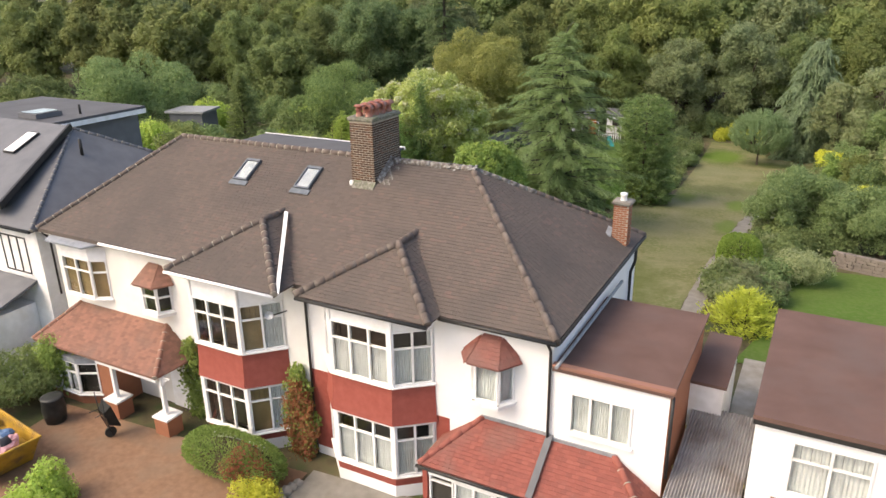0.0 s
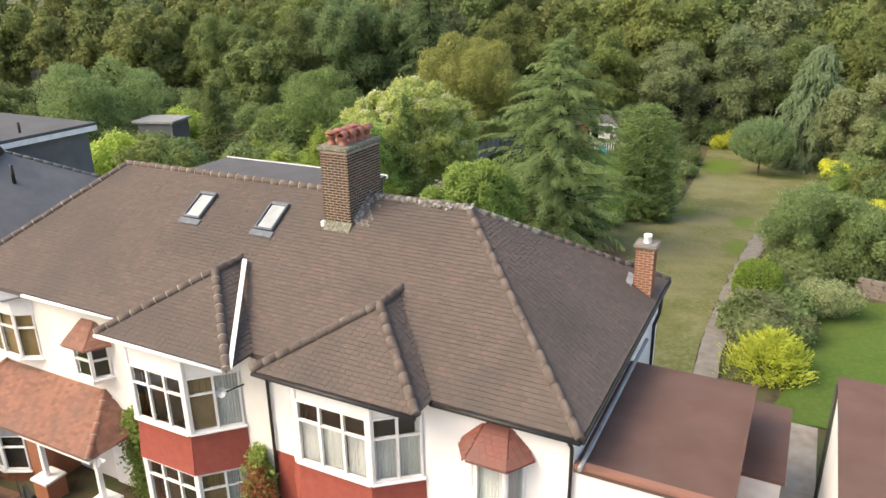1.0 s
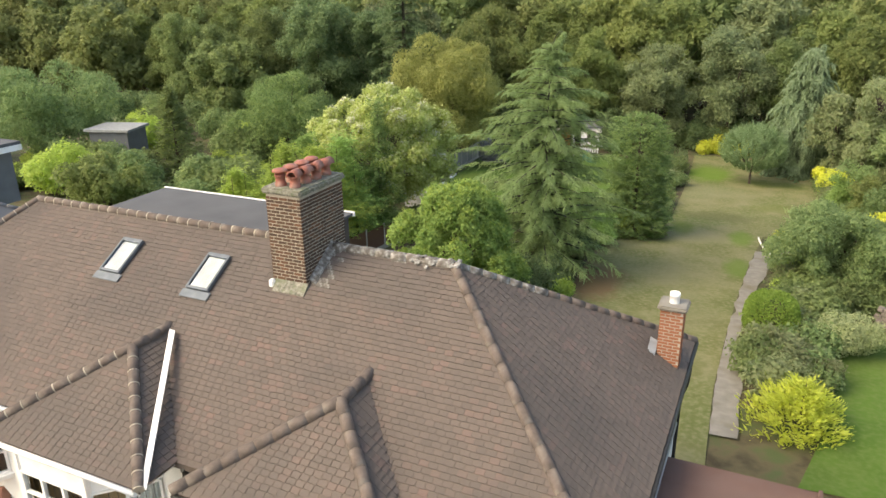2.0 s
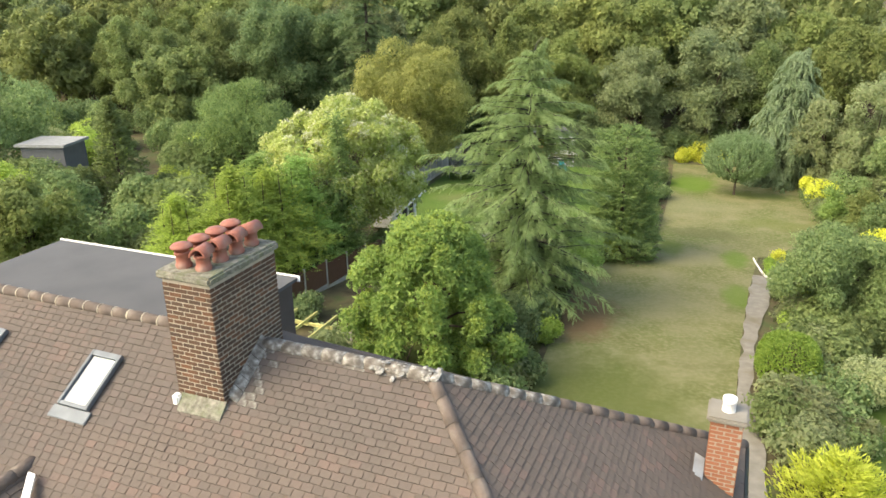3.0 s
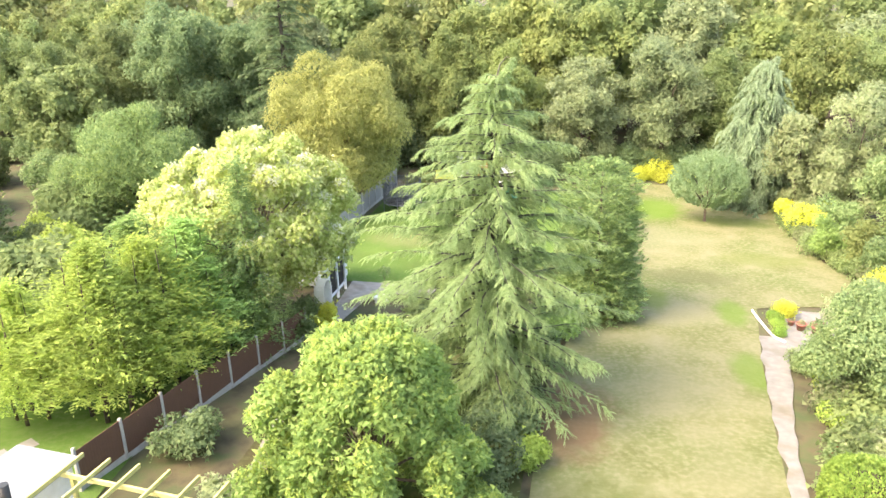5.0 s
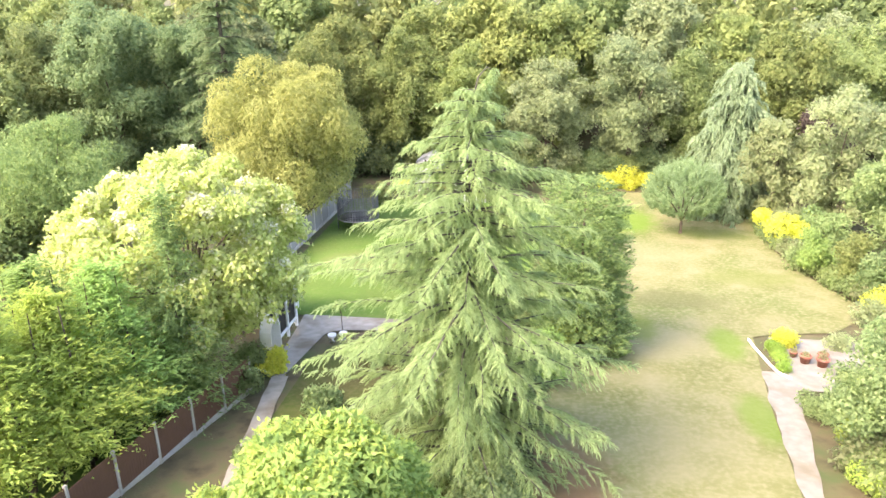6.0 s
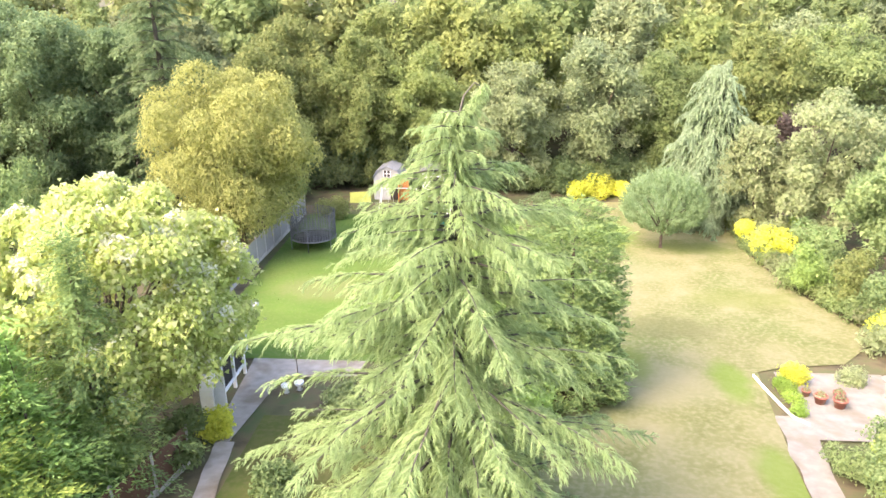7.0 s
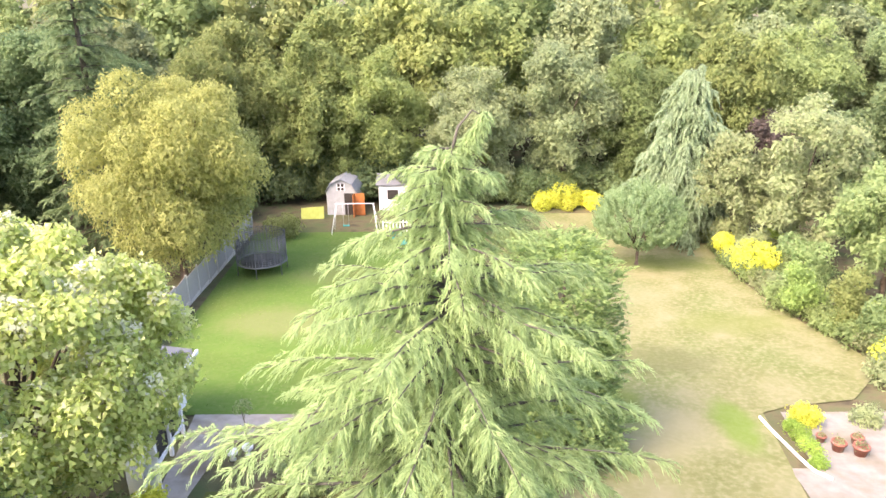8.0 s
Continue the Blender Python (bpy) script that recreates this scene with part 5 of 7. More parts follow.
FRONT = Matrix()
OR_R, OR_L, WIN_L = (-2.05, -1.25, 3.05, 4.25), (-14.75, -13.95, 3.1, 4.2), (-18.75, -16.95, 2.95, 4.45)
panel(house_r, FRONT, PARTY + 0.004, 0, GROUND, EAVE_Z, [OR_R, (-6.9, -3.7, -0.3, 1.6), (-6.9, -3.7, 2.9, 4.8)], RENDER_W)
panel(house_l, FRONT, -19.6, PARTY - 0.004, GROUND, EAVE_Z, [OR_L, WIN_L, (-11.9, -9.0, -0.3, 1.6), (-11.9, -9.0, 2.9, 4.7)], RENDER)


def bay(parent, xa, xb, xc, xd, depth, levels, backs, label):
    """A two-storey canted bay: base, painted bands, windows with sills, head."""
    base, g0, g1, b1, u0, u1, top = levels
    faces = [((xa, -0.002), (xb, -depth), 1), ((xb, -depth), (xc, -depth), 3), ((xc, -depth), (xd, -0.002), 2)]
    for i, (p, q, cols) in enumerate(faces):
        m, ln = face_frame(p, q)
        for name, z0, z1, mat in [("plinth", GROUND, base, RENDER_W), ("red_band", base, g0 - 0.06, REDPAINT), ("head", g1, g1 + 0.06, WHITE), ("head", u1, top, WHITE)]:
            place(part(name, box(0, 0, z0 + 0.002, ln, 0.14, z1 - 0.002), mat, parent), m)
        # tile-hung band that flares out at its foot
        bm = bmesh.new()
        n = 9
        for k in range(n):
            z0 = g1 + 0.06 + (u0 - 0.06 - g1 - 0.06) * k / n
            z1 = g1 + 0.06 + (u0 - 0.06 - g1 - 0.06) * (k + 1) / n
            f = 0.09 * (1 - k / n) ** 2
            slab([(-f * 0.45, -f - 0.018, z0), (ln + f * 0.45, -f - 0.018, z0), (ln, -0.004 - 0.09 * (1 - (k + 1) / n) ** 2, z1), (0, -0.004 - 0.09 * (1 - (k + 1) / n) ** 2, z1)], (0, 0.05, 0), bm)
        place(part("tile_hanging", bm, REDPAINT, parent, "red painted hanging tiles"), m)
        window(parent, m, 0.05, ln - 0.05, g0, g1, cols, 0.70, backs[i], "white casement window with top lights", drop=0 if backs[i] is not CURTAIN else 1, leaded=parent is house_l)
        window(parent, m, 0.05, ln - 0.05, u0, u1, cols, 0.68, backs[i], "white casement window with top lights", drop=0 if backs[i] is not CURTAIN else 1, leaded=parent is house_l)
    for x, y in [(xb, -depth), (xc, -depth)]:
        part("corner_post", box(x - 0.075, y - 0.035, g0 - 0.06, x + 0.075, y + 0.10, g1 + 0.06, 0.02), WHITE, parent)
        part("corner_post", box(x - 0.075, y - 0.035, u0 - 0.06, x + 0.075, y + 0.10, top, 0.02), WHITE, parent)


bay(house_r, -7.2, -6.45, -4.42, -3.45, 0.78, (-0.35, 0.0, 1.72, 2.9, 3.02, 4.72, 5.12), (CURTAIN, CURTAIN, CURTAIN), "bay")
bay(house_l, -12.3, -11.65, -9.75, -8.75, 1.0, (-0.35, -0.05, 1.62, 2.78, 2.9, 4.5, 5.1), (ROOM_SHADE, None, (BLIND, CURTAIN)), "bay")
# red lower wall either side of the right bay, cream plinth below it
part("red_band", box(-7.9, -0.012, -0.45, -7.25, -0.002, 2.35), REDPAINT, house_r, "red painted lower wall")
part("red_band", box(-3.44, -0.012, -0.45, -3.0, -0.002, 1.95), REDPAINT, house_r, "red painted lower wall")


def oriel(parent, x0, x1, z0, z1, mat, glass_back):
    """A small canted window with its own tiled hat and a moulded foot."""
    d = 0.42
    xm0, xm1 = x0 + 0.28, x1 - 0.28
    for (p, q) in [((x0, 0.0), (xm0, -d)), ((xm0, -d), (xm1, -d)), ((xm1, -d), (x1, 0.0))]:
        m, ln = face_frame(p, q)
        window(parent, m, 0.0, ln, z0, z1, 1, 0.55 if parent is house_l else 1, glass_back, "small white oriel window", bar=0.06)
    foot = slab([(x0 - 0.05, 0.0, z0 - 0.06), (xm0 - 0.03, -d - 0.08, z0 - 0.06), (xm1 + 0.03, -d - 0.08, z0 - 0.06), (x1 + 0.05, 0.0, z0 - 0.06)], (0, 0, -0.08))
    part("oriel_foot", foot, WHITE, parent)
    part("bracket", slab([((x0 + x1) / 2 - 0.05, 0.0, z0 - 0.142), ((x0 + x1) / 2 + 0.05, 0.0, z0 - 0.142), ((x0 + x1) / 2 + 0.05, -0.22, z0 - 0.142), ((x0 + x1) / 2 - 0.05, -0.22, z0 - 0.142)], (0, 0.1, -0.12)), WHITE, parent)
    e = 0.24
    A, B, C, D = (x0 - e, -0.05, z1 + 0.02), (xm0 - 0.12, -d - e, z1 + 0.0), (xm1 + 0.12, -d - e, z1 + 0.0), (x1 + e, -0.05, z1 + 0.02)
    T0, T1 = ((x0 + x1) / 2 - 0.25, -0.02, z1 + 0.6), ((x0 + x1) / 2 + 0.25, -0.02, z1 + 0.6)
    bm = slab([A, B, T0], (0, 0, -0.05))
    slab([B, C, T1, T0], (0, 0, -0.05), bm)
    slab([C, D, T1], (0, 0, -0.05), bm)
    part("oriel_roof", bm, mat, parent, "small tiled hat over the window")
    tiles([B, C, T1, T0], (1, 0, 0), (0, d + e - 0.02, 0.6), 0.11, 0.17, mat, parent, name="oriel_tiles")
    ve = Vector(D) - Vector(C)
    mid = (Vector(C) + Vector(D)) / 2
    tiles([C, D, T1], ve, Vector(T1) - mid, 0.11, 0.17, mat, parent, name="oriel_tiles")
    ve = Vector(B) - Vector(A)
    mid = (Vector(A) + Vector(B)) / 2
    tiles([A, B, T0], ve, Vector(T0) - mid, 0.11, 0.17, mat, parent, name="oriel_tiles")


oriel(house_r, -2.3, -1.05, 3.1, 4.3, REDTILE2, CURTAIN)
oriel(house_l, -14.95, -13.7, 3.1, 4.15, REDTILE, ROOM_SHADE)

# upper corner window of the half with the porch: shallow bay with a felt top
m, ln = face_frame((-18.9, -0.3), (-17.4, -0.3))
window(house_l, m, 0.0, ln, 2.95, 4.45, 2, 0.68, BLIND, "white casement window with ochre blinds", leaded=True)
m, ln = face_frame((-17.4, -0.3), (-16.85, 0.0))
window(house_l, m, 0.0, ln, 2.95, 4.45, 1, 0.68, BLIND, "white casement window with ochre blinds")
m, ln = face_frame((-19.2, 0.0), (-18.9, -0.3))
place(part("cheek", box(0, 0, 2.9, ln, 0.1, 4.9), WHITE, house_l), m)
part("head", slab([(-19.2, 0, 4.95), (-18.92, -0.33, 4.95), (-17.38, -0.33, 4.95), (-16.82, 0, 4.95)], (0, 0, -0.5)), WHITE, house_l)
part("bay_top", slab([(-19.6, 0.3, 5.28), (-19.2, -0.62, 5.06), (-17.2, -0.62, 5.06), (-16.5, 0.0, 5.2)], (0, 0, -0.07)), LEAD, house_l, "grey felt top over the corner window")

# eaves: gutters, fascias
def gutter(parent, a, b, mat, r=0.055):
    a, b = Vector(a), Vector(b)
    return part("gutter", tube([a, b], [r, r], 8), mat, parent)


gutter(house_r, (-3.1, EAVE_Y - 0.05, EAVE_Z - 0.05), (XR, EAVE_Y - 0.05, EAVE_Z - 0.05), BLACK)
gutter(house_r, (-7.4, -1.03, EAVE_Z - 0.03), (-3.1, -1.03, EAVE_Z - 0.03), BLACK)
gutter(house_r, (XR + 0.04, EAVE_Y, EAVE_Z - 0.05), (XR + 0.04, REAR_Y, EAVE_Z - 0.05), BLACK)
gutter(house_l, (-12.4, -1.25, EAVE_Z - 0.03), (-8.05, -1.25, EAVE_Z - 0.03), WHITE)
gutter(house_l, (XL + 3.4, EAVE_Y - 0.05, EAVE_Z - 0.05), (-12.4, EAVE_Y - 0.05, EAVE_Z - 0.05), WHITE)
part("soffit", box(-3.1, EAVE_Y + 0.02, EAVE_Z - 0.15, XR, -0.002, EAVE_Z - 0.10), BLACK, house_r)
part("soffit", box(XL, EAVE_Y + 0.02, EAVE_Z - 0.15, -12.4, -0.002, EAVE_Z - 0.10), WHITE, house_l)
part("soffit", box(0.002, EAVE_Y, EAVE_Z - 0.15, XR, REAR_Y, EAVE_Z - 0.10), BLACK, house_r)
# downpipes with swan necks and a hopper
for parent, x, z0 in [(house_r, -0.05, 2.3), (house_r, -7.85, GROUND), (house_l, -19.75, 2.6)]:
    bm = tube([(x, EAVE_Y - 0.03, EAVE_Z - 0.1), (x, -0.08, EAVE_Z - 0.4), (x, -0.07, EAVE_Z - 0.5), (x, -0.07, z0)], [0.04] * 4, 8)
    part("downpipe", bm, BLACK, parent)
part("hopper", box(-7.98, -0.25, EAVE_Z - 0.45, -7.72, -0.02, EAVE_Z - 0.2, 0.02), BLACK, house_r)
# lead valley beside the second bay roof
part("valley_lining", slab([(-8.0, -1.15, EAVE_Z + 0.10), (-7.86, -1.15, EAVE_Z + 0.10), (-9.75, 1.75, 6.72), (-9.9, 1.75, 6.72)], (0, 0, -0.05)), WHITE, house_l, "white painted verge board")
# dish on its arm
dish = lathe([(0.0, 0.0), (0.06, 0.012), (0.12, 0.042), (0.13, 0.046)], 18)
place(part("dish", dish, LEAD, house_l, "small grey satellite dish"), pose(-8.35, -1.1, 4.55, 70, 0, 25))
part("dish_arm", beam((-8.35, -1.05, 4.5), (-8.3, -0.4, 4.4), 0.03, 0.03), BLACK, house_l)

# ---- chimneys ----
def chimney(parent, x0, x1, y0, y1, z0, z1, single, joined, course=0.075, length=0.225, limit=300):
    core = part("chimney", box(x0 + 0.012, y0 + 0.012, z0, x1 - 0.012, y1 - 0.012, z1), MORTAR, parent)
    rnd = random.Random(3)
    cache = {}
    rest_v, rest_f = [], []
    made = 0
    for r in range(int((z1 - z0) / course)):
        z = z0 + r * course
        for side in range(4):
            a, b = (x0, x1) if side % 2 == 0 else (y0, y1)
            s = a - (length / 2 if r % 2 else 0)
            while s < b - 0.02:
                l, h = max(s, a) + 0.011, min(s + length, b) - 0.011
                s += length
                if h - l < 0.04:
                    continue
                p = rnd.uniform(-0.003, 0.003)
                if side == 0:
                    c = (l, y0 + p, z + 0.011, h, y0 + 0.05, z + course - 0.011)
                elif side == 1:
                    c = (x1 - 0.05, l, z + 0.011, x1 - p, h, z + course - 0.011)
                elif side == 2:
                    c = (l, y1 - 0.05, z + 0.011, h, y1 + p, z + course - 0.011)
                else:
                    c = (x0 + p, l, z + 0.011, x0 + 0.05, h, z + course - 0.011)
                if side < 2 and made < limit:
                    made += 1
                    key = (round(c[3] - c[0], 2), round(c[4] - c[1], 2))
                    if key not in cache:
                        bm = box(-key[0] / 2, -key[1] / 2, -(course - 0.022) / 2, key[0] / 2, key[1] / 2, (course - 0.022) / 2, 0.004)
                        me = bpy.data.meshes.new("brick")
                        bm.to_mesh(me)
                        bm.free()
                        me.materials.append(single)
                        cache[key] = me
                    o = new("brick", cache[key])
                    o.parent = core
                    o.location = ((c[0] + c[3]) / 2, (c[1] + c[4]) / 2, (c[2] + c[5]) / 2)
                else:
                    i = len(rest_v)
                    rest_v += [(c[0], c[1], c[2]), (c[3], c[1], c[2]), (c[3], c[4], c[2]), (c[0], c[4], c[2]), (c[0], c[1], c[5]), (c[3], c[1], c[5]), (c[3], c[4], c[5]), (c[0], c[4], c[5])]
                    rest_f += [tuple(i + k for k in f) for f in ((0, 1, 5, 4), (1, 2, 6, 5), (2, 3, 7, 6), (3, 0, 4, 7), (4, 5, 6, 7), (3, 2, 1, 0))]
    if rest_v:
        raw_mesh("brickwork", rest_v, rest_f, joined, core)["kind"] = "stuff"
    return core


CX0, CX1, CY0, CY1, CZ = -8.25, -7.37, 3.3, 4.92, 9.52
stack = chimney(house_r, CX0, CX1, CY0, CY1, 7.36, CZ, BRICK, BRICK_S)
cap = box(CX0 - 0.06, CY0 - 0.06, CZ, CX1 + 0.06, CY1 + 0.06, CZ + 0.13, 0.035)
bmesh.ops.subdivide_edges(cap, edges=cap.edges[:], cuts=3, use_grid_fill=True)
for v in cap.verts:
    v.co += Vector((noise.noise(v.co * 5), noise.noise(v.co * 5 + Vector((9, 0, 0))), noise.noise(v.co * 6 + Vector((0, 7, 0))))) * 0.022
part("cap", cap, CEMENT, stack, "mossy cement capping")
pot_bm = lathe([(0.115, 0), (0.125, 0.06), (0.105, 0.08), (0.10, 0.2), (0.118, 0.215), (0.118, 0.25), (0.09, 0.25), (0.085, 0.05)], 16)
pot_me = bpy.data.meshes.new("chimney_pot")
pot_bm.to_mesh(pot_me)
pot_bm.free()
pot_me.materials.append(TERRACOTTA)
hood_bm = bmesh.new()
ring = []
for k in range(13):
    a = math.pi * k / 12
    ring.append([hood_bm.verts.new((0.125 * math.cos(a), y, 0.25 + 0.13 * math.sin(a))) for y in (-0.17, 0.17)] + [hood_bm.verts.new((0.10 * math.cos(a), y, 0.25 + 0.105 * math.sin(a))) for y in (0.17, -0.17)])
for p, q in zip(ring, ring[1:]):
    for i in range(4):
        hood_bm.faces.new((p[i], q[i], q[(i + 1) % 4], p[(i + 1) % 4])).smooth = i in (0, 2)
hood_me = bpy.data.meshes.new("chimney_hood")
hood_bm.to_mesh(hood_me)
hood_bm.free()
hood_me.materials.append(TERRACOTTA)
lid_bm = lathe([(0.0, 0.25), (0.10, 0.25), (0.10, 0.30), (0.165, 0.31), (0.165, 0.335), (0.12, 0.37), (0.0, 0.385)], 18)
lid_me = bpy.data.meshes.new("chimney_lid")
lid_bm.to_mesh(lid_me)
lid_bm.free()
lid_me.materials.append(TERRACOTTA)
rnd = random.Random(4)
for i in range(4):
    for j in range(2):
        p = new("chimney_pot", pot_me)
        p.parent = stack
        p.matrix_basis = pose(CX0 + 0.27 + j * 0.36, CY0 + 0.22 + i * 0.385, CZ + 0.12, rnd.uniform(-2, 2), rnd.uniform(-2, 2), rnd.uniform(-8, 8))
        h = new("chimney_hood" if j else "chimney_lid", hood_me if j else lid_me)
        h.parent = stack
        h.matrix_basis = p.matrix_basis @ pose(0, 0, 0, 0, 0, rnd.uniform(-10, 10))
part("flashing", slab([(CX0 + 0.1, CY0 - 0.2, roof_z(CY0 - 0.2) + 0.05), (CX1 + 0.03, CY0 - 0.2, roof_z(CY0 - 0.2) + 0.05), (CX1 + 0.03, CY0 + 0.02, roof_z(CY0) + 0.14), (CX0 + 0.06, CY0 + 0.02, roof_z(CY0) + 0.14)], (0, 0, -0.06)), CEMENT, stack, "cement fillet at the stack's foot")
part("mortar_lump", box(CX0 - 0.06, CY0 - 0.12, roof_z(CY0 - 0.12) + 0.0, CX0 + 0.08, CY0 + 0.02, roof_z(CY0) + 0.12, 0.03), WHITE, stack)
for k in range(9):
    y = CY0 + 0.1 + k * 0.16
    if y < RIDGE_Y:
        part("soaker", slab([(CX1, y, roof_z(y) + 0.16), (CX1 + 0.16, y, roof_z(y) + 0.05), (CX1 + 0.16, y + 0.15, roof_z(y + 0.15) + 0.05), (CX1, y + 0.15, roof_z(y + 0.15) + 0.16)], (0, 0, -0.05)), LICHEN, stack)

small = chimney(house_r, -0.48, 0.02, 6.75, 7.25, 4.9, 6.80, REDBRICK, REDBRICK, limit=130)
part("cap", box(-0.55, 6.68, 6.80, 0.09, 7.32, 6.90, 0.03), STONE, small, "pale stone capping")
place(part("chimney_pot", lathe([(0.11, 0), (0.10, 0.15), (0.115, 0.16), (0.115, 0.24), (0.08, 0.24), (0.075, 0.1)], 14), WHITE, small, "white clay pot"), pose(-0.23, 7.0, 6.90))
part("flashing", slab([(-0.66, 6.6, 5.80), (-0.49, 6.6, 5.72), (-0.49, 6.95, 5.92), (-0.66, 6.95, 6.0)], (0, 0, -0.12)), LEAD, small, "pale flashing beside the stack")
part("rear_pipe", tube([(0.24, 7.3, 5.2), (0.2, 7.4, 4.7), (0.08, 7.4, 4.3), (0.08, 7.4, GROUND)], [0.05] * 4, 8), BLACK, house_r)

# ---- roof windows ----
roof_tilt = math.degrees(math.atan(SL))
for x0 in (-13.0, -10.3):
    mm = pose(x0, 2.62, roof_z(2.62) + 0.05, roof_tilt, 0, 0)
    bm = box(0, 0.18, 0, 0.06, 1.2, 0.09, 0.01)
    box(0.58, 0.18, 0, 0.64, 1.2, 0.09, 0.01, bm)
    box(0.06, 0.18, 0, 0.58, 0.24, 0.085, 0.0, bm)
    box(0.06, 1.10, 0, 0.58, 1.2, 0.085, 0.0, bm)
    w = place(part("roof_window", bm, SKYFRAME, house_l, "grey-framed roof window"), mm)
    part("pane", box(0.05, 0.23, 0.045, 0.59, 1.12, 0.055), GLASS, w)
    # added pale sheet whose colour stands in for sky reflected in the pane
    part("pane_backing", box(0.06, 0.24, 0.022, 0.58, 1.10, 0.03), CURTAIN, w)
    part("apron", box(-0.08, -0.04, 0.0, 0.72, 0.175, 0.03, 0.01), SKYFRAME, w, "lead apron")

# ---- right porch: hipped tiled roof, red posts, white glazed front ----
PT, PE = 2.3, 1.35
A, B, C, D = (-3.2, -0.004, PE), (-3.2, -1.5, PE), (-0.02, -1.5, PE), (-0.02, -0.004, PT)
T = (-1.95, -0.004, PT)
bm = slab([B, C, D, T], (0, 0, -0.08))
slab([A, B, T], (0, 0, -0.08), bm)
part("porch_roof", bm, REDTILE2, house_r, "red tiled hipped porch roof")
tiles([B, C, D, T], (1, 0, 0), (0, 1.5, PT - PE), 0.115, 0.17, REDTILE2, house_r, name="porch_tiles")
tiles([A, B, T], (0, -1, 0), (1.25, 0, PT - PE), 0.115, 0.17, REDTILE2, house_r, name="porch_tiles")
hip_tiles(B, T, house_r, r=0.09, name="hip", mat=REDTILE2)
part("flashing", box(-2.0, -0.05, PT - 0.02, 0.0, -0.006, PT + 0.09), LEAD, house_r)
gutter(house_r, (-3.25, -1.55, PE - 0.05), (0.0, -1.55, PE - 0.05), BLACK, 0.05)
for x in (-3.05, -0.15):
    part("porch_post", box(x - 0.08, -1.42, GROUND, x + 0.08, -1.26, PE - 0.08, 0.01), REDPAINT, house_r, "red painted post")
m, ln = face_frame((-2.95, -1.34), (-0.25, -1.34))
window(house_r, m, 0.0, 0.75, 0.0, 1.15, 1, 0.72, ROOM_SHADE, "white glazed porch side light")
window(house_r, m, 1.95, ln, 0.0, 1.15, 1, 0.72, ROOM_SHADE, "white glazed porch side light")
window(house_r, m, 0.78, 1.92, GROUND + 0.1, 1.0, 2, 1, CURTAIN, "white glazed porch door")
part("porch_front", box(-2.95, -1.40, 1.01, -0.25, -1.28, 1.26), WHITE, house_r)
part("porch_front", box(-2.95, -1.40, GROUND, -2.2, -1.28, -0.06), REDPAINT, house_r)
part("porch_front", box(-1.0, -1.40, GROUND, -0.25, -1.28, -0.06), REDPAINT, house_r)

# ---- garage front of the extension ----
EW = (0.5, 2.1, 2.6, 3.78)
panel(ext, FRONT, 0.004, 2.95, GROUND, 4.3, [EW], RENDER_W)
window(ext, Matrix(), EW[0], EW[1], EW[2], EW[3], 3, 1, CURTAIN, "white three-light window with net curtains")
gar = [(0.02, -1.5, 1.25), (3.15, -1.5, 1.25), (1.75, -0.004, 2.2), (0.02, -0.004, 2.2)]
bm = slab(gar, (0, 0, -0.08))
slab([(3.15, -1.5, 1.25), (3.15, -0.004, 1.25), (1.75, -0.004, 2.2)], (0, 0, -0.08), bm)
part("garage_roof", bm, REDTILE2, ext, "red tiled lean-to roof")
tiles(gar, (1, 0, 0), (0, 1.5, 0.95), 0.115, 0.17, REDTILE2, ext, name="garage_tiles")
tiles([(3.15, -1.5, 1.25), (3.15, -0.004, 1.25), (1.75, -0.004, 2.2)], (0, 1, 0), (-1.4, 0, 0.95), 0.115, 0.17, REDTILE2, ext, name="garage_tiles")
hip_tiles((3.15, -1.5, 1.27), (1.75, -0.004, 2.22), ext, r=0.09, name="hip", mat=REDTILE2)
part("flashing", box(0.0, -0.05, 2.2, 1.8, -0.006, 2.3), LEAD, ext)
part("valley_gutter", slab([(-0.09, -1.5, 1.4), (0.09, -1.5, 1.4), (0.09, -0.01, 2.36), (-0.09, -0.01, 2.36)], (0, 0, -0.05)), SLATE, ext)
part("garage_wall", box(0.1, -1.35, GROUND, 2.95, -1.2, 1.15), RENDER_W, ext)
part("brick_side", box(2.952, 0.0, GROUND, 2.965, 4.7, 4.3), REDBRICK, ext, "bare brick side wall")
part("corner_pipe", tube([(3.02, 0.02, 4.3), (3.02, 0.02, 2.0)], [0.04, 0.04], 8), BLACK, ext)
part("edge_trim", box(2.98, -0.05, 4.405, 3.05, 4.85, 4.47), FELT, ext)
part("side_gutter", tube([(0.16, -0.2, 4.5), (0.16, 6.0, 4.5)], [0.05, 0.05], 8), LEAD, house_r)
# corrugated cover over the side passage
passage = thing("passage_cover", HOUSE, "grey corrugated sheet cover over the side passage", "lean-to roof")
verts, faces = [], []
nw = 22
for j, (y, z) in enumerate([(-2.2, 1.75), (3.3, 2.3)]):
    for k in range(nw * 4 + 1):
        x = 3.1 + 1.68 * k / (nw * 4)
        verts.append((x, y, z + 0.028 * math.sin(2 * math.pi * k / 4)))
n = nw * 4 + 1
faces = [(k, k + 1, n + k + 1, n + k) for k in range(n - 1)]
raw_mesh("corrugated_sheet", verts, faces, CORRUGATED, passage)
for y in (-1.2, 0.6, 2.3):
    part("batten", box(3.06, y, 1.84 + y * 0.1, 4.8, y + 0.07, 1.92 + y * 0.1), TIMBER, passage)
part("yard", box(3.87, 3.4, GROUND, 4.78, 9.5, 0.9), CONCRETE, passage, "grey flat cover behind the passage")

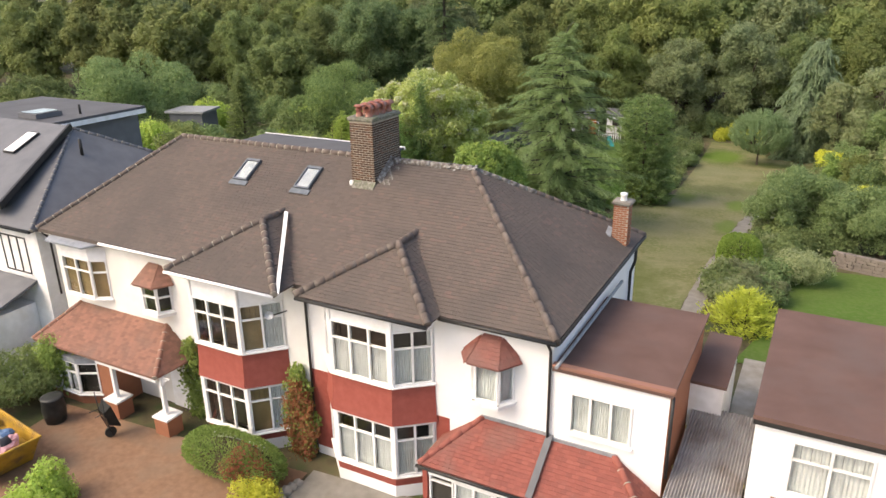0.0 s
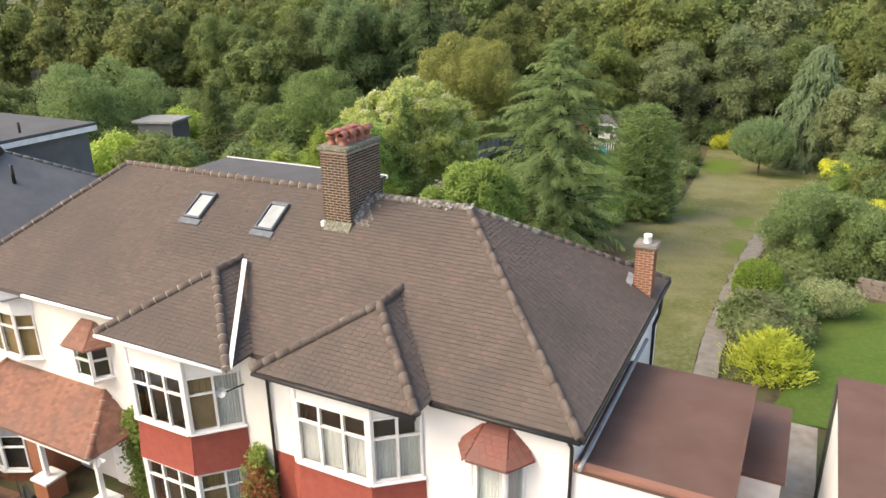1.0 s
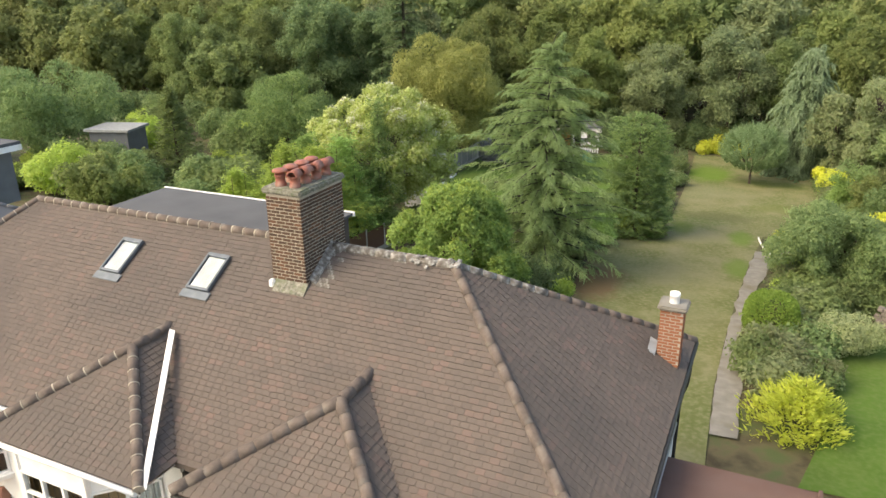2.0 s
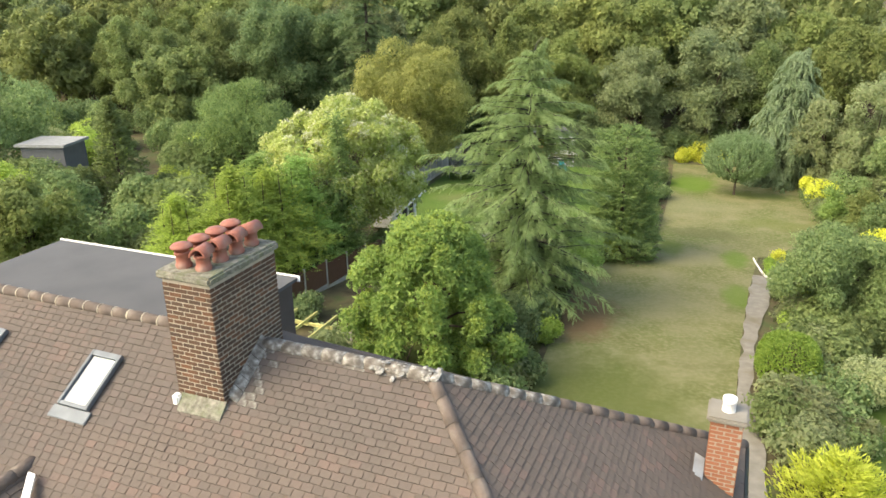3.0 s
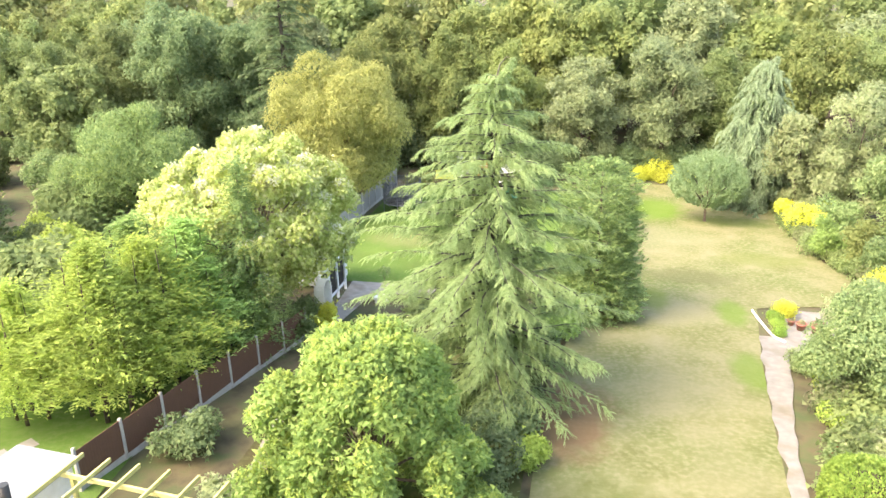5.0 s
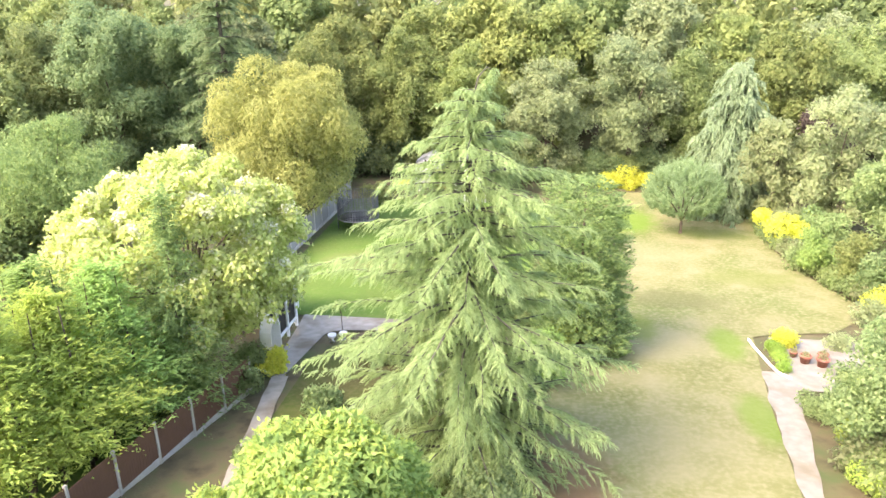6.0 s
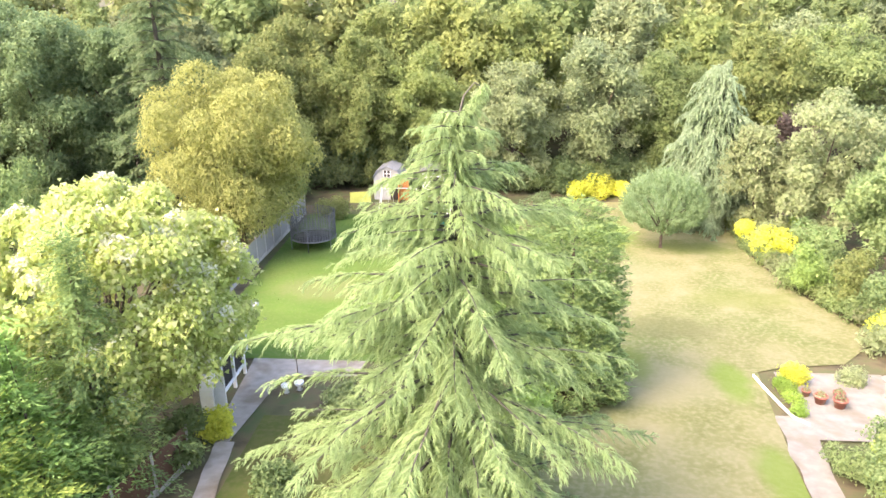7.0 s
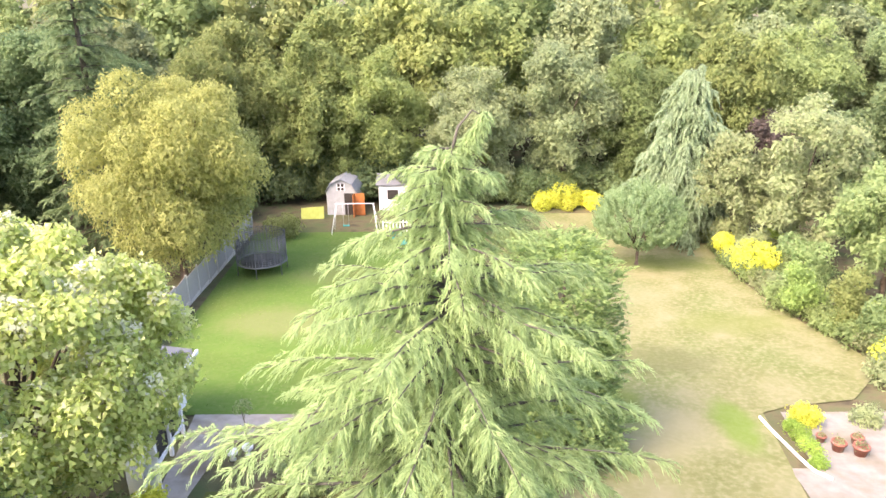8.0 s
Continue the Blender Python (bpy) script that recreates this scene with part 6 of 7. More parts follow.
# neighbouring extension's window and fascia
panel(nb, FRONT, 4.85, 11.0, GROUND, 4.3, [(5.65, 7.3, 2.55, 3.95)], RENDER_W)
window(nb, Matrix(), 5.65, 7.3, 2.55, 3.95, 2, 0.66, CURTAIN, "white window with leaded top lights", leaded=True)
part("fascia", box(4.8, -0.1, 4.2, 11.1, -0.06, 4.30), BLACK, nb)
part("tiled_hood", slab([(5.2, -0.9, 1.9), (8.5, -0.9, 1.9), (8.5, -0.004, 2.35), (5.4, -0.004, 2.35)], (0, 0, -0.08)), REDTILE, nb, "small tiled hood")
part("drain_pipe", tube([(4.78, 6.0, 4.3), (4.78, 6.0, GROUND)], [0.04, 0.04], 8), BLACK, nb)
wing = thing("neighbour_house", HOUSE, "white rendered neighbouring house wall", "house")
part("wall", box(9.2, 6.3, GROUND, 16, 12, 5.2), RENDER_W, wing)
part("roof", slab([(8.9, 6.0, 5.2), (16.3, 6.0, 5.2), (16.3, 9.2, 7.6), (11.5, 9.2, 7.6)], (0, 0, -0.12)), TILE, wing)
part("downpipe", tube([(9.15, 6.2, 5.1), (9.15, 6.2, GROUND)], [0.05, 0.05], 8), BLACK, wing)

# ---- left porch: tiled lean-to on posts over brick pedestals, window beside the door ----
LT, LE = 2.45, 1.5
A, B, C, D = (-18.7, -0.004, LT), (-19.45, -1.7, LE), (-13.1, -1.7, LE), (-14.2, -0.004, LT)
part("porch_roof", slab([B, C, D, A], (0, 0, -0.08)), REDTILE, house_l, "weathered red tiled porch roof")
tiles([B, C, D, A], (1, 0, 0), (0, 1.7, LT - LE), 0.115, 0.17, REDTILE, house_l, name="porch_tiles")
E = (-13.0, -0.004, LE)
part("porch_roof", slab([C, E, D], (0, 0, -0.08)), REDTILE, house_l)
tiles([C, E, D], (0, 1, 0), (-1.0, 0, LT - LE), 0.115, 0.17, REDTILE, house_l, name="porch_tiles")
hip_tiles(C, D, house_l, r=0.09, name="hip", mat=REDTILE)
hip_tiles(B, A, house_l, r=0.09, name="hip", mat=REDTILE)
part("porch_fascia", box(-16.2, -1.62, LE - 0.25, -13.2, -1.54, LE - 0.09), WHITE, house_l)
for x in (-15.6, -13.15):
    part("pedestal", box(x - 0.32, -1.72, GROUND, x + 0.32, -1.1, -0.12), REDBRICK, house_l, "brick pedestal")
    part("pedestal_cap", box(x - 0.36, -1.76, -0.118, x + 0.36, -1.06, -0.04, 0.01), WHITE, house_l)
    part("post", box(x - 0.07, -1.5, -0.038, x + 0.07, -1.36, LE - 0.1, 0.012), WHITE, house_l, "white turned porch post")
    for s in (-1, 1):
        part("post_bracket", slab([(x + s * 0.07, -1.46, LE - 0.1), (x + s * 0.4, -1.46, LE - 0.1), (x + s * 0.33, -1.46, LE - 0.17), (x + s * 0.2, -1.46, LE - 0.24), (x + s * 0.07, -1.46, LE - 0.45)], (0, 0.06, 0)), WHITE, house_l)
part("porch_wall", box(-19.3, -1.2, GROUND, -16.1, -0.02, -0.42), REDBRICK, house_l, "brick wall below the porch window")
part("porch_wall", box(-16.75, -1.2, -0.418, -16.1, -0.02, LE - 0.1), REDBRICK, house_l, "brick wall beside the porch")
m, ln = face_frame((-19.0, -1.55), (-17.45, -1.55))
window(house_l, m, 0, ln, -0.36, 0.9, 3, 0.66, CURTAIN, "white three-light window", leaded=True)
m, ln = face_frame((-17.45, -1.55), (-16.75, -1.2))
window(house_l, m, 0, ln, -0.36, 0.9, 1, 0.66, ROOM_SHADE, "white side light")
part("window_head", slab([(-19.1, -1.6, 1.1), (-17.4, -1.6, 1.1), (-16.7, -1.2, 1.1), (-19.1, -1.2, 1.1)], (0, 0, -0.2)), LEAD, house_l)
part("bay_base", slab([(-19.0, -1.55, -0.45), (-17.45, -1.55, -0.45), (-16.75, -1.2, -0.45), (-19.0, -1.2, -0.45)], (0, 0, -0.4)), REDBRICK, house_l)
part("door", box(-14.35, -0.06, GROUND, -13.45, -0.003, 1.15), WHITE, house_l, "white front door")
part("low_wall", box(-16.1, -1.55, GROUND, -15.94, -1.35, -0.3), REDBRICK, house_l)

# ---- the slate-roofed house beyond ----
slate = thing("slate_house", HOUSE, "white house with dark grey slate roof and a flat-roofed loft", "house")
part("wall", box(-31, -0.2, GROUND, -20.35, 8.5, 5.1), WHITE, slate)
F0, F1, R1, AP, RL, F2 = (-31, -0.45, 5.2), (-20.2, -0.45, 5.2), (-20.2, 9.3, 5.2), (-23.9, 4.55, 7.85), (-31, 4.55, 7.85), (-31, 9.3, 5.2)
bm = slab([F0, F1, AP, RL], (0, 0, -0.1))
slab([F1, R1, AP], (0, 0, -0.1), bm)
slab([R1, F2, RL, AP], (0, 0, -0.1), bm)
part("roof", bm, SLATE, slate, "dark grey slate roof")
hip_tiles(F1, AP, slate, r=0.07, name="hip", mat=SLATE)
hip_tiles(R1, AP, slate, r=0.07, name="hip", mat=SLATE)
part("loft", box(-35, 5.4, 5.2, -27.0, 10.6, 7.4), SLATE, slate, "dark clad loft box")
part("loft_roof", box(-35.2, 5.1, 7.55, -26.7, 10.9, 7.68), GREYFELT, slate, "grey membrane flat roof")
part("loft_fascia", box(-35.2, 5.06, 7.32, -26.66, 5.16, 7.546), GREYPAINT, slate)
part("loft_fascia", box(-26.76, 5.162, 7.32, -26.66, 10.9, 7.546), WHITE, slate)
part("roof_lantern", box(-29.6, 5.8, 7.684, -28.2, 7.2, 7.92, 0.02), SLATE, slate)
part("lantern_glass", box(-29.5, 5.9, 7.922, -28.3, 7.1, 7.95), GLASS, slate)
part("vent_pipe", tube([(-27.7, 7.8, 7.6), (-27.7, 7.8, 8.15)], [0.06, 0.06], 10), BLACK, slate)
part("flue", tube([(-22.6, 3.9, 6.9), (-22.6, 3.9, 7.6)], [0.07, 0.07], 10), BLACK, slate)
part("flue_plate", slab([(-22.9, 3.6, 7.02), (-22.3, 3.6, 6.52), (-22.3, 4.2, 6.52), (-22.9, 4.2, 7.02)], (0, 0, -0.08)), WHITE, slate)
part("upper_roof", slab([(-31, -0.25, 5.88), (-22.15, -0.25, 5.88), (-23.75, 4.35, 8.0), (-31, 4.35, 8.0)], (0, 0, -0.22)), SLATE, slate, "raised grey roof slope")
part("edge_trim", beam((-22.1, -0.3, 5.84), (-23.72, 4.4, 7.98), 0.12, 0.26, bevel=0.01), BLACK, slate, "black verge trim")
part("gutter", tube([(-31, -0.52, 5.14), (-20.2, -0.52, 5.14)], [0.06, 0.06], 8), BLACK, slate)
w = place(part("roof_window", box(0, 0, 0, 0.75, 1.45, 0.08, 0.01), BLACK, slate), pose(-25.5, 2.3, 7.08, 24.7, 0, 0))
# opaque white plate over the frame, no glass
part("pane", box(0.06, 0.06, 0.085, 0.69, 1.39, 0.09), WHITE, w, "plain white roof window pane")
window(slate, pose(0, -0.2, 0), -22.65, -21.1, 3.2, 4.7, 3, 1, CURTAIN, "black-framed window with open top light", frame_mat=BLACK)
part("front_roof", slab([(-30, -2.4, 2.1), (-21.2, -2.4, 2.1), (-20.9, -0.2, 3.0), (-30, -0.2, 3.0)], (0, 0, -0.1)), SLATE, slate, "grey lean-to roof")
part("front_wall", box(-30, -2.2, GROUND, -21.3, -0.22, 2.0), WHITE, slate)
window(slate, pose(0, -2.2, 0), -24.4, -22.0, 0.1, 1.9, 4, 1, CURTAIN, "black-framed ground floor window", frame_mat=BLACK)

# rear annexe with pergola
annexe = thing("rear_annexe", HOUSE, "low white rear annexe with a pale flat roof", "outbuilding")
part("wall", box(-19.85, 7.8, -1.0, -18.1, 16.4, 1.85), WHITE, annexe)
part("flat_roof", box(-19.95, 7.7, 1.854, -17.95, 16.55, 2.0, 0.01), GREYPAINT, annexe, "pale grey flat roof")
part("flue", tube([(-17.75, 14.2, -0.6), (-17.75, 14.2, 2.0), (-17.75, 14.2, 2.9)], [0.1, 0.1, 0.12], 12), PLASTIC, annexe, "black flue pipe")
pergola = thing("pergola", HOUSE, "yellow-green timber pergola over the rear terrace", "pergola")
for x in (-17.85, -17.0, -16.1, -15.2, -14.35, -13.5):
    part("rafter", beam((x - 0.05, 9.5, 2.04), (x, 16.6, 2.04), 0.06, 0.12, bevel=0.005), TIMBER, pergola)
part("beam", beam((-18.1, 15.9, 1.91), (-13.3, 15.9, 1.91), 0.07, 0.13, bevel=0.005), TIMBER, pergola)
part("post", beam((-17.6, 15.9, -0.9), (-17.6, 15.9, 1.84), 0.1, 0.1), TIMBER, pergola)
part("low_wall", box(-17.2, 14.4, -1.0, -16.6, 16.0, 0.1), WHITE, annexe)

# ---- front garden ----
def skip_bin():
    t = thing("skip", pose(-21.4, 12.2, ground_z(0, 12), 0, 0, -12), "yellow steel rubbish skip heaped with bags", "skip")
    bm = bmesh.new()
    lo = [(-1.1, -0.75, 0.1), (1.1, -0.75, 0.1), (1.1, 0.75, 0.1), (-1.1, 0.75, 0.1)]
    hi = [(-1.75, -0.85, 1.15), (1.75, -0.85, 1.15), (1.75, 0.85, 1.15), (-1.75, 0.85, 1.15)]
    ih = [(x * 0.965, y * 0.94, z) for x, y, z in hi]
    il = [(x * 0.97, y * 0.94, 0.75) for x, y, z in [(-1.5, -0.8, 0), (1.5, -0.8, 0), (1.5, 0.8, 0), (-1.5, 0.8, 0)]]
    V = [[bm.verts.new(p) for p in ring] for ring in (lo, hi, ih, il)]
    for a, b in zip(V, V[1:]):
        for k in range(4):
            bm.faces.new((a[k], a[(k + 1) % 4], b[(k + 1) % 4], b[k]))
    bm.faces.new(V[0][::-1])
    bm.faces.new(V[3])
    part("body", bm, SKIPYELLOW, t)
    for y in (-0.87, 0.87):
        part("rim", beam((-1.78, y, 1.16), (1.78, y, 1.16), 0.07, 0.07, bevel=0.01), SKIPYELLOW, t)
    for x in (-1.76, 1.76):
        part("rim", beam((x, -0.83, 1.16), (x, 0.83, 1.16), 0.07, 0.07, bevel=0.01), SKIPYELLOW, t)
    # unreadable lettering on the side, as plain bars
    for i, (x, w) in enumerate([(-0.55, 0.9), (0.5, 0.7)]):
        part("marking", box(x - w / 2, -0.895 + 0.0, 0.72, x + w / 2, -0.885, 0.86), PLASTIC, t)
    rnd = random.Random(2)
    cols = [material("bag " + n, [c, tuple(min(1, v * 1.3) for v in c)], 4, 0.6, bump=0.3, fine=10) for n, c in (("white", (0.6, 0.6, 0.6)), ("blue", (0.08, 0.14, 0.24)), ("black", (0.02, 0.02, 0.025)), ("pink", (0.45, 0.25, 0.27)))]
    for i in range(26):
        bm = bmesh.new()
        bmesh.ops.create_icosphere(bm, subdivisions=2, radius=1.0)
        s = rnd.uniform(0.16, 0.34)
        for v in bm.verts:
            f = 1 + 0.5 * noise.noise(v.co * 1.6 + Vector((i * 3, 0, 0)))
            v.co = Vector((v.co.x * s * f * 1.2, v.co.y * s * f, v.co.z * s * f * 0.7))
        for f in bm.faces:
            f.smooth = i % 2 == 0
        b = tagged(part("rubbish_bag", bm, cols[i % 4]), "crumpled " + ("white", "blue", "black", "pink")[i % 4] + " rubbish bag lying in the skip", "rubbish bag", "bags in the skip")
        b.matrix_world = t.matrix_world @ pose(rnd.uniform(-1.3, 1.3), rnd.uniform(-0.55, 0.55), rnd.uniform(0.85, 1.15), 0, 0, rnd.uniform(0, 360))


skip_bin()


def wheelbarrow():
    t = thing("wheelbarrow", pose(-18.9, 14.7, ground_z(0, 14), 0, 0, 160), "dark wheelbarrow tipped up against the porch wall", "wheelbarrow")
    g = pose(0, 0, 0.36, 78, 0, 0)
    bm = bmesh.new()
    lo = [bm.verts.new(p) for p in [(-0.18, 0.2, 0), (0.18, 0.2, 0), (0.22, 0.75, 0), (-0.22, 0.75, 0)]]
    hi = [bm.verts.new(p) for p in [(-0.3, 0.0, 0.3), (0.3, 0.0, 0.3), (0.36, 0.95, 0.25), (-0.36, 0.95, 0.25)]]
    for k in range(4):
        bm.faces.new((lo[k], lo[(k + 1) % 4], hi[(k + 1) % 4], hi[k]))
    bm.faces.new(lo[::-1])
    bmesh.ops.solidify(bm, geom=bm.faces[:], thickness=0.012)
    place(part("tray", bm, PLASTIC, t), g)
    for s in (-1, 1):
        place(part("handle", tube([(s * 0.12, -0.2, 0.0), (s * 0.2, 0.5, -0.04), (s * 0.3, 1.35, 0.12)], [0.018] * 3, 8), BLACK, t), g)
        place(part("leg", tube([(s * 0.2, 0.75, 0.0), (s * 0.24, 0.8, -0.3)], [0.015] * 2, 8), BLACK, t), g)
    wheel = bmesh.new()
    tube([(-0.04, 0, 0), (0.04, 0, 0)], [0.19, 0.19], 18, wheel)
    place(part("wheel", wheel, PLASTIC, t), g @ pose(0, -0.15, -0.02))


wheelbarrow()
bin_t = thing("water_butt", pose(-21.5, 14.7, ground_z(0, 14)), "black plastic water butt", "barrel")
part("body", lathe([(0.0, 0), (0.34, 0), (0.40, 0.45), (0.36, 0.9), (0.38, 0.92), (0.38, 0.97), (0.3, 1.0), (0, 1.0)], 20), PLASTIC, bin_t)
shrub(-23.9, 15.0, 1.5, 2.0, LEAF_OAK, 71, "dense green garden hedge by the drive", n=7000, leaf=0.09, lobes=10, lobe=0.42, spread=0.14, name="hedge", category="hedge")
shrub(-24.6, 12.6, 1.6, 1.9, LEAF_CONIFER, 72, "dense dark green hedge by the drive", n=7000, leaf=0.09, lobes=10, lobe=0.42, spread=0.14, name="hedge", category="hedge")
shrub(-22.6, 16.2, 0.8, 2.6, LEAF_BRIGHT, 73, "green climber with rusty leaves beside the porch", n=2600, leaf=0.13, lobes=7, spread=0.2)


def oval_hedge(x, y, rx, ry, h, mat, seed, label, n=9000, leaf=0.075, turn=0.0, name="hedge"):
    rng = np.random.default_rng(seed)
    t = thing(name, Matrix(), label, "hedge")
    d = unit(rng, n)
    d[:, 2] = np.abs(d[:, 2]) * np.where(rng.random(n) < 0.3, -0.3, 1)
    pw = np.sign(d) * np.abs(d) ** 0.75
    P = pw * np.array([rx, ry, h * 0.62]) * rng.uniform(0.93, 1.04, size=(n, 1)) + np.array([0, 0, h * 0.40])
    P[:, 2] = np.maximum(P[:, 2], 0.02)
    D = np.cross(d, unit(rng, n)) + d * 0.7 + np.array([0, 0, 0.2])
    L = leaf * rng.uniform(0.7, 1.4, n)
    leaf_mesh("foliage", P, D, d + rng.normal(size=(n, 3)) * 0.5, L, L * 0.6, mat, t)
    core = bmesh.new()
    bmesh.ops.create_icosphere(core, subdivisions=3, radius=1.0)
    for v in core.verts:
        v.co = Vector((v.co.x * rx * 0.86, v.co.y * ry * 0.86, max(0.0, v.co.z * h * 0.52 + h * 0.36)))
    part("branch_core", core, SOIL, t)
    return put(t, x, y, turn)


oval_hedge(-13.7, 14.75, 1.85, 0.75, 1.25, LEAF_BRIGHT, 74, "clipped oval evergreen hedge below the bay window", n=12000, turn=-0.08)
shrub(-12.75, 14.25, 0.85, 1.35, LEAF_RED, 75, "red-berried shrub in front of the hedge", n=1500, leaf=0.07, lobes=5, spread=0.12)
shrub(-12.0, 13.6, 0.75, 1.15, LEAF_FLOWER, 76, "bright yellow leafed shrub by the path", n=3000, leaf=0.07, lobes=7, spread=0.12)
shrub(-17.8, 11.3, 1.0, 1.3, LEAF_GOLD, 77, "spiky golden-green shrub on the drive", n=3000, leaf=0.1, lobes=8, spread=0.14)


def climber(x, y, w, h, mat, seed, label, n=2600):
    """A climbing plant flat against the wall, in the houses' frame."""
    rng = np.random.default_rng(seed)
    t = thing("climbing_plant", HOUSE @ pose(x, y, GROUND), label, "climbing plant")
    part("stem", tube([(0, 0, 0), (0.05, -0.03, h * 0.4), (-0.06, -0.02, h * 0.75), (0.1, 0.0, h)], [0.03, 0.025, 0.018, 0.008], 6), BARK, t)
    u = rng.random(n)
    z = u * h
    prof = w * (0.45 + 0.55 * np.sin(np.clip(u * 1.15, 0, 1) * math.pi) ** 0.6) * (1 + 0.25 * np.sin(u * 17 + seed))
    P = np.stack([rng.uniform(-0.5, 0.5, n) * prof, -np.abs(rng.normal(0, 0.16, n)), z], 1)
    N = np.array([0, -1.0, 0.3]) + rng.normal(size=(n, 3)) * 0.5
    D = np.cross(N, unit(rng, n)) - np.array([0, 0, 0.5])
    L = 0.11 * rng.uniform(0.6, 1.3, n)
    leaf_mesh("foliage", P, D, N, L, L * 0.7, mat, t)


climber(-13.0, -0.08, 0.95, 3.1, LEAF_BRIGHT, 81, "green ivy climbing between porch and bay")
climber(-8.3, -0.1, 1.15, 3.3, LEAF_BRIGHT, 82, "green creeper climbing beside the party line")
climber(-8.2, -0.26, 1.15, 2.9, LEAF_RED, 83, "red autumn creeper climbing beside the bay", n=2400)
# stone trough and rockery edge by the party line
rnd = random.Random(11)
for k in range(14):
    bm = bmesh.new()
    bmesh.ops.create_icosphere(bm, subdivisions=2, radius=1.0)
    s = rnd.uniform(0.14, 0.26)
    for v in bm.verts:
        f = 1 + 0.4 * noise.noise(v.co * 1.4 + Vector((k * 4, 0, 0)))
        v.co *= s * f
        v.co.z *= 0.7
    st = tagged(part("edging_stone", bm, CONCRETE), "rough grey rockery stone edging the path", "stone", "rockery stones")
    st.location = (-11.55 + rnd.uniform(-0.15, 0.15), 11.8 + k * 0.25, ground_z(0, 12) + 0.08)

# ---- back garden: borders ----
put(sprays("golden_juniper", 91, 1.9, 1.45, 5000, LEAF_LIME, "feathery golden juniper in the border", lambda u: np.sqrt(np.clip(1 - u * u, 0.02, 1)), leaf=0.26, aspect=0.25, up=0.9, category="shrub", trunk=0.05, lump=0.3), 0.5, 31.6)
shrub(0.2, 34.6, 1.2, 1.3, LEAF_RUST, 92, "olive and rust coloured border shrub", n=4000, leaf=0.09, lobes=9, spread=0.16)
oval_hedge(-0.15, 38.9, 1.08, 1.08, 2.0, LEAF_BOX, 93, "clipped bright green dome-shaped bush", n=12000, leaf=0.09, name="topiary_bush")
shrub(2.9, 38.6, 1.7, 1.7, LEAF_SILVER, 94, "loose silvery grey-green shrub", n=6000, leaf=0.09, lobes=12, lobe=0.4, spread=0.18)
shrub(1.6, 41.4, 1.2, 1.4, LEAF_PEAR, 95, "grey-green shrub in the flower border", n=3500, leaf=0.09, lobes=9, spread=0.16)
shrub(0.25, 42.4, 0.42, 0.7, LEAF_RED, 96, "rusty orange plant beside the path", n=900, leaf=0.08, lobes=4, spread=0.1)
shrub(1.0, 49.6, 0.9, 0.9, LEAF_PEAR, 97, "low grey-green border shrub by the terrace", n=2000, leaf=0.08, lobes=6, spread=0.14)
for x, y, r, h, sd in [(6.6, 73.3, 1.5, 2.2, 101), (6.0, 76.6, 1.1, 1.9, 102), (7.6, 60.4, 1.2, 1.5, 103), (1.7, 56.1, 0.62, 0.8, 104), (-4.0, 90.6, 1.5, 1.4, 105), (-2.3, 90.8, 1.8, 1.9, 106), (-0.6, 90.5, 1.5, 1.7, 107), (8.5, 44.6, 1.0, 1.5, 108)]:
    shrub(x, y, r, h, LEAF_FLOWER, sd, "bright yellow leafed garden shrub", n=2400, leaf=0.085 if r < 1 else 0.14, lobes=8, spread=0.15, group="yellow shrubs")
for x, y, r, h, mt, sd in [(6.2, 66.6, 1.1, 3.4, LEAF_CONIFER, 111), (7.2, 64.4, 1.3, 3.6, LEAF_AUTUMN, 112), (8.3, 62.2, 1.5, 3.3, LEAF_PEAR, 113), (7.4, 69.6, 1.8, 4.6, LEAF_PEAR, 114), (9.2, 57.6, 1.4, 2.4, LEAF_OAK, 115), (7.6, 54.6, 1.6, 2.0, LEAF_PEAR, 116), (6.6, 50.6, 1.9, 2.4, LEAF_PEAR, 117), (7.0, 75.4, 1.3, 2.6, LEAF_RUST, 118), (9.4, 47.6, 2.0, 3.0, LEAF_RUST, 120)]:
    shrub(x, y, r, h, mt, sd, "tall border shrub along the boundary", n=3000, leaf=0.14, lobes=10, lobe=0.45, spread=0.18, group="boundary shrubs")
shrub(3.9, 56.3, 0.75, 0.6, LEAF_SILVER, 121, "pale green low plant by the terrace", n=1200, leaf=0.09, lobes=6, spread=0.14)
for k, (x, y) in enumerate([(0.75, 53.4), (0.9, 54.2), (0.95, 55.0), (1.0, 55.7)]):
    shrub(x, y, 0.45, 0.5, LEAF_BOX, 122 + k, "low green edging plant", n=900, leaf=0.06, lobes=4, spread=0.1, group="edging plants")
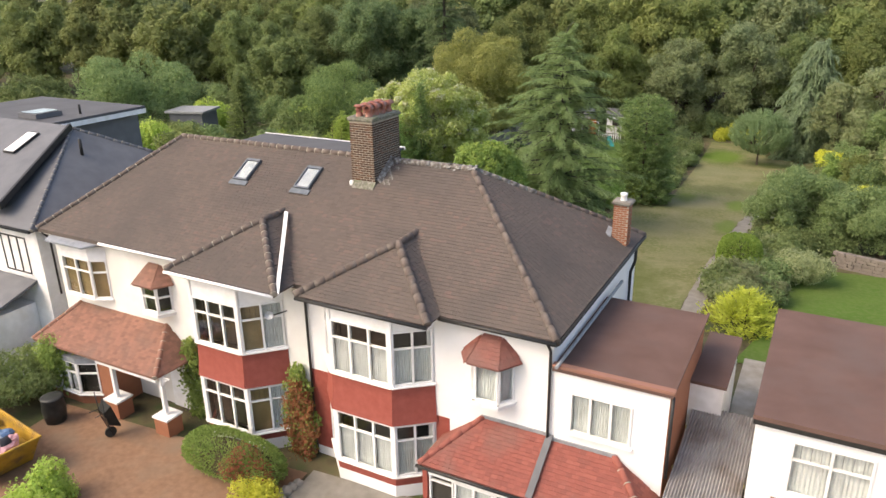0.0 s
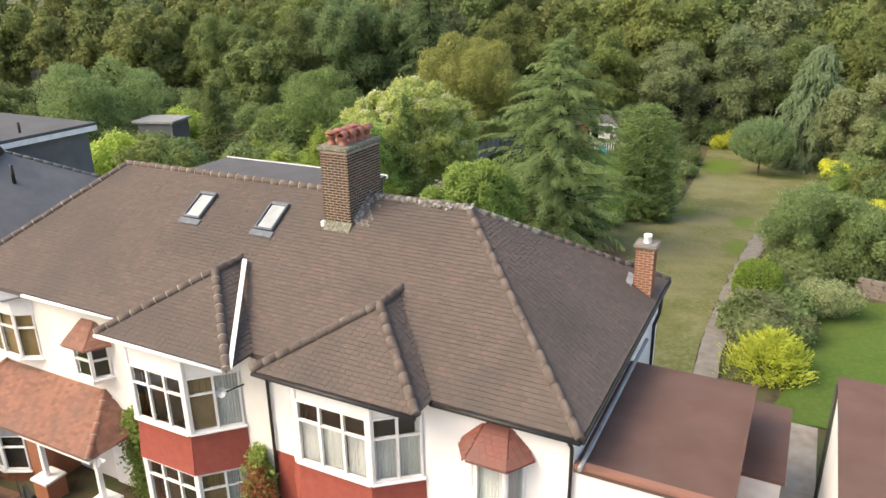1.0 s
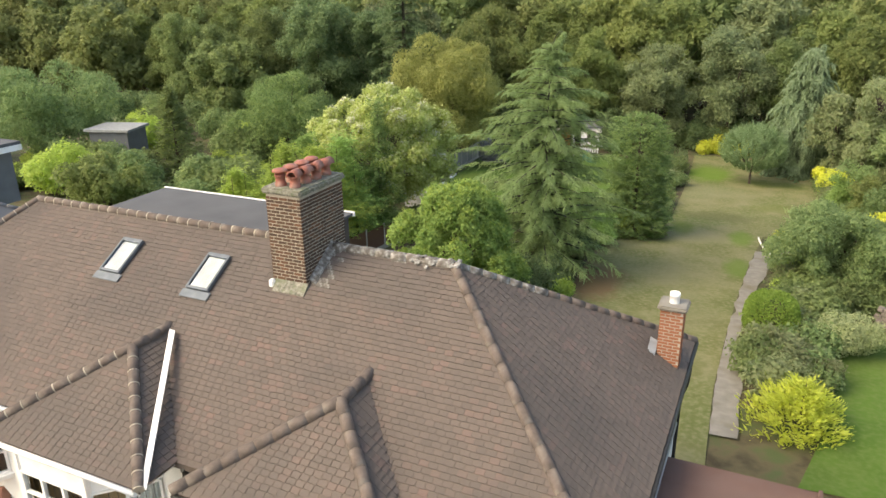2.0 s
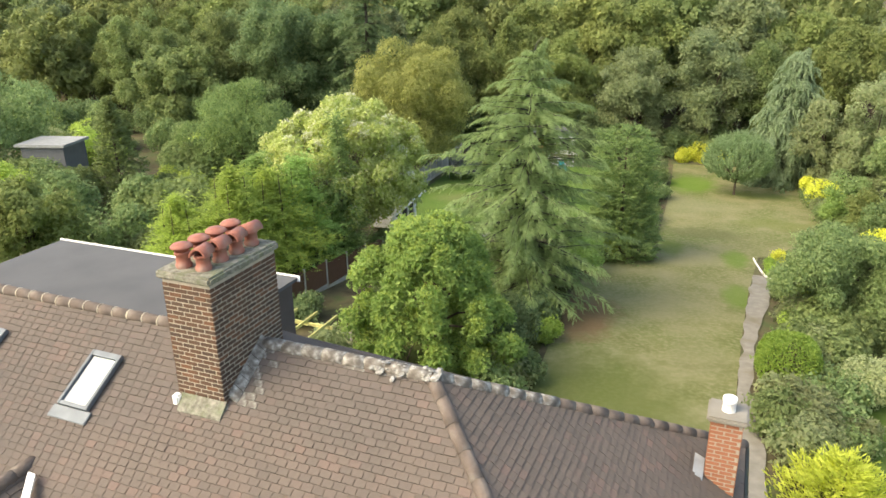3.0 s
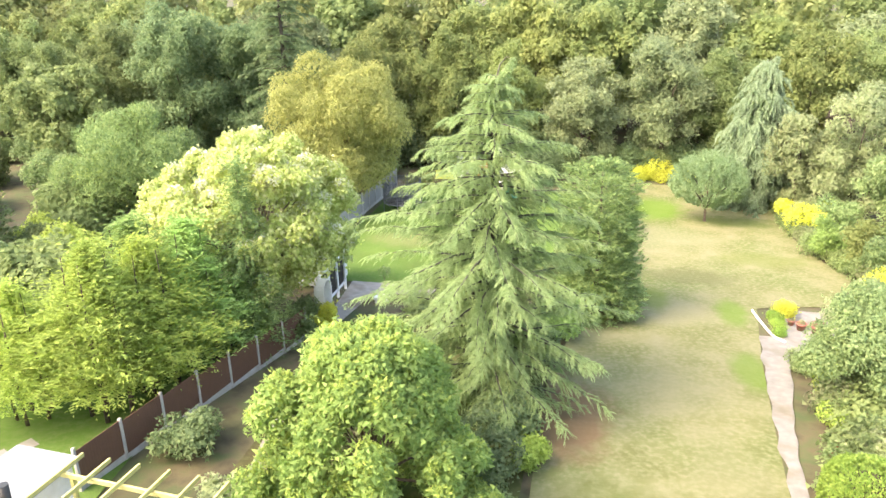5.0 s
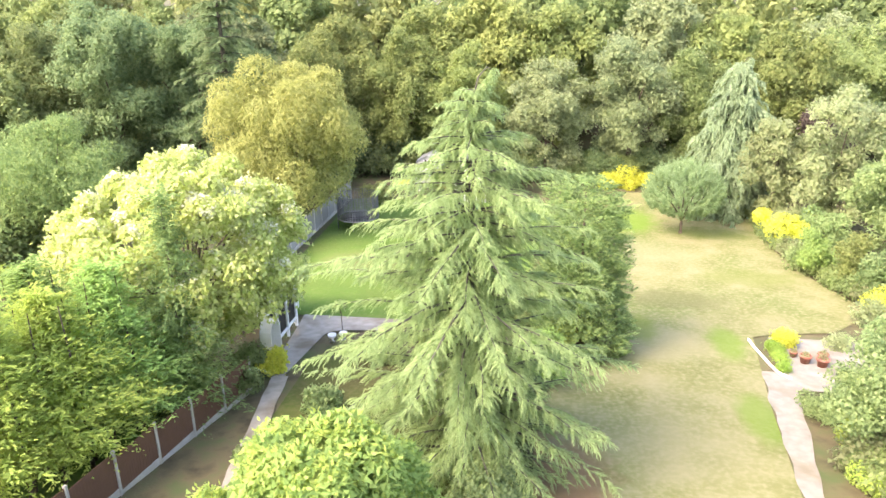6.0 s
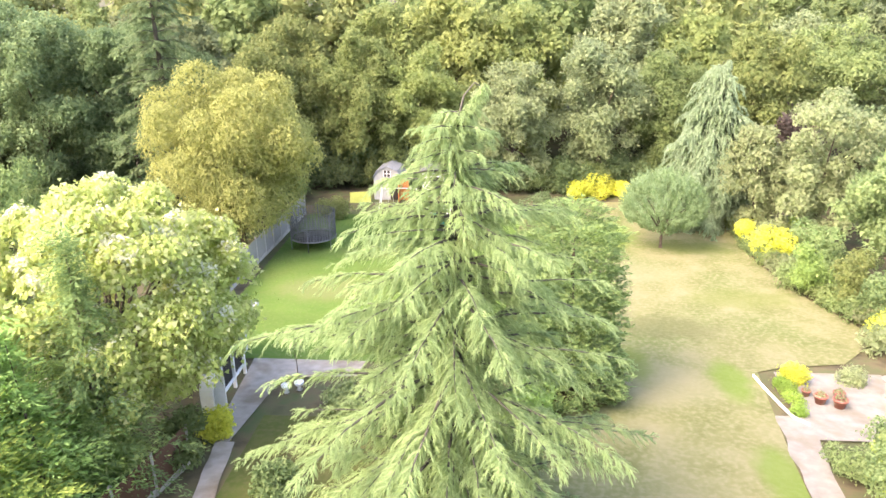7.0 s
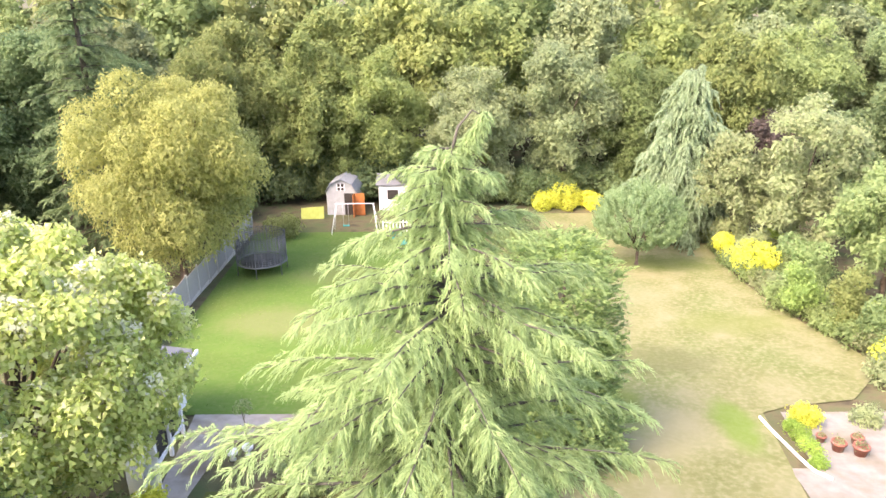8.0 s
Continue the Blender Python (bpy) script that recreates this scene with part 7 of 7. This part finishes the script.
for x, y, r, h, mt, sd in [(-10.0, 36.0, 1.1, 1.5, LEAF_PEAR, 131), (-10.7, 38.7, 1.5, 2.4, LEAF_DARK, 132), (-10.5, 41.2, 1.3, 2.0, LEAF_DARK, 133), (-9.5, 39.9, 0.6, 1.1, LEAF_GOLD, 134), (-10.4, 34.0, 1.2, 1.6, LEAF_PEAR, 135), (-10.6, 47.8, 1.6, 2.0, LEAF_DARK, 136), (-9.6, 51.0, 1.5, 2.2, LEAF_CONIFER, 137), (-10.4, 57.6, 1.4, 2.0, LEAF_OAK, 138), (-9.0, 60.5, 1.5, 2.0, LEAF_OAK, 139), (-8.4, 65, 1.6, 2.4, LEAF_OAK, 140), (-8.0, 70, 1.6, 2.4, LEAF_PEAR, 141), (-7.6, 75.5, 1.8, 2.6, LEAF_OAK, 142), (-7.4, 81, 1.9, 2.8, LEAF_DARK, 143)]:
    shrub(x, y, r, h, mt, sd, "dense border shrub between the two gardens", n=2200, leaf=0.13, lobes=9, lobe=0.45, spread=0.16, group="border shrubs")
for x, y, r, h, mt, sd in [(-20.9, 48.6, 1.0, 2.0, LEAF_OAK, 151), (-20.4, 50.4, 0.6, 1.2, LEAF_FLOWER, 152), (-18.2, 43.6, 0.7, 0.9, LEAF_PEAR, 153), (-20.6, 38.6, 1.2, 1.3, LEAF_DARK, 154), (-17.3, 35.3, 1.0, 1.7, LEAF_SILVER, 155), (-15.6, 39.2, 1.1, 2.0, LEAF_SILVER, 156), (-17.2, 47.0, 0.9, 1.3, LEAF_PEAR, 157), (-16.0, 52.4, 1.0, 1.0, LEAF_PEAR, 158), (-27.2, 62.2, 1.6, 2.2, LEAF_PEAR, 159), (-28.4, 73.5, 2.2, 4.0, LEAF_OAK, 160), (-27.4, 58.2, 1.6, 2.4, LEAF_OAK, 161), (-23.6, 82.6, 1.7, 1.5, LEAF_AUTUMN, 162), (-28.4, 80.5, 2.2, 4.2, LEAF_DARK, 163)]:
    shrub(x, y, r, h, mt, sd, "garden shrub beside the fence", n=2200, leaf=0.13, lobes=9, lobe=0.45, spread=0.16, group="fence shrubs")
small_tree = thing("sapling", Matrix(), "thin bare-stemmed young tree in the terrace", "tree")
wood(small_tree, np.random.default_rng(3), 0.03, 0.9, [(0.2, 0.1, 1.5), (-0.2, 0.1, 1.4), (0.0, -0.2, 1.6)])
crown(small_tree, np.random.default_rng(4), [(0, 0, 1.35, 0.3, 0.3)], 160, 0.08, LEAF_RUST, per=4, spread=0.1, inner=0)
put(small_tree, -18.8, 55.2)

# fences
def board_fence(name, a, b, height, mat, post_mat, label, pitch=1.85, boards=True):
    a, b = Vector(a), Vector(b)
    d = b - a
    t = thing(name, Matrix(), label, "fence")
    n = max(1, int(round(d.length / pitch)))
    u = d.normalized()
    rnd = random.Random(5)
    for i in range(n + 1):
        p = a + d * i / n
        z = ground_z(p.x, p.y)
        part("post", beam((p.x, p.y, z - 0.2), (p.x, p.y, z + height + 0.06), 0.1, 0.1, bevel=0.01), post_mat, t)
        if i == n:
            break
        q = a + d * (i + 1) / n
        zq = min(z, ground_z(q.x, q.y))
        part("gravel_board", beam((p.x + u.x * 0.05, p.y + u.y * 0.05, zq + 0.12), (q.x - u.x * 0.05, q.y - u.y * 0.05, zq + 0.12), 0.04, 0.26), post_mat, t)
        m = 15 if boards else 1
        for k in range(m):
            f0, f1 = 0.05 + (d.length / n - 0.1) * k / m, 0.05 + (d.length / n - 0.1) * (k + 1) / m
            s, e = p + u * f0, p + u * (f1 - 0.004)
            zz = zq + 0.25 + (height - 0.25) / 2
            part("board" if boards else "fence_panel", beam((s.x, s.y, zz), (e.x, e.y, zz + (0 if boards else rnd.uniform(-0.02, 0.02))), 0.022, height - 0.27), mat, t)
    return t


board_fence("fence", (-22.7, 36.0, 0), (-20.6, 48.6, 0), 1.5, FENCE, PALEPOST, "brown close-boarded fence with pale concrete posts")
board_fence("fence", (-25.4, 58.0, 0), (-26.3, 84.0, 0), 1.7, GREYFENCE, PALEPOST, "weathered grey panel fence with concrete posts", boards=False)

# stepping stones in the lawn beyond the fence
for k in range(6):
    s = tagged(part("stepping_stone", box(-0.3, -0.2, -0.03, 0.3, 0.2, 0.045, 0.01), STONE), "pale rectangular stepping stone set in the lawn", "stepping stone", "stepping stones")
    x, y = -26.2 - k * 0.42, 37.9 - k * 0.75
    s.matrix_world = pose(x, y, ground_z(x, y), 0, 0, -25)

# garden wall at the lawn beyond the border
wall_t = thing("garden_wall", Matrix(), "low grey rubble stone garden wall", "wall")
rnd = random.Random(8)
a, b = Vector((4.7, 42.4, 0)), Vector((10.5, 39.9, 0))
d = (b - a).normalized()
for r in range(5):
    s = -rnd.uniform(0, 0.3)
    while s < (b - a).length:
        w = rnd.uniform(0.25, 0.55)
        p = a + d * (s + w / 2)
        o = part("stone", box(-w / 2 + 0.008, -0.16 + rnd.uniform(-0.02, 0.02), 0, w / 2 - 0.008, 0.16, 0.175, 0.02), WALLSTONE, wall_t)
        o.matrix_basis = Matrix.Translation((p.x, p.y, ground_z(p.x, p.y) - 0.05 + r * 0.185)) @ pose(0, 0, 0, 0, 0, math.degrees(math.atan2(d.y, d.x)))
        s += w

# terrace pots, kerb and white figure-like bird bath
pot_t = thing("plant_pot", Matrix(), "terracotta plant pot on the terrace", "plant pot", "terrace pots")
part("pot", lathe([(0.0, 0), (0.2, 0), (0.27, 0.32), (0.31, 0.33), (0.31, 0.42), (0.27, 0.42), (0.25, 0.34), (0.0, 0.34)], 18), TERRACOTTA, pot_t)
crown(pot_t, np.random.default_rng(6), [(0, 0, 0.42, 0.2, 0.12)], 120, 0.09, LEAF_RUST, per=4, spread=0.08, inner=0, name="plant")["kind"] = "stuff"
put(pot_t, 1.9, 54.3, 0, 0.85, 0.05)
again(pot_t, 2.5, 54.0, 1.0, 0.9, 0.05)
again(pot_t, 2.75, 54.7, 2.0, 0.75, 0.05)
again(pot_t, 1.6, 54.9, 2.6, 0.6, 0.05)
kerb = thing("kerb", Matrix(), "white painted kerb stones round the terrace bed", "kerb")
ks = [(0.15, 56.6), (0.2, 55.7), (0.28, 54.8), (0.36, 53.9), (0.5, 53.0), (0.85, 52.5)]
for p, q in zip(ks, ks[1:]):
    part("kerb_stone", beam((p[0], p[1], ground_z(*p) + 0.07), (q[0], q[1], ground_z(*q) + 0.07), 0.07, 0.12, bevel=0.015), WHITE, kerb)
bath = thing("bird_bath", Matrix(), "pale stone bird bath on a pedestal", "bird bath")
part("pedestal", lathe([(0.0, 0), (0.2, 0), (0.2, 0.06), (0.1, 0.12), (0.08, 0.6), (0.14, 0.68)], 14), STONE, bath)
part("bowl", lathe([(0.1, 0.66), (0.3, 0.76), (0.32, 0.82), (0.28, 0.82), (0.0, 0.74)], 16), STONE, bath)
put(bath, 4.7, 55.0)

# white summer house with trellis arch
sh = thing("summer_house", pose(-21.0, 51.6, ground_z(-21, 53)), "white garden shelter with grey roof, open panels and arched trellis", "summer house")
part("wall", box(-3.4, 3.9, -0.1, -0.75, 5.9, 2.0), WHITE, sh)
part("roof", slab([(-3.8, 3.72, 2.62), (-0.2, 3.72, 2.12), (-0.2, 6.2, 2.12), (-3.8, 6.2, 2.62)], (0, 0, -0.1)), SLATE, sh)
part("fascia", slab([(-0.2, 3.72, 2.14), (-0.13, 3.72, 2.14), (-0.13, 6.2, 2.14), (-0.2, 6.2, 2.14)], (0, 0, -0.16)), WHITE, sh)
part("top_rail", box(-0.12, 0.0, 2.104, 0.02, 3.7, 2.2), WHITE, sh)
for y in (0.05, 1.25, 2.45, 3.6):
    part("post", box(-0.12, y - 0.06, 0, 0.0, y + 0.06, 2.1), WHITE, sh)
for y0, y1 in ((0.11, 1.19), (1.31, 2.39), (2.51, 3.54)):
    # opaque sheet, the shade inside the shelter put into its colour
    part("pane", box(-0.118, y0, 0.5, -0.1, y1, 2.0), ROOM_SHADE, sh)
    part("rail", box(-0.12, y0, 0.38, -0.03, y1, 0.498), WHITE, sh)
path = [(-0.6, 0.0), (-0.6, 0.75), (-0.6, 1.5)] + [(-0.1 - 0.5 * math.cos(math.pi * k / 10), 1.5 + 0.55 * math.sin(math.pi * k / 10)) for k in range(1, 10)] + [(0.4, 1.5), (0.4, 0.75), (0.4, 0.0)]
arch = bmesh.new()
rings = []
for y, z in path:
    ny, nz = (y + 0.1), max(0.0, z - 1.5)
    ln = math.hypot(ny, nz) or 1.0
    ty, tz = y + ny / ln * 0.06, z + nz / ln * 0.06
    rings.append([arch.verts.new(p) for p in ((-0.1, y, z), (0.4, y, z), (0.4, ty, tz), (-0.1, ty, tz))])
for a0, b0 in zip(rings, rings[1:]):
    for k in range(4):
        arch.faces.new((a0[k], a0[(k + 1) % 4], b0[(k + 1) % 4], b0[k]))
bmesh.ops.recalc_face_normals(arch, faces=arch.faces)
part("trellis_arch", arch, WHITE, sh, "white arched trellis")
for k in range(2):
    u_t = thing("urn", Matrix(), "small white stone urn by the path", "urn", "urns")
    part("bowl", lathe([(0.0, 0), (0.12, 0), (0.05, 0.1), (0.18, 0.25), (0.2, 0.36), (0.15, 0.36), (0.0, 0.28)], 12), WHITE, u_t)
    put(u_t, -18.9 + 0.45 * k, 53.9 + 0.3 * k)

# far end of the green lawn: trampoline, barn shed, swing, play house
tr = thing("trampoline", pose(-23.2, 74.9, ground_z(-23.2, 74.9)), "round trampoline with dark safety net", "trampoline")
part("mat", lathe([(0.0, 0.78), (1.3, 0.78), (1.3, 0.76), (0, 0.76)], 24), PLASTIC, tr)
bm = bmesh.new()
ringp = [(1.5 * math.cos(2 * math.pi * k / 24), 1.5 * math.sin(2 * math.pi * k / 24), 0.8) for k in range(25)]
tube(ringp, [0.06] * 25, 6, bm, cap=False)
part("frame", bm, SLATE, tr)
NET = material("grey net", [(0.10, 0.105, 0.11), (0.17, 0.175, 0.18)], 4, 0.9, bump=0)
net = bmesh.new()
for k in range(48):
    a0 = 2 * math.pi * k / 48
    tube([(1.5 * math.cos(a0), 1.5 * math.sin(a0), 0.82), (1.5 * math.cos(a0), 1.5 * math.sin(a0), 2.5)], [0.02, 0.02], 3, net)
for z in [0.95 + 0.13 * i for i in range(13)]:
    tube([(1.5 * math.cos(2 * math.pi * k / 24), 1.5 * math.sin(2 * math.pi * k / 24), z) for k in range(25)], [0.02] * 25, 3, net, cap=False)
part("safety_net", net, NET, tr)
for k in range(6):
    a0 = 2 * math.pi * (k + 0.5) / 6
    part("pole", tube([(1.55 * math.cos(a0), 1.55 * math.sin(a0), 0.0), (1.55 * math.cos(a0), 1.55 * math.sin(a0), 2.55)], [0.03, 0.03], 6), SLATE, tr)

shed = thing("barn_shed", pose(-20.4, 89.2, ground_z(-20.4, 89.2), 0, 0, -4), "pale grey barn-shaped garden shed with open orange door", "shed")
prof = [(-1.2, 0), (1.2, 0), (1.2, 1.9), (0.85, 2.55), (0.0, 2.95), (-0.85, 2.55), (-1.2, 1.9)]
part("wall", slab([(x, 0.0, z) for x, z in prof], (0, 2.4, 0)), SHEDPAINT, shed)
for (x0, z0), (x1, z1) in zip(prof[2:], prof[3:]):
    part("roof", slab([(x0 * 1.06, -0.15, z0 + 0.03), (x1 * 1.06, -0.15, z1 + 0.03), (x1 * 1.06, 2.55, z1 + 0.03), (x0 * 1.06, 2.55, z0 + 0.03)], (0, 0, 0.06)), LEAD, shed)
# dark plate on the solid wall, interior shade painted as its colour
part("doorway_shade", box(0.25, -0.03, 0.05, 1.05, -0.004, 1.85), ROOM_SHADE, shed)
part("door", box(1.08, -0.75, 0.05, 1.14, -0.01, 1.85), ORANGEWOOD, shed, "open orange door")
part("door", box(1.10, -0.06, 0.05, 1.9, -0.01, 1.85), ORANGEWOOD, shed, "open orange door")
# window as a dark plate, coloured like the shade inside the shed
part("window", box(-0.28, -0.03, 2.1, 0.28, -0.004, 2.6), ROOM_SHADE, shed)
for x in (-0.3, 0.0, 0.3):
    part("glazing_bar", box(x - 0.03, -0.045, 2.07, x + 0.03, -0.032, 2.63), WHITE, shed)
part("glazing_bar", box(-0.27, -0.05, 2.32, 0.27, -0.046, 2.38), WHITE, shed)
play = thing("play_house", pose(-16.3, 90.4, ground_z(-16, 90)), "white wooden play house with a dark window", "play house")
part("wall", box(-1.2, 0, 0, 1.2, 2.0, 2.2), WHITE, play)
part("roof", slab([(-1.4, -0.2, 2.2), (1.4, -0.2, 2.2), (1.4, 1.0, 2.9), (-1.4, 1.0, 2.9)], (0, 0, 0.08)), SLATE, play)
# no opening here: a plate with the inside shade as its colour
part("window", box(-0.5, -0.03, 1.0, 0.4, -0.004, 1.8), ROOM_SHADE, play)
swing = thing("swing_frame", pose(-18.6, 84.0, ground_z(-18.6, 84)), "white metal garden swing frame with a seat", "swing")
for s in (-1, 1):
    for y in (-0.8, 0.8):
        part("leg", tube([(s * 1.7, y, 0), (s * 1.35, 0, 2.2)], [0.028, 0.028], 8), WHITE, swing)
part("top_bar", tube([(-1.45, 0, 2.2), (1.45, 0, 2.2)], [0.028, 0.028], 8), WHITE, swing)
for x in (-0.9, -0.5):
    part("chain", tube([(x, 0, 2.2), (x, 0.02, 0.55)], [0.012, 0.012], 5), METAL, swing)
part("seat", box(-0.95, -0.12, 0.5, -0.45, 0.14, 0.55, 0.01), TEAL, swing)
gate = thing("play_pen", pose(-15.6, 83.6, ground_z(-15.6, 83.6)), "low white slatted play fence", "play pen")
for k in range(9):
    part("slat", box(-1.0 + k * 0.25, -0.02, 0.05, -0.9 + k * 0.25, 0.02, 1.0), WHITE, gate)
part("rail", box(-1.05, 0.022, 0.8, 1.15, 0.05, 0.88), WHITE, gate)
slide = thing("toy_slide", pose(-15.2, 81.2, ground_z(-15, 81), 0, 0, 30), "teal plastic toy slide", "toy")
part("chute", slab([(-0.25, -0.8, 0.08), (0.25, -0.8, 0.08), (0.25, 0.5, 0.85), (-0.25, 0.5, 0.85)], (0, 0, -0.06)), TEAL, slide)
part("ladder", box(-0.25, 0.5, 0, 0.25, 0.62, 0.9), TEAL, slide)
panel_t = thing("lime_board", pose(-22.6, 88.0, ground_z(-22.6, 88)), "leaning lime green board by the shed", "board")
part("board", slab([(-0.9, 0, 0), (0.9, 0.1, 0), (0.9, 0.3, 0.95), (-0.9, 0.2, 0.85)], (0, 0.05, 0)), LIME, panel_t)
# far flat-roofed garden room among the trees
room = thing("garden_room", pose(-51.0, 55.6, ground_z(-51, 55), 0, 0, 12), "garden room with a pale flat roof among the trees", "outbuilding")
part("wall", box(-2.6, 0, 0, 0.9, 3.0, 4.1), SLATE, room)
part("flat_roof", box(-2.9, -0.3, 4.1, 1.2, 3.2, 4.3), GREYPAINT, room)

# grass tufts over the near lawns
def tufts(name, y0, y1, left, right, n, colours, seed, label, dz=0.02):
    rng = np.random.default_rng(seed)
    y = rng.uniform(y0, y1, n)
    l, r = np.array([left(v) for v in y]), np.array([right(v) for v in y])
    x = l + (r - l) * rng.random(n)
    keep = np.array([noise.noise((a * 0.45, b * 0.3, seed)) + 0.6 * noise.noise((a * 1.7, b * 1.3, seed)) for a, b in zip(x, y)]) + rng.normal(size=n) * 0.5 > 0.1
    x, y = x[keep], y[keep]
    z = np.array([ground_z(0, v) for v in y]) + dz
    m = len(x)
    P = np.stack([x, y, z], 1)
    D = np.array([0, 0, 0.9]) + rng.normal(size=(m, 3)) * 0.7
    D[:, 2] = np.abs(D[:, 2])
    L = rng.uniform(0.05, 0.12, m)
    ob = leaf_mesh(name, P, D, rng.normal(size=(m, 3)), L, L * 0.35, foliage(name + " blades", *colours), None)
    return tagged(ob, label, "grass", kind="stuff")


tufts("grass", 57.5, 83, edge([57, 84], [-24.4, -26.0]), edge([57, 84], [-10.5, -9.0]), 7000, [(0.024, 0.048, 0.006), (0.034, 0.060, 0.008)], 302, "green tufts in the neighbouring lawn")

# loose planting that fills the borders
rngb = np.random.default_rng(55)
fill = [shrub(1.0, 35.8, 0.8, 0.9, LEAF_PEAR, 201, "loose grey-green border plant", n=1000, leaf=0.11, lobes=7, spread=0.14, group="border planting", name="border_plant"),
        shrub(1.2, 36.6, 0.8, 0.9, LEAF_RUST, 202, "loose olive border plant with rusty tips", n=1000, leaf=0.11, lobes=7, spread=0.14, group="border planting", name="border_plant"),
        shrub(1.9, 44.0, 0.8, 0.9, LEAF_OAK, 203, "leafy green border plant", n=1000, leaf=0.11, lobes=7, spread=0.14, group="border planting", name="border_plant"),
        shrub(9.4, 66.0, 0.9, 1.0, LEAF_GOLD, 204, "yellow-green border plant along the boundary", n=1000, leaf=0.11, lobes=7, spread=0.14, group="border planting", name="border_plant")]
for i in range(100):
    zone = i % 3
    if zone == 0:
        y = rngb.uniform(33.5, 50)
        x = lawn_r(y) + rngb.uniform(1.3, 3.4)
    elif zone == 1:
        y = rngb.uniform(59, 82)
        x = lawn_r(y) + rngb.uniform(0.5, 4.5)
    else:
        y = rngb.uniform(33, 84)
        x = lawn_l(y) - rngb.uniform(0.6, 1.6)
    again(fill[int(rngb.choice([0, 1, 2, 3], p=[0.35, 0.3, 0.27, 0.08]))], x, y, rngb.uniform(0, 6), rngb.uniform(0.6, 1.5))
for i in range(34):
    y = rngb.uniform(34, 47)
    again(fill[int(rngb.integers(0, 3))], lawn_r(y) + (rngb.uniform(2.2, 3.7) if y < 42.5 else rngb.uniform(2.4, 6.5)), y, rngb.uniform(0, 6), rngb.uniform(1.0, 1.7))
for x, y, k in [(-49.2, 52.6, 2), (-46.8, 52.2, 1), (-51.5, 51.6, 3), (-54.0, 52.0, 2), (-53.0, 54.0, 1)]:
    again(UNDER[k], x, y, k * 1.1, 0.95)
y = 59.5
while y < 81:
    again(fill[int(rngb.integers(0, 3))], lawn_r(y) + rngb.uniform(0.2, 0.7), y, rngb.uniform(0, 6), rngb.uniform(0.9, 1.4))
    y += 0.95
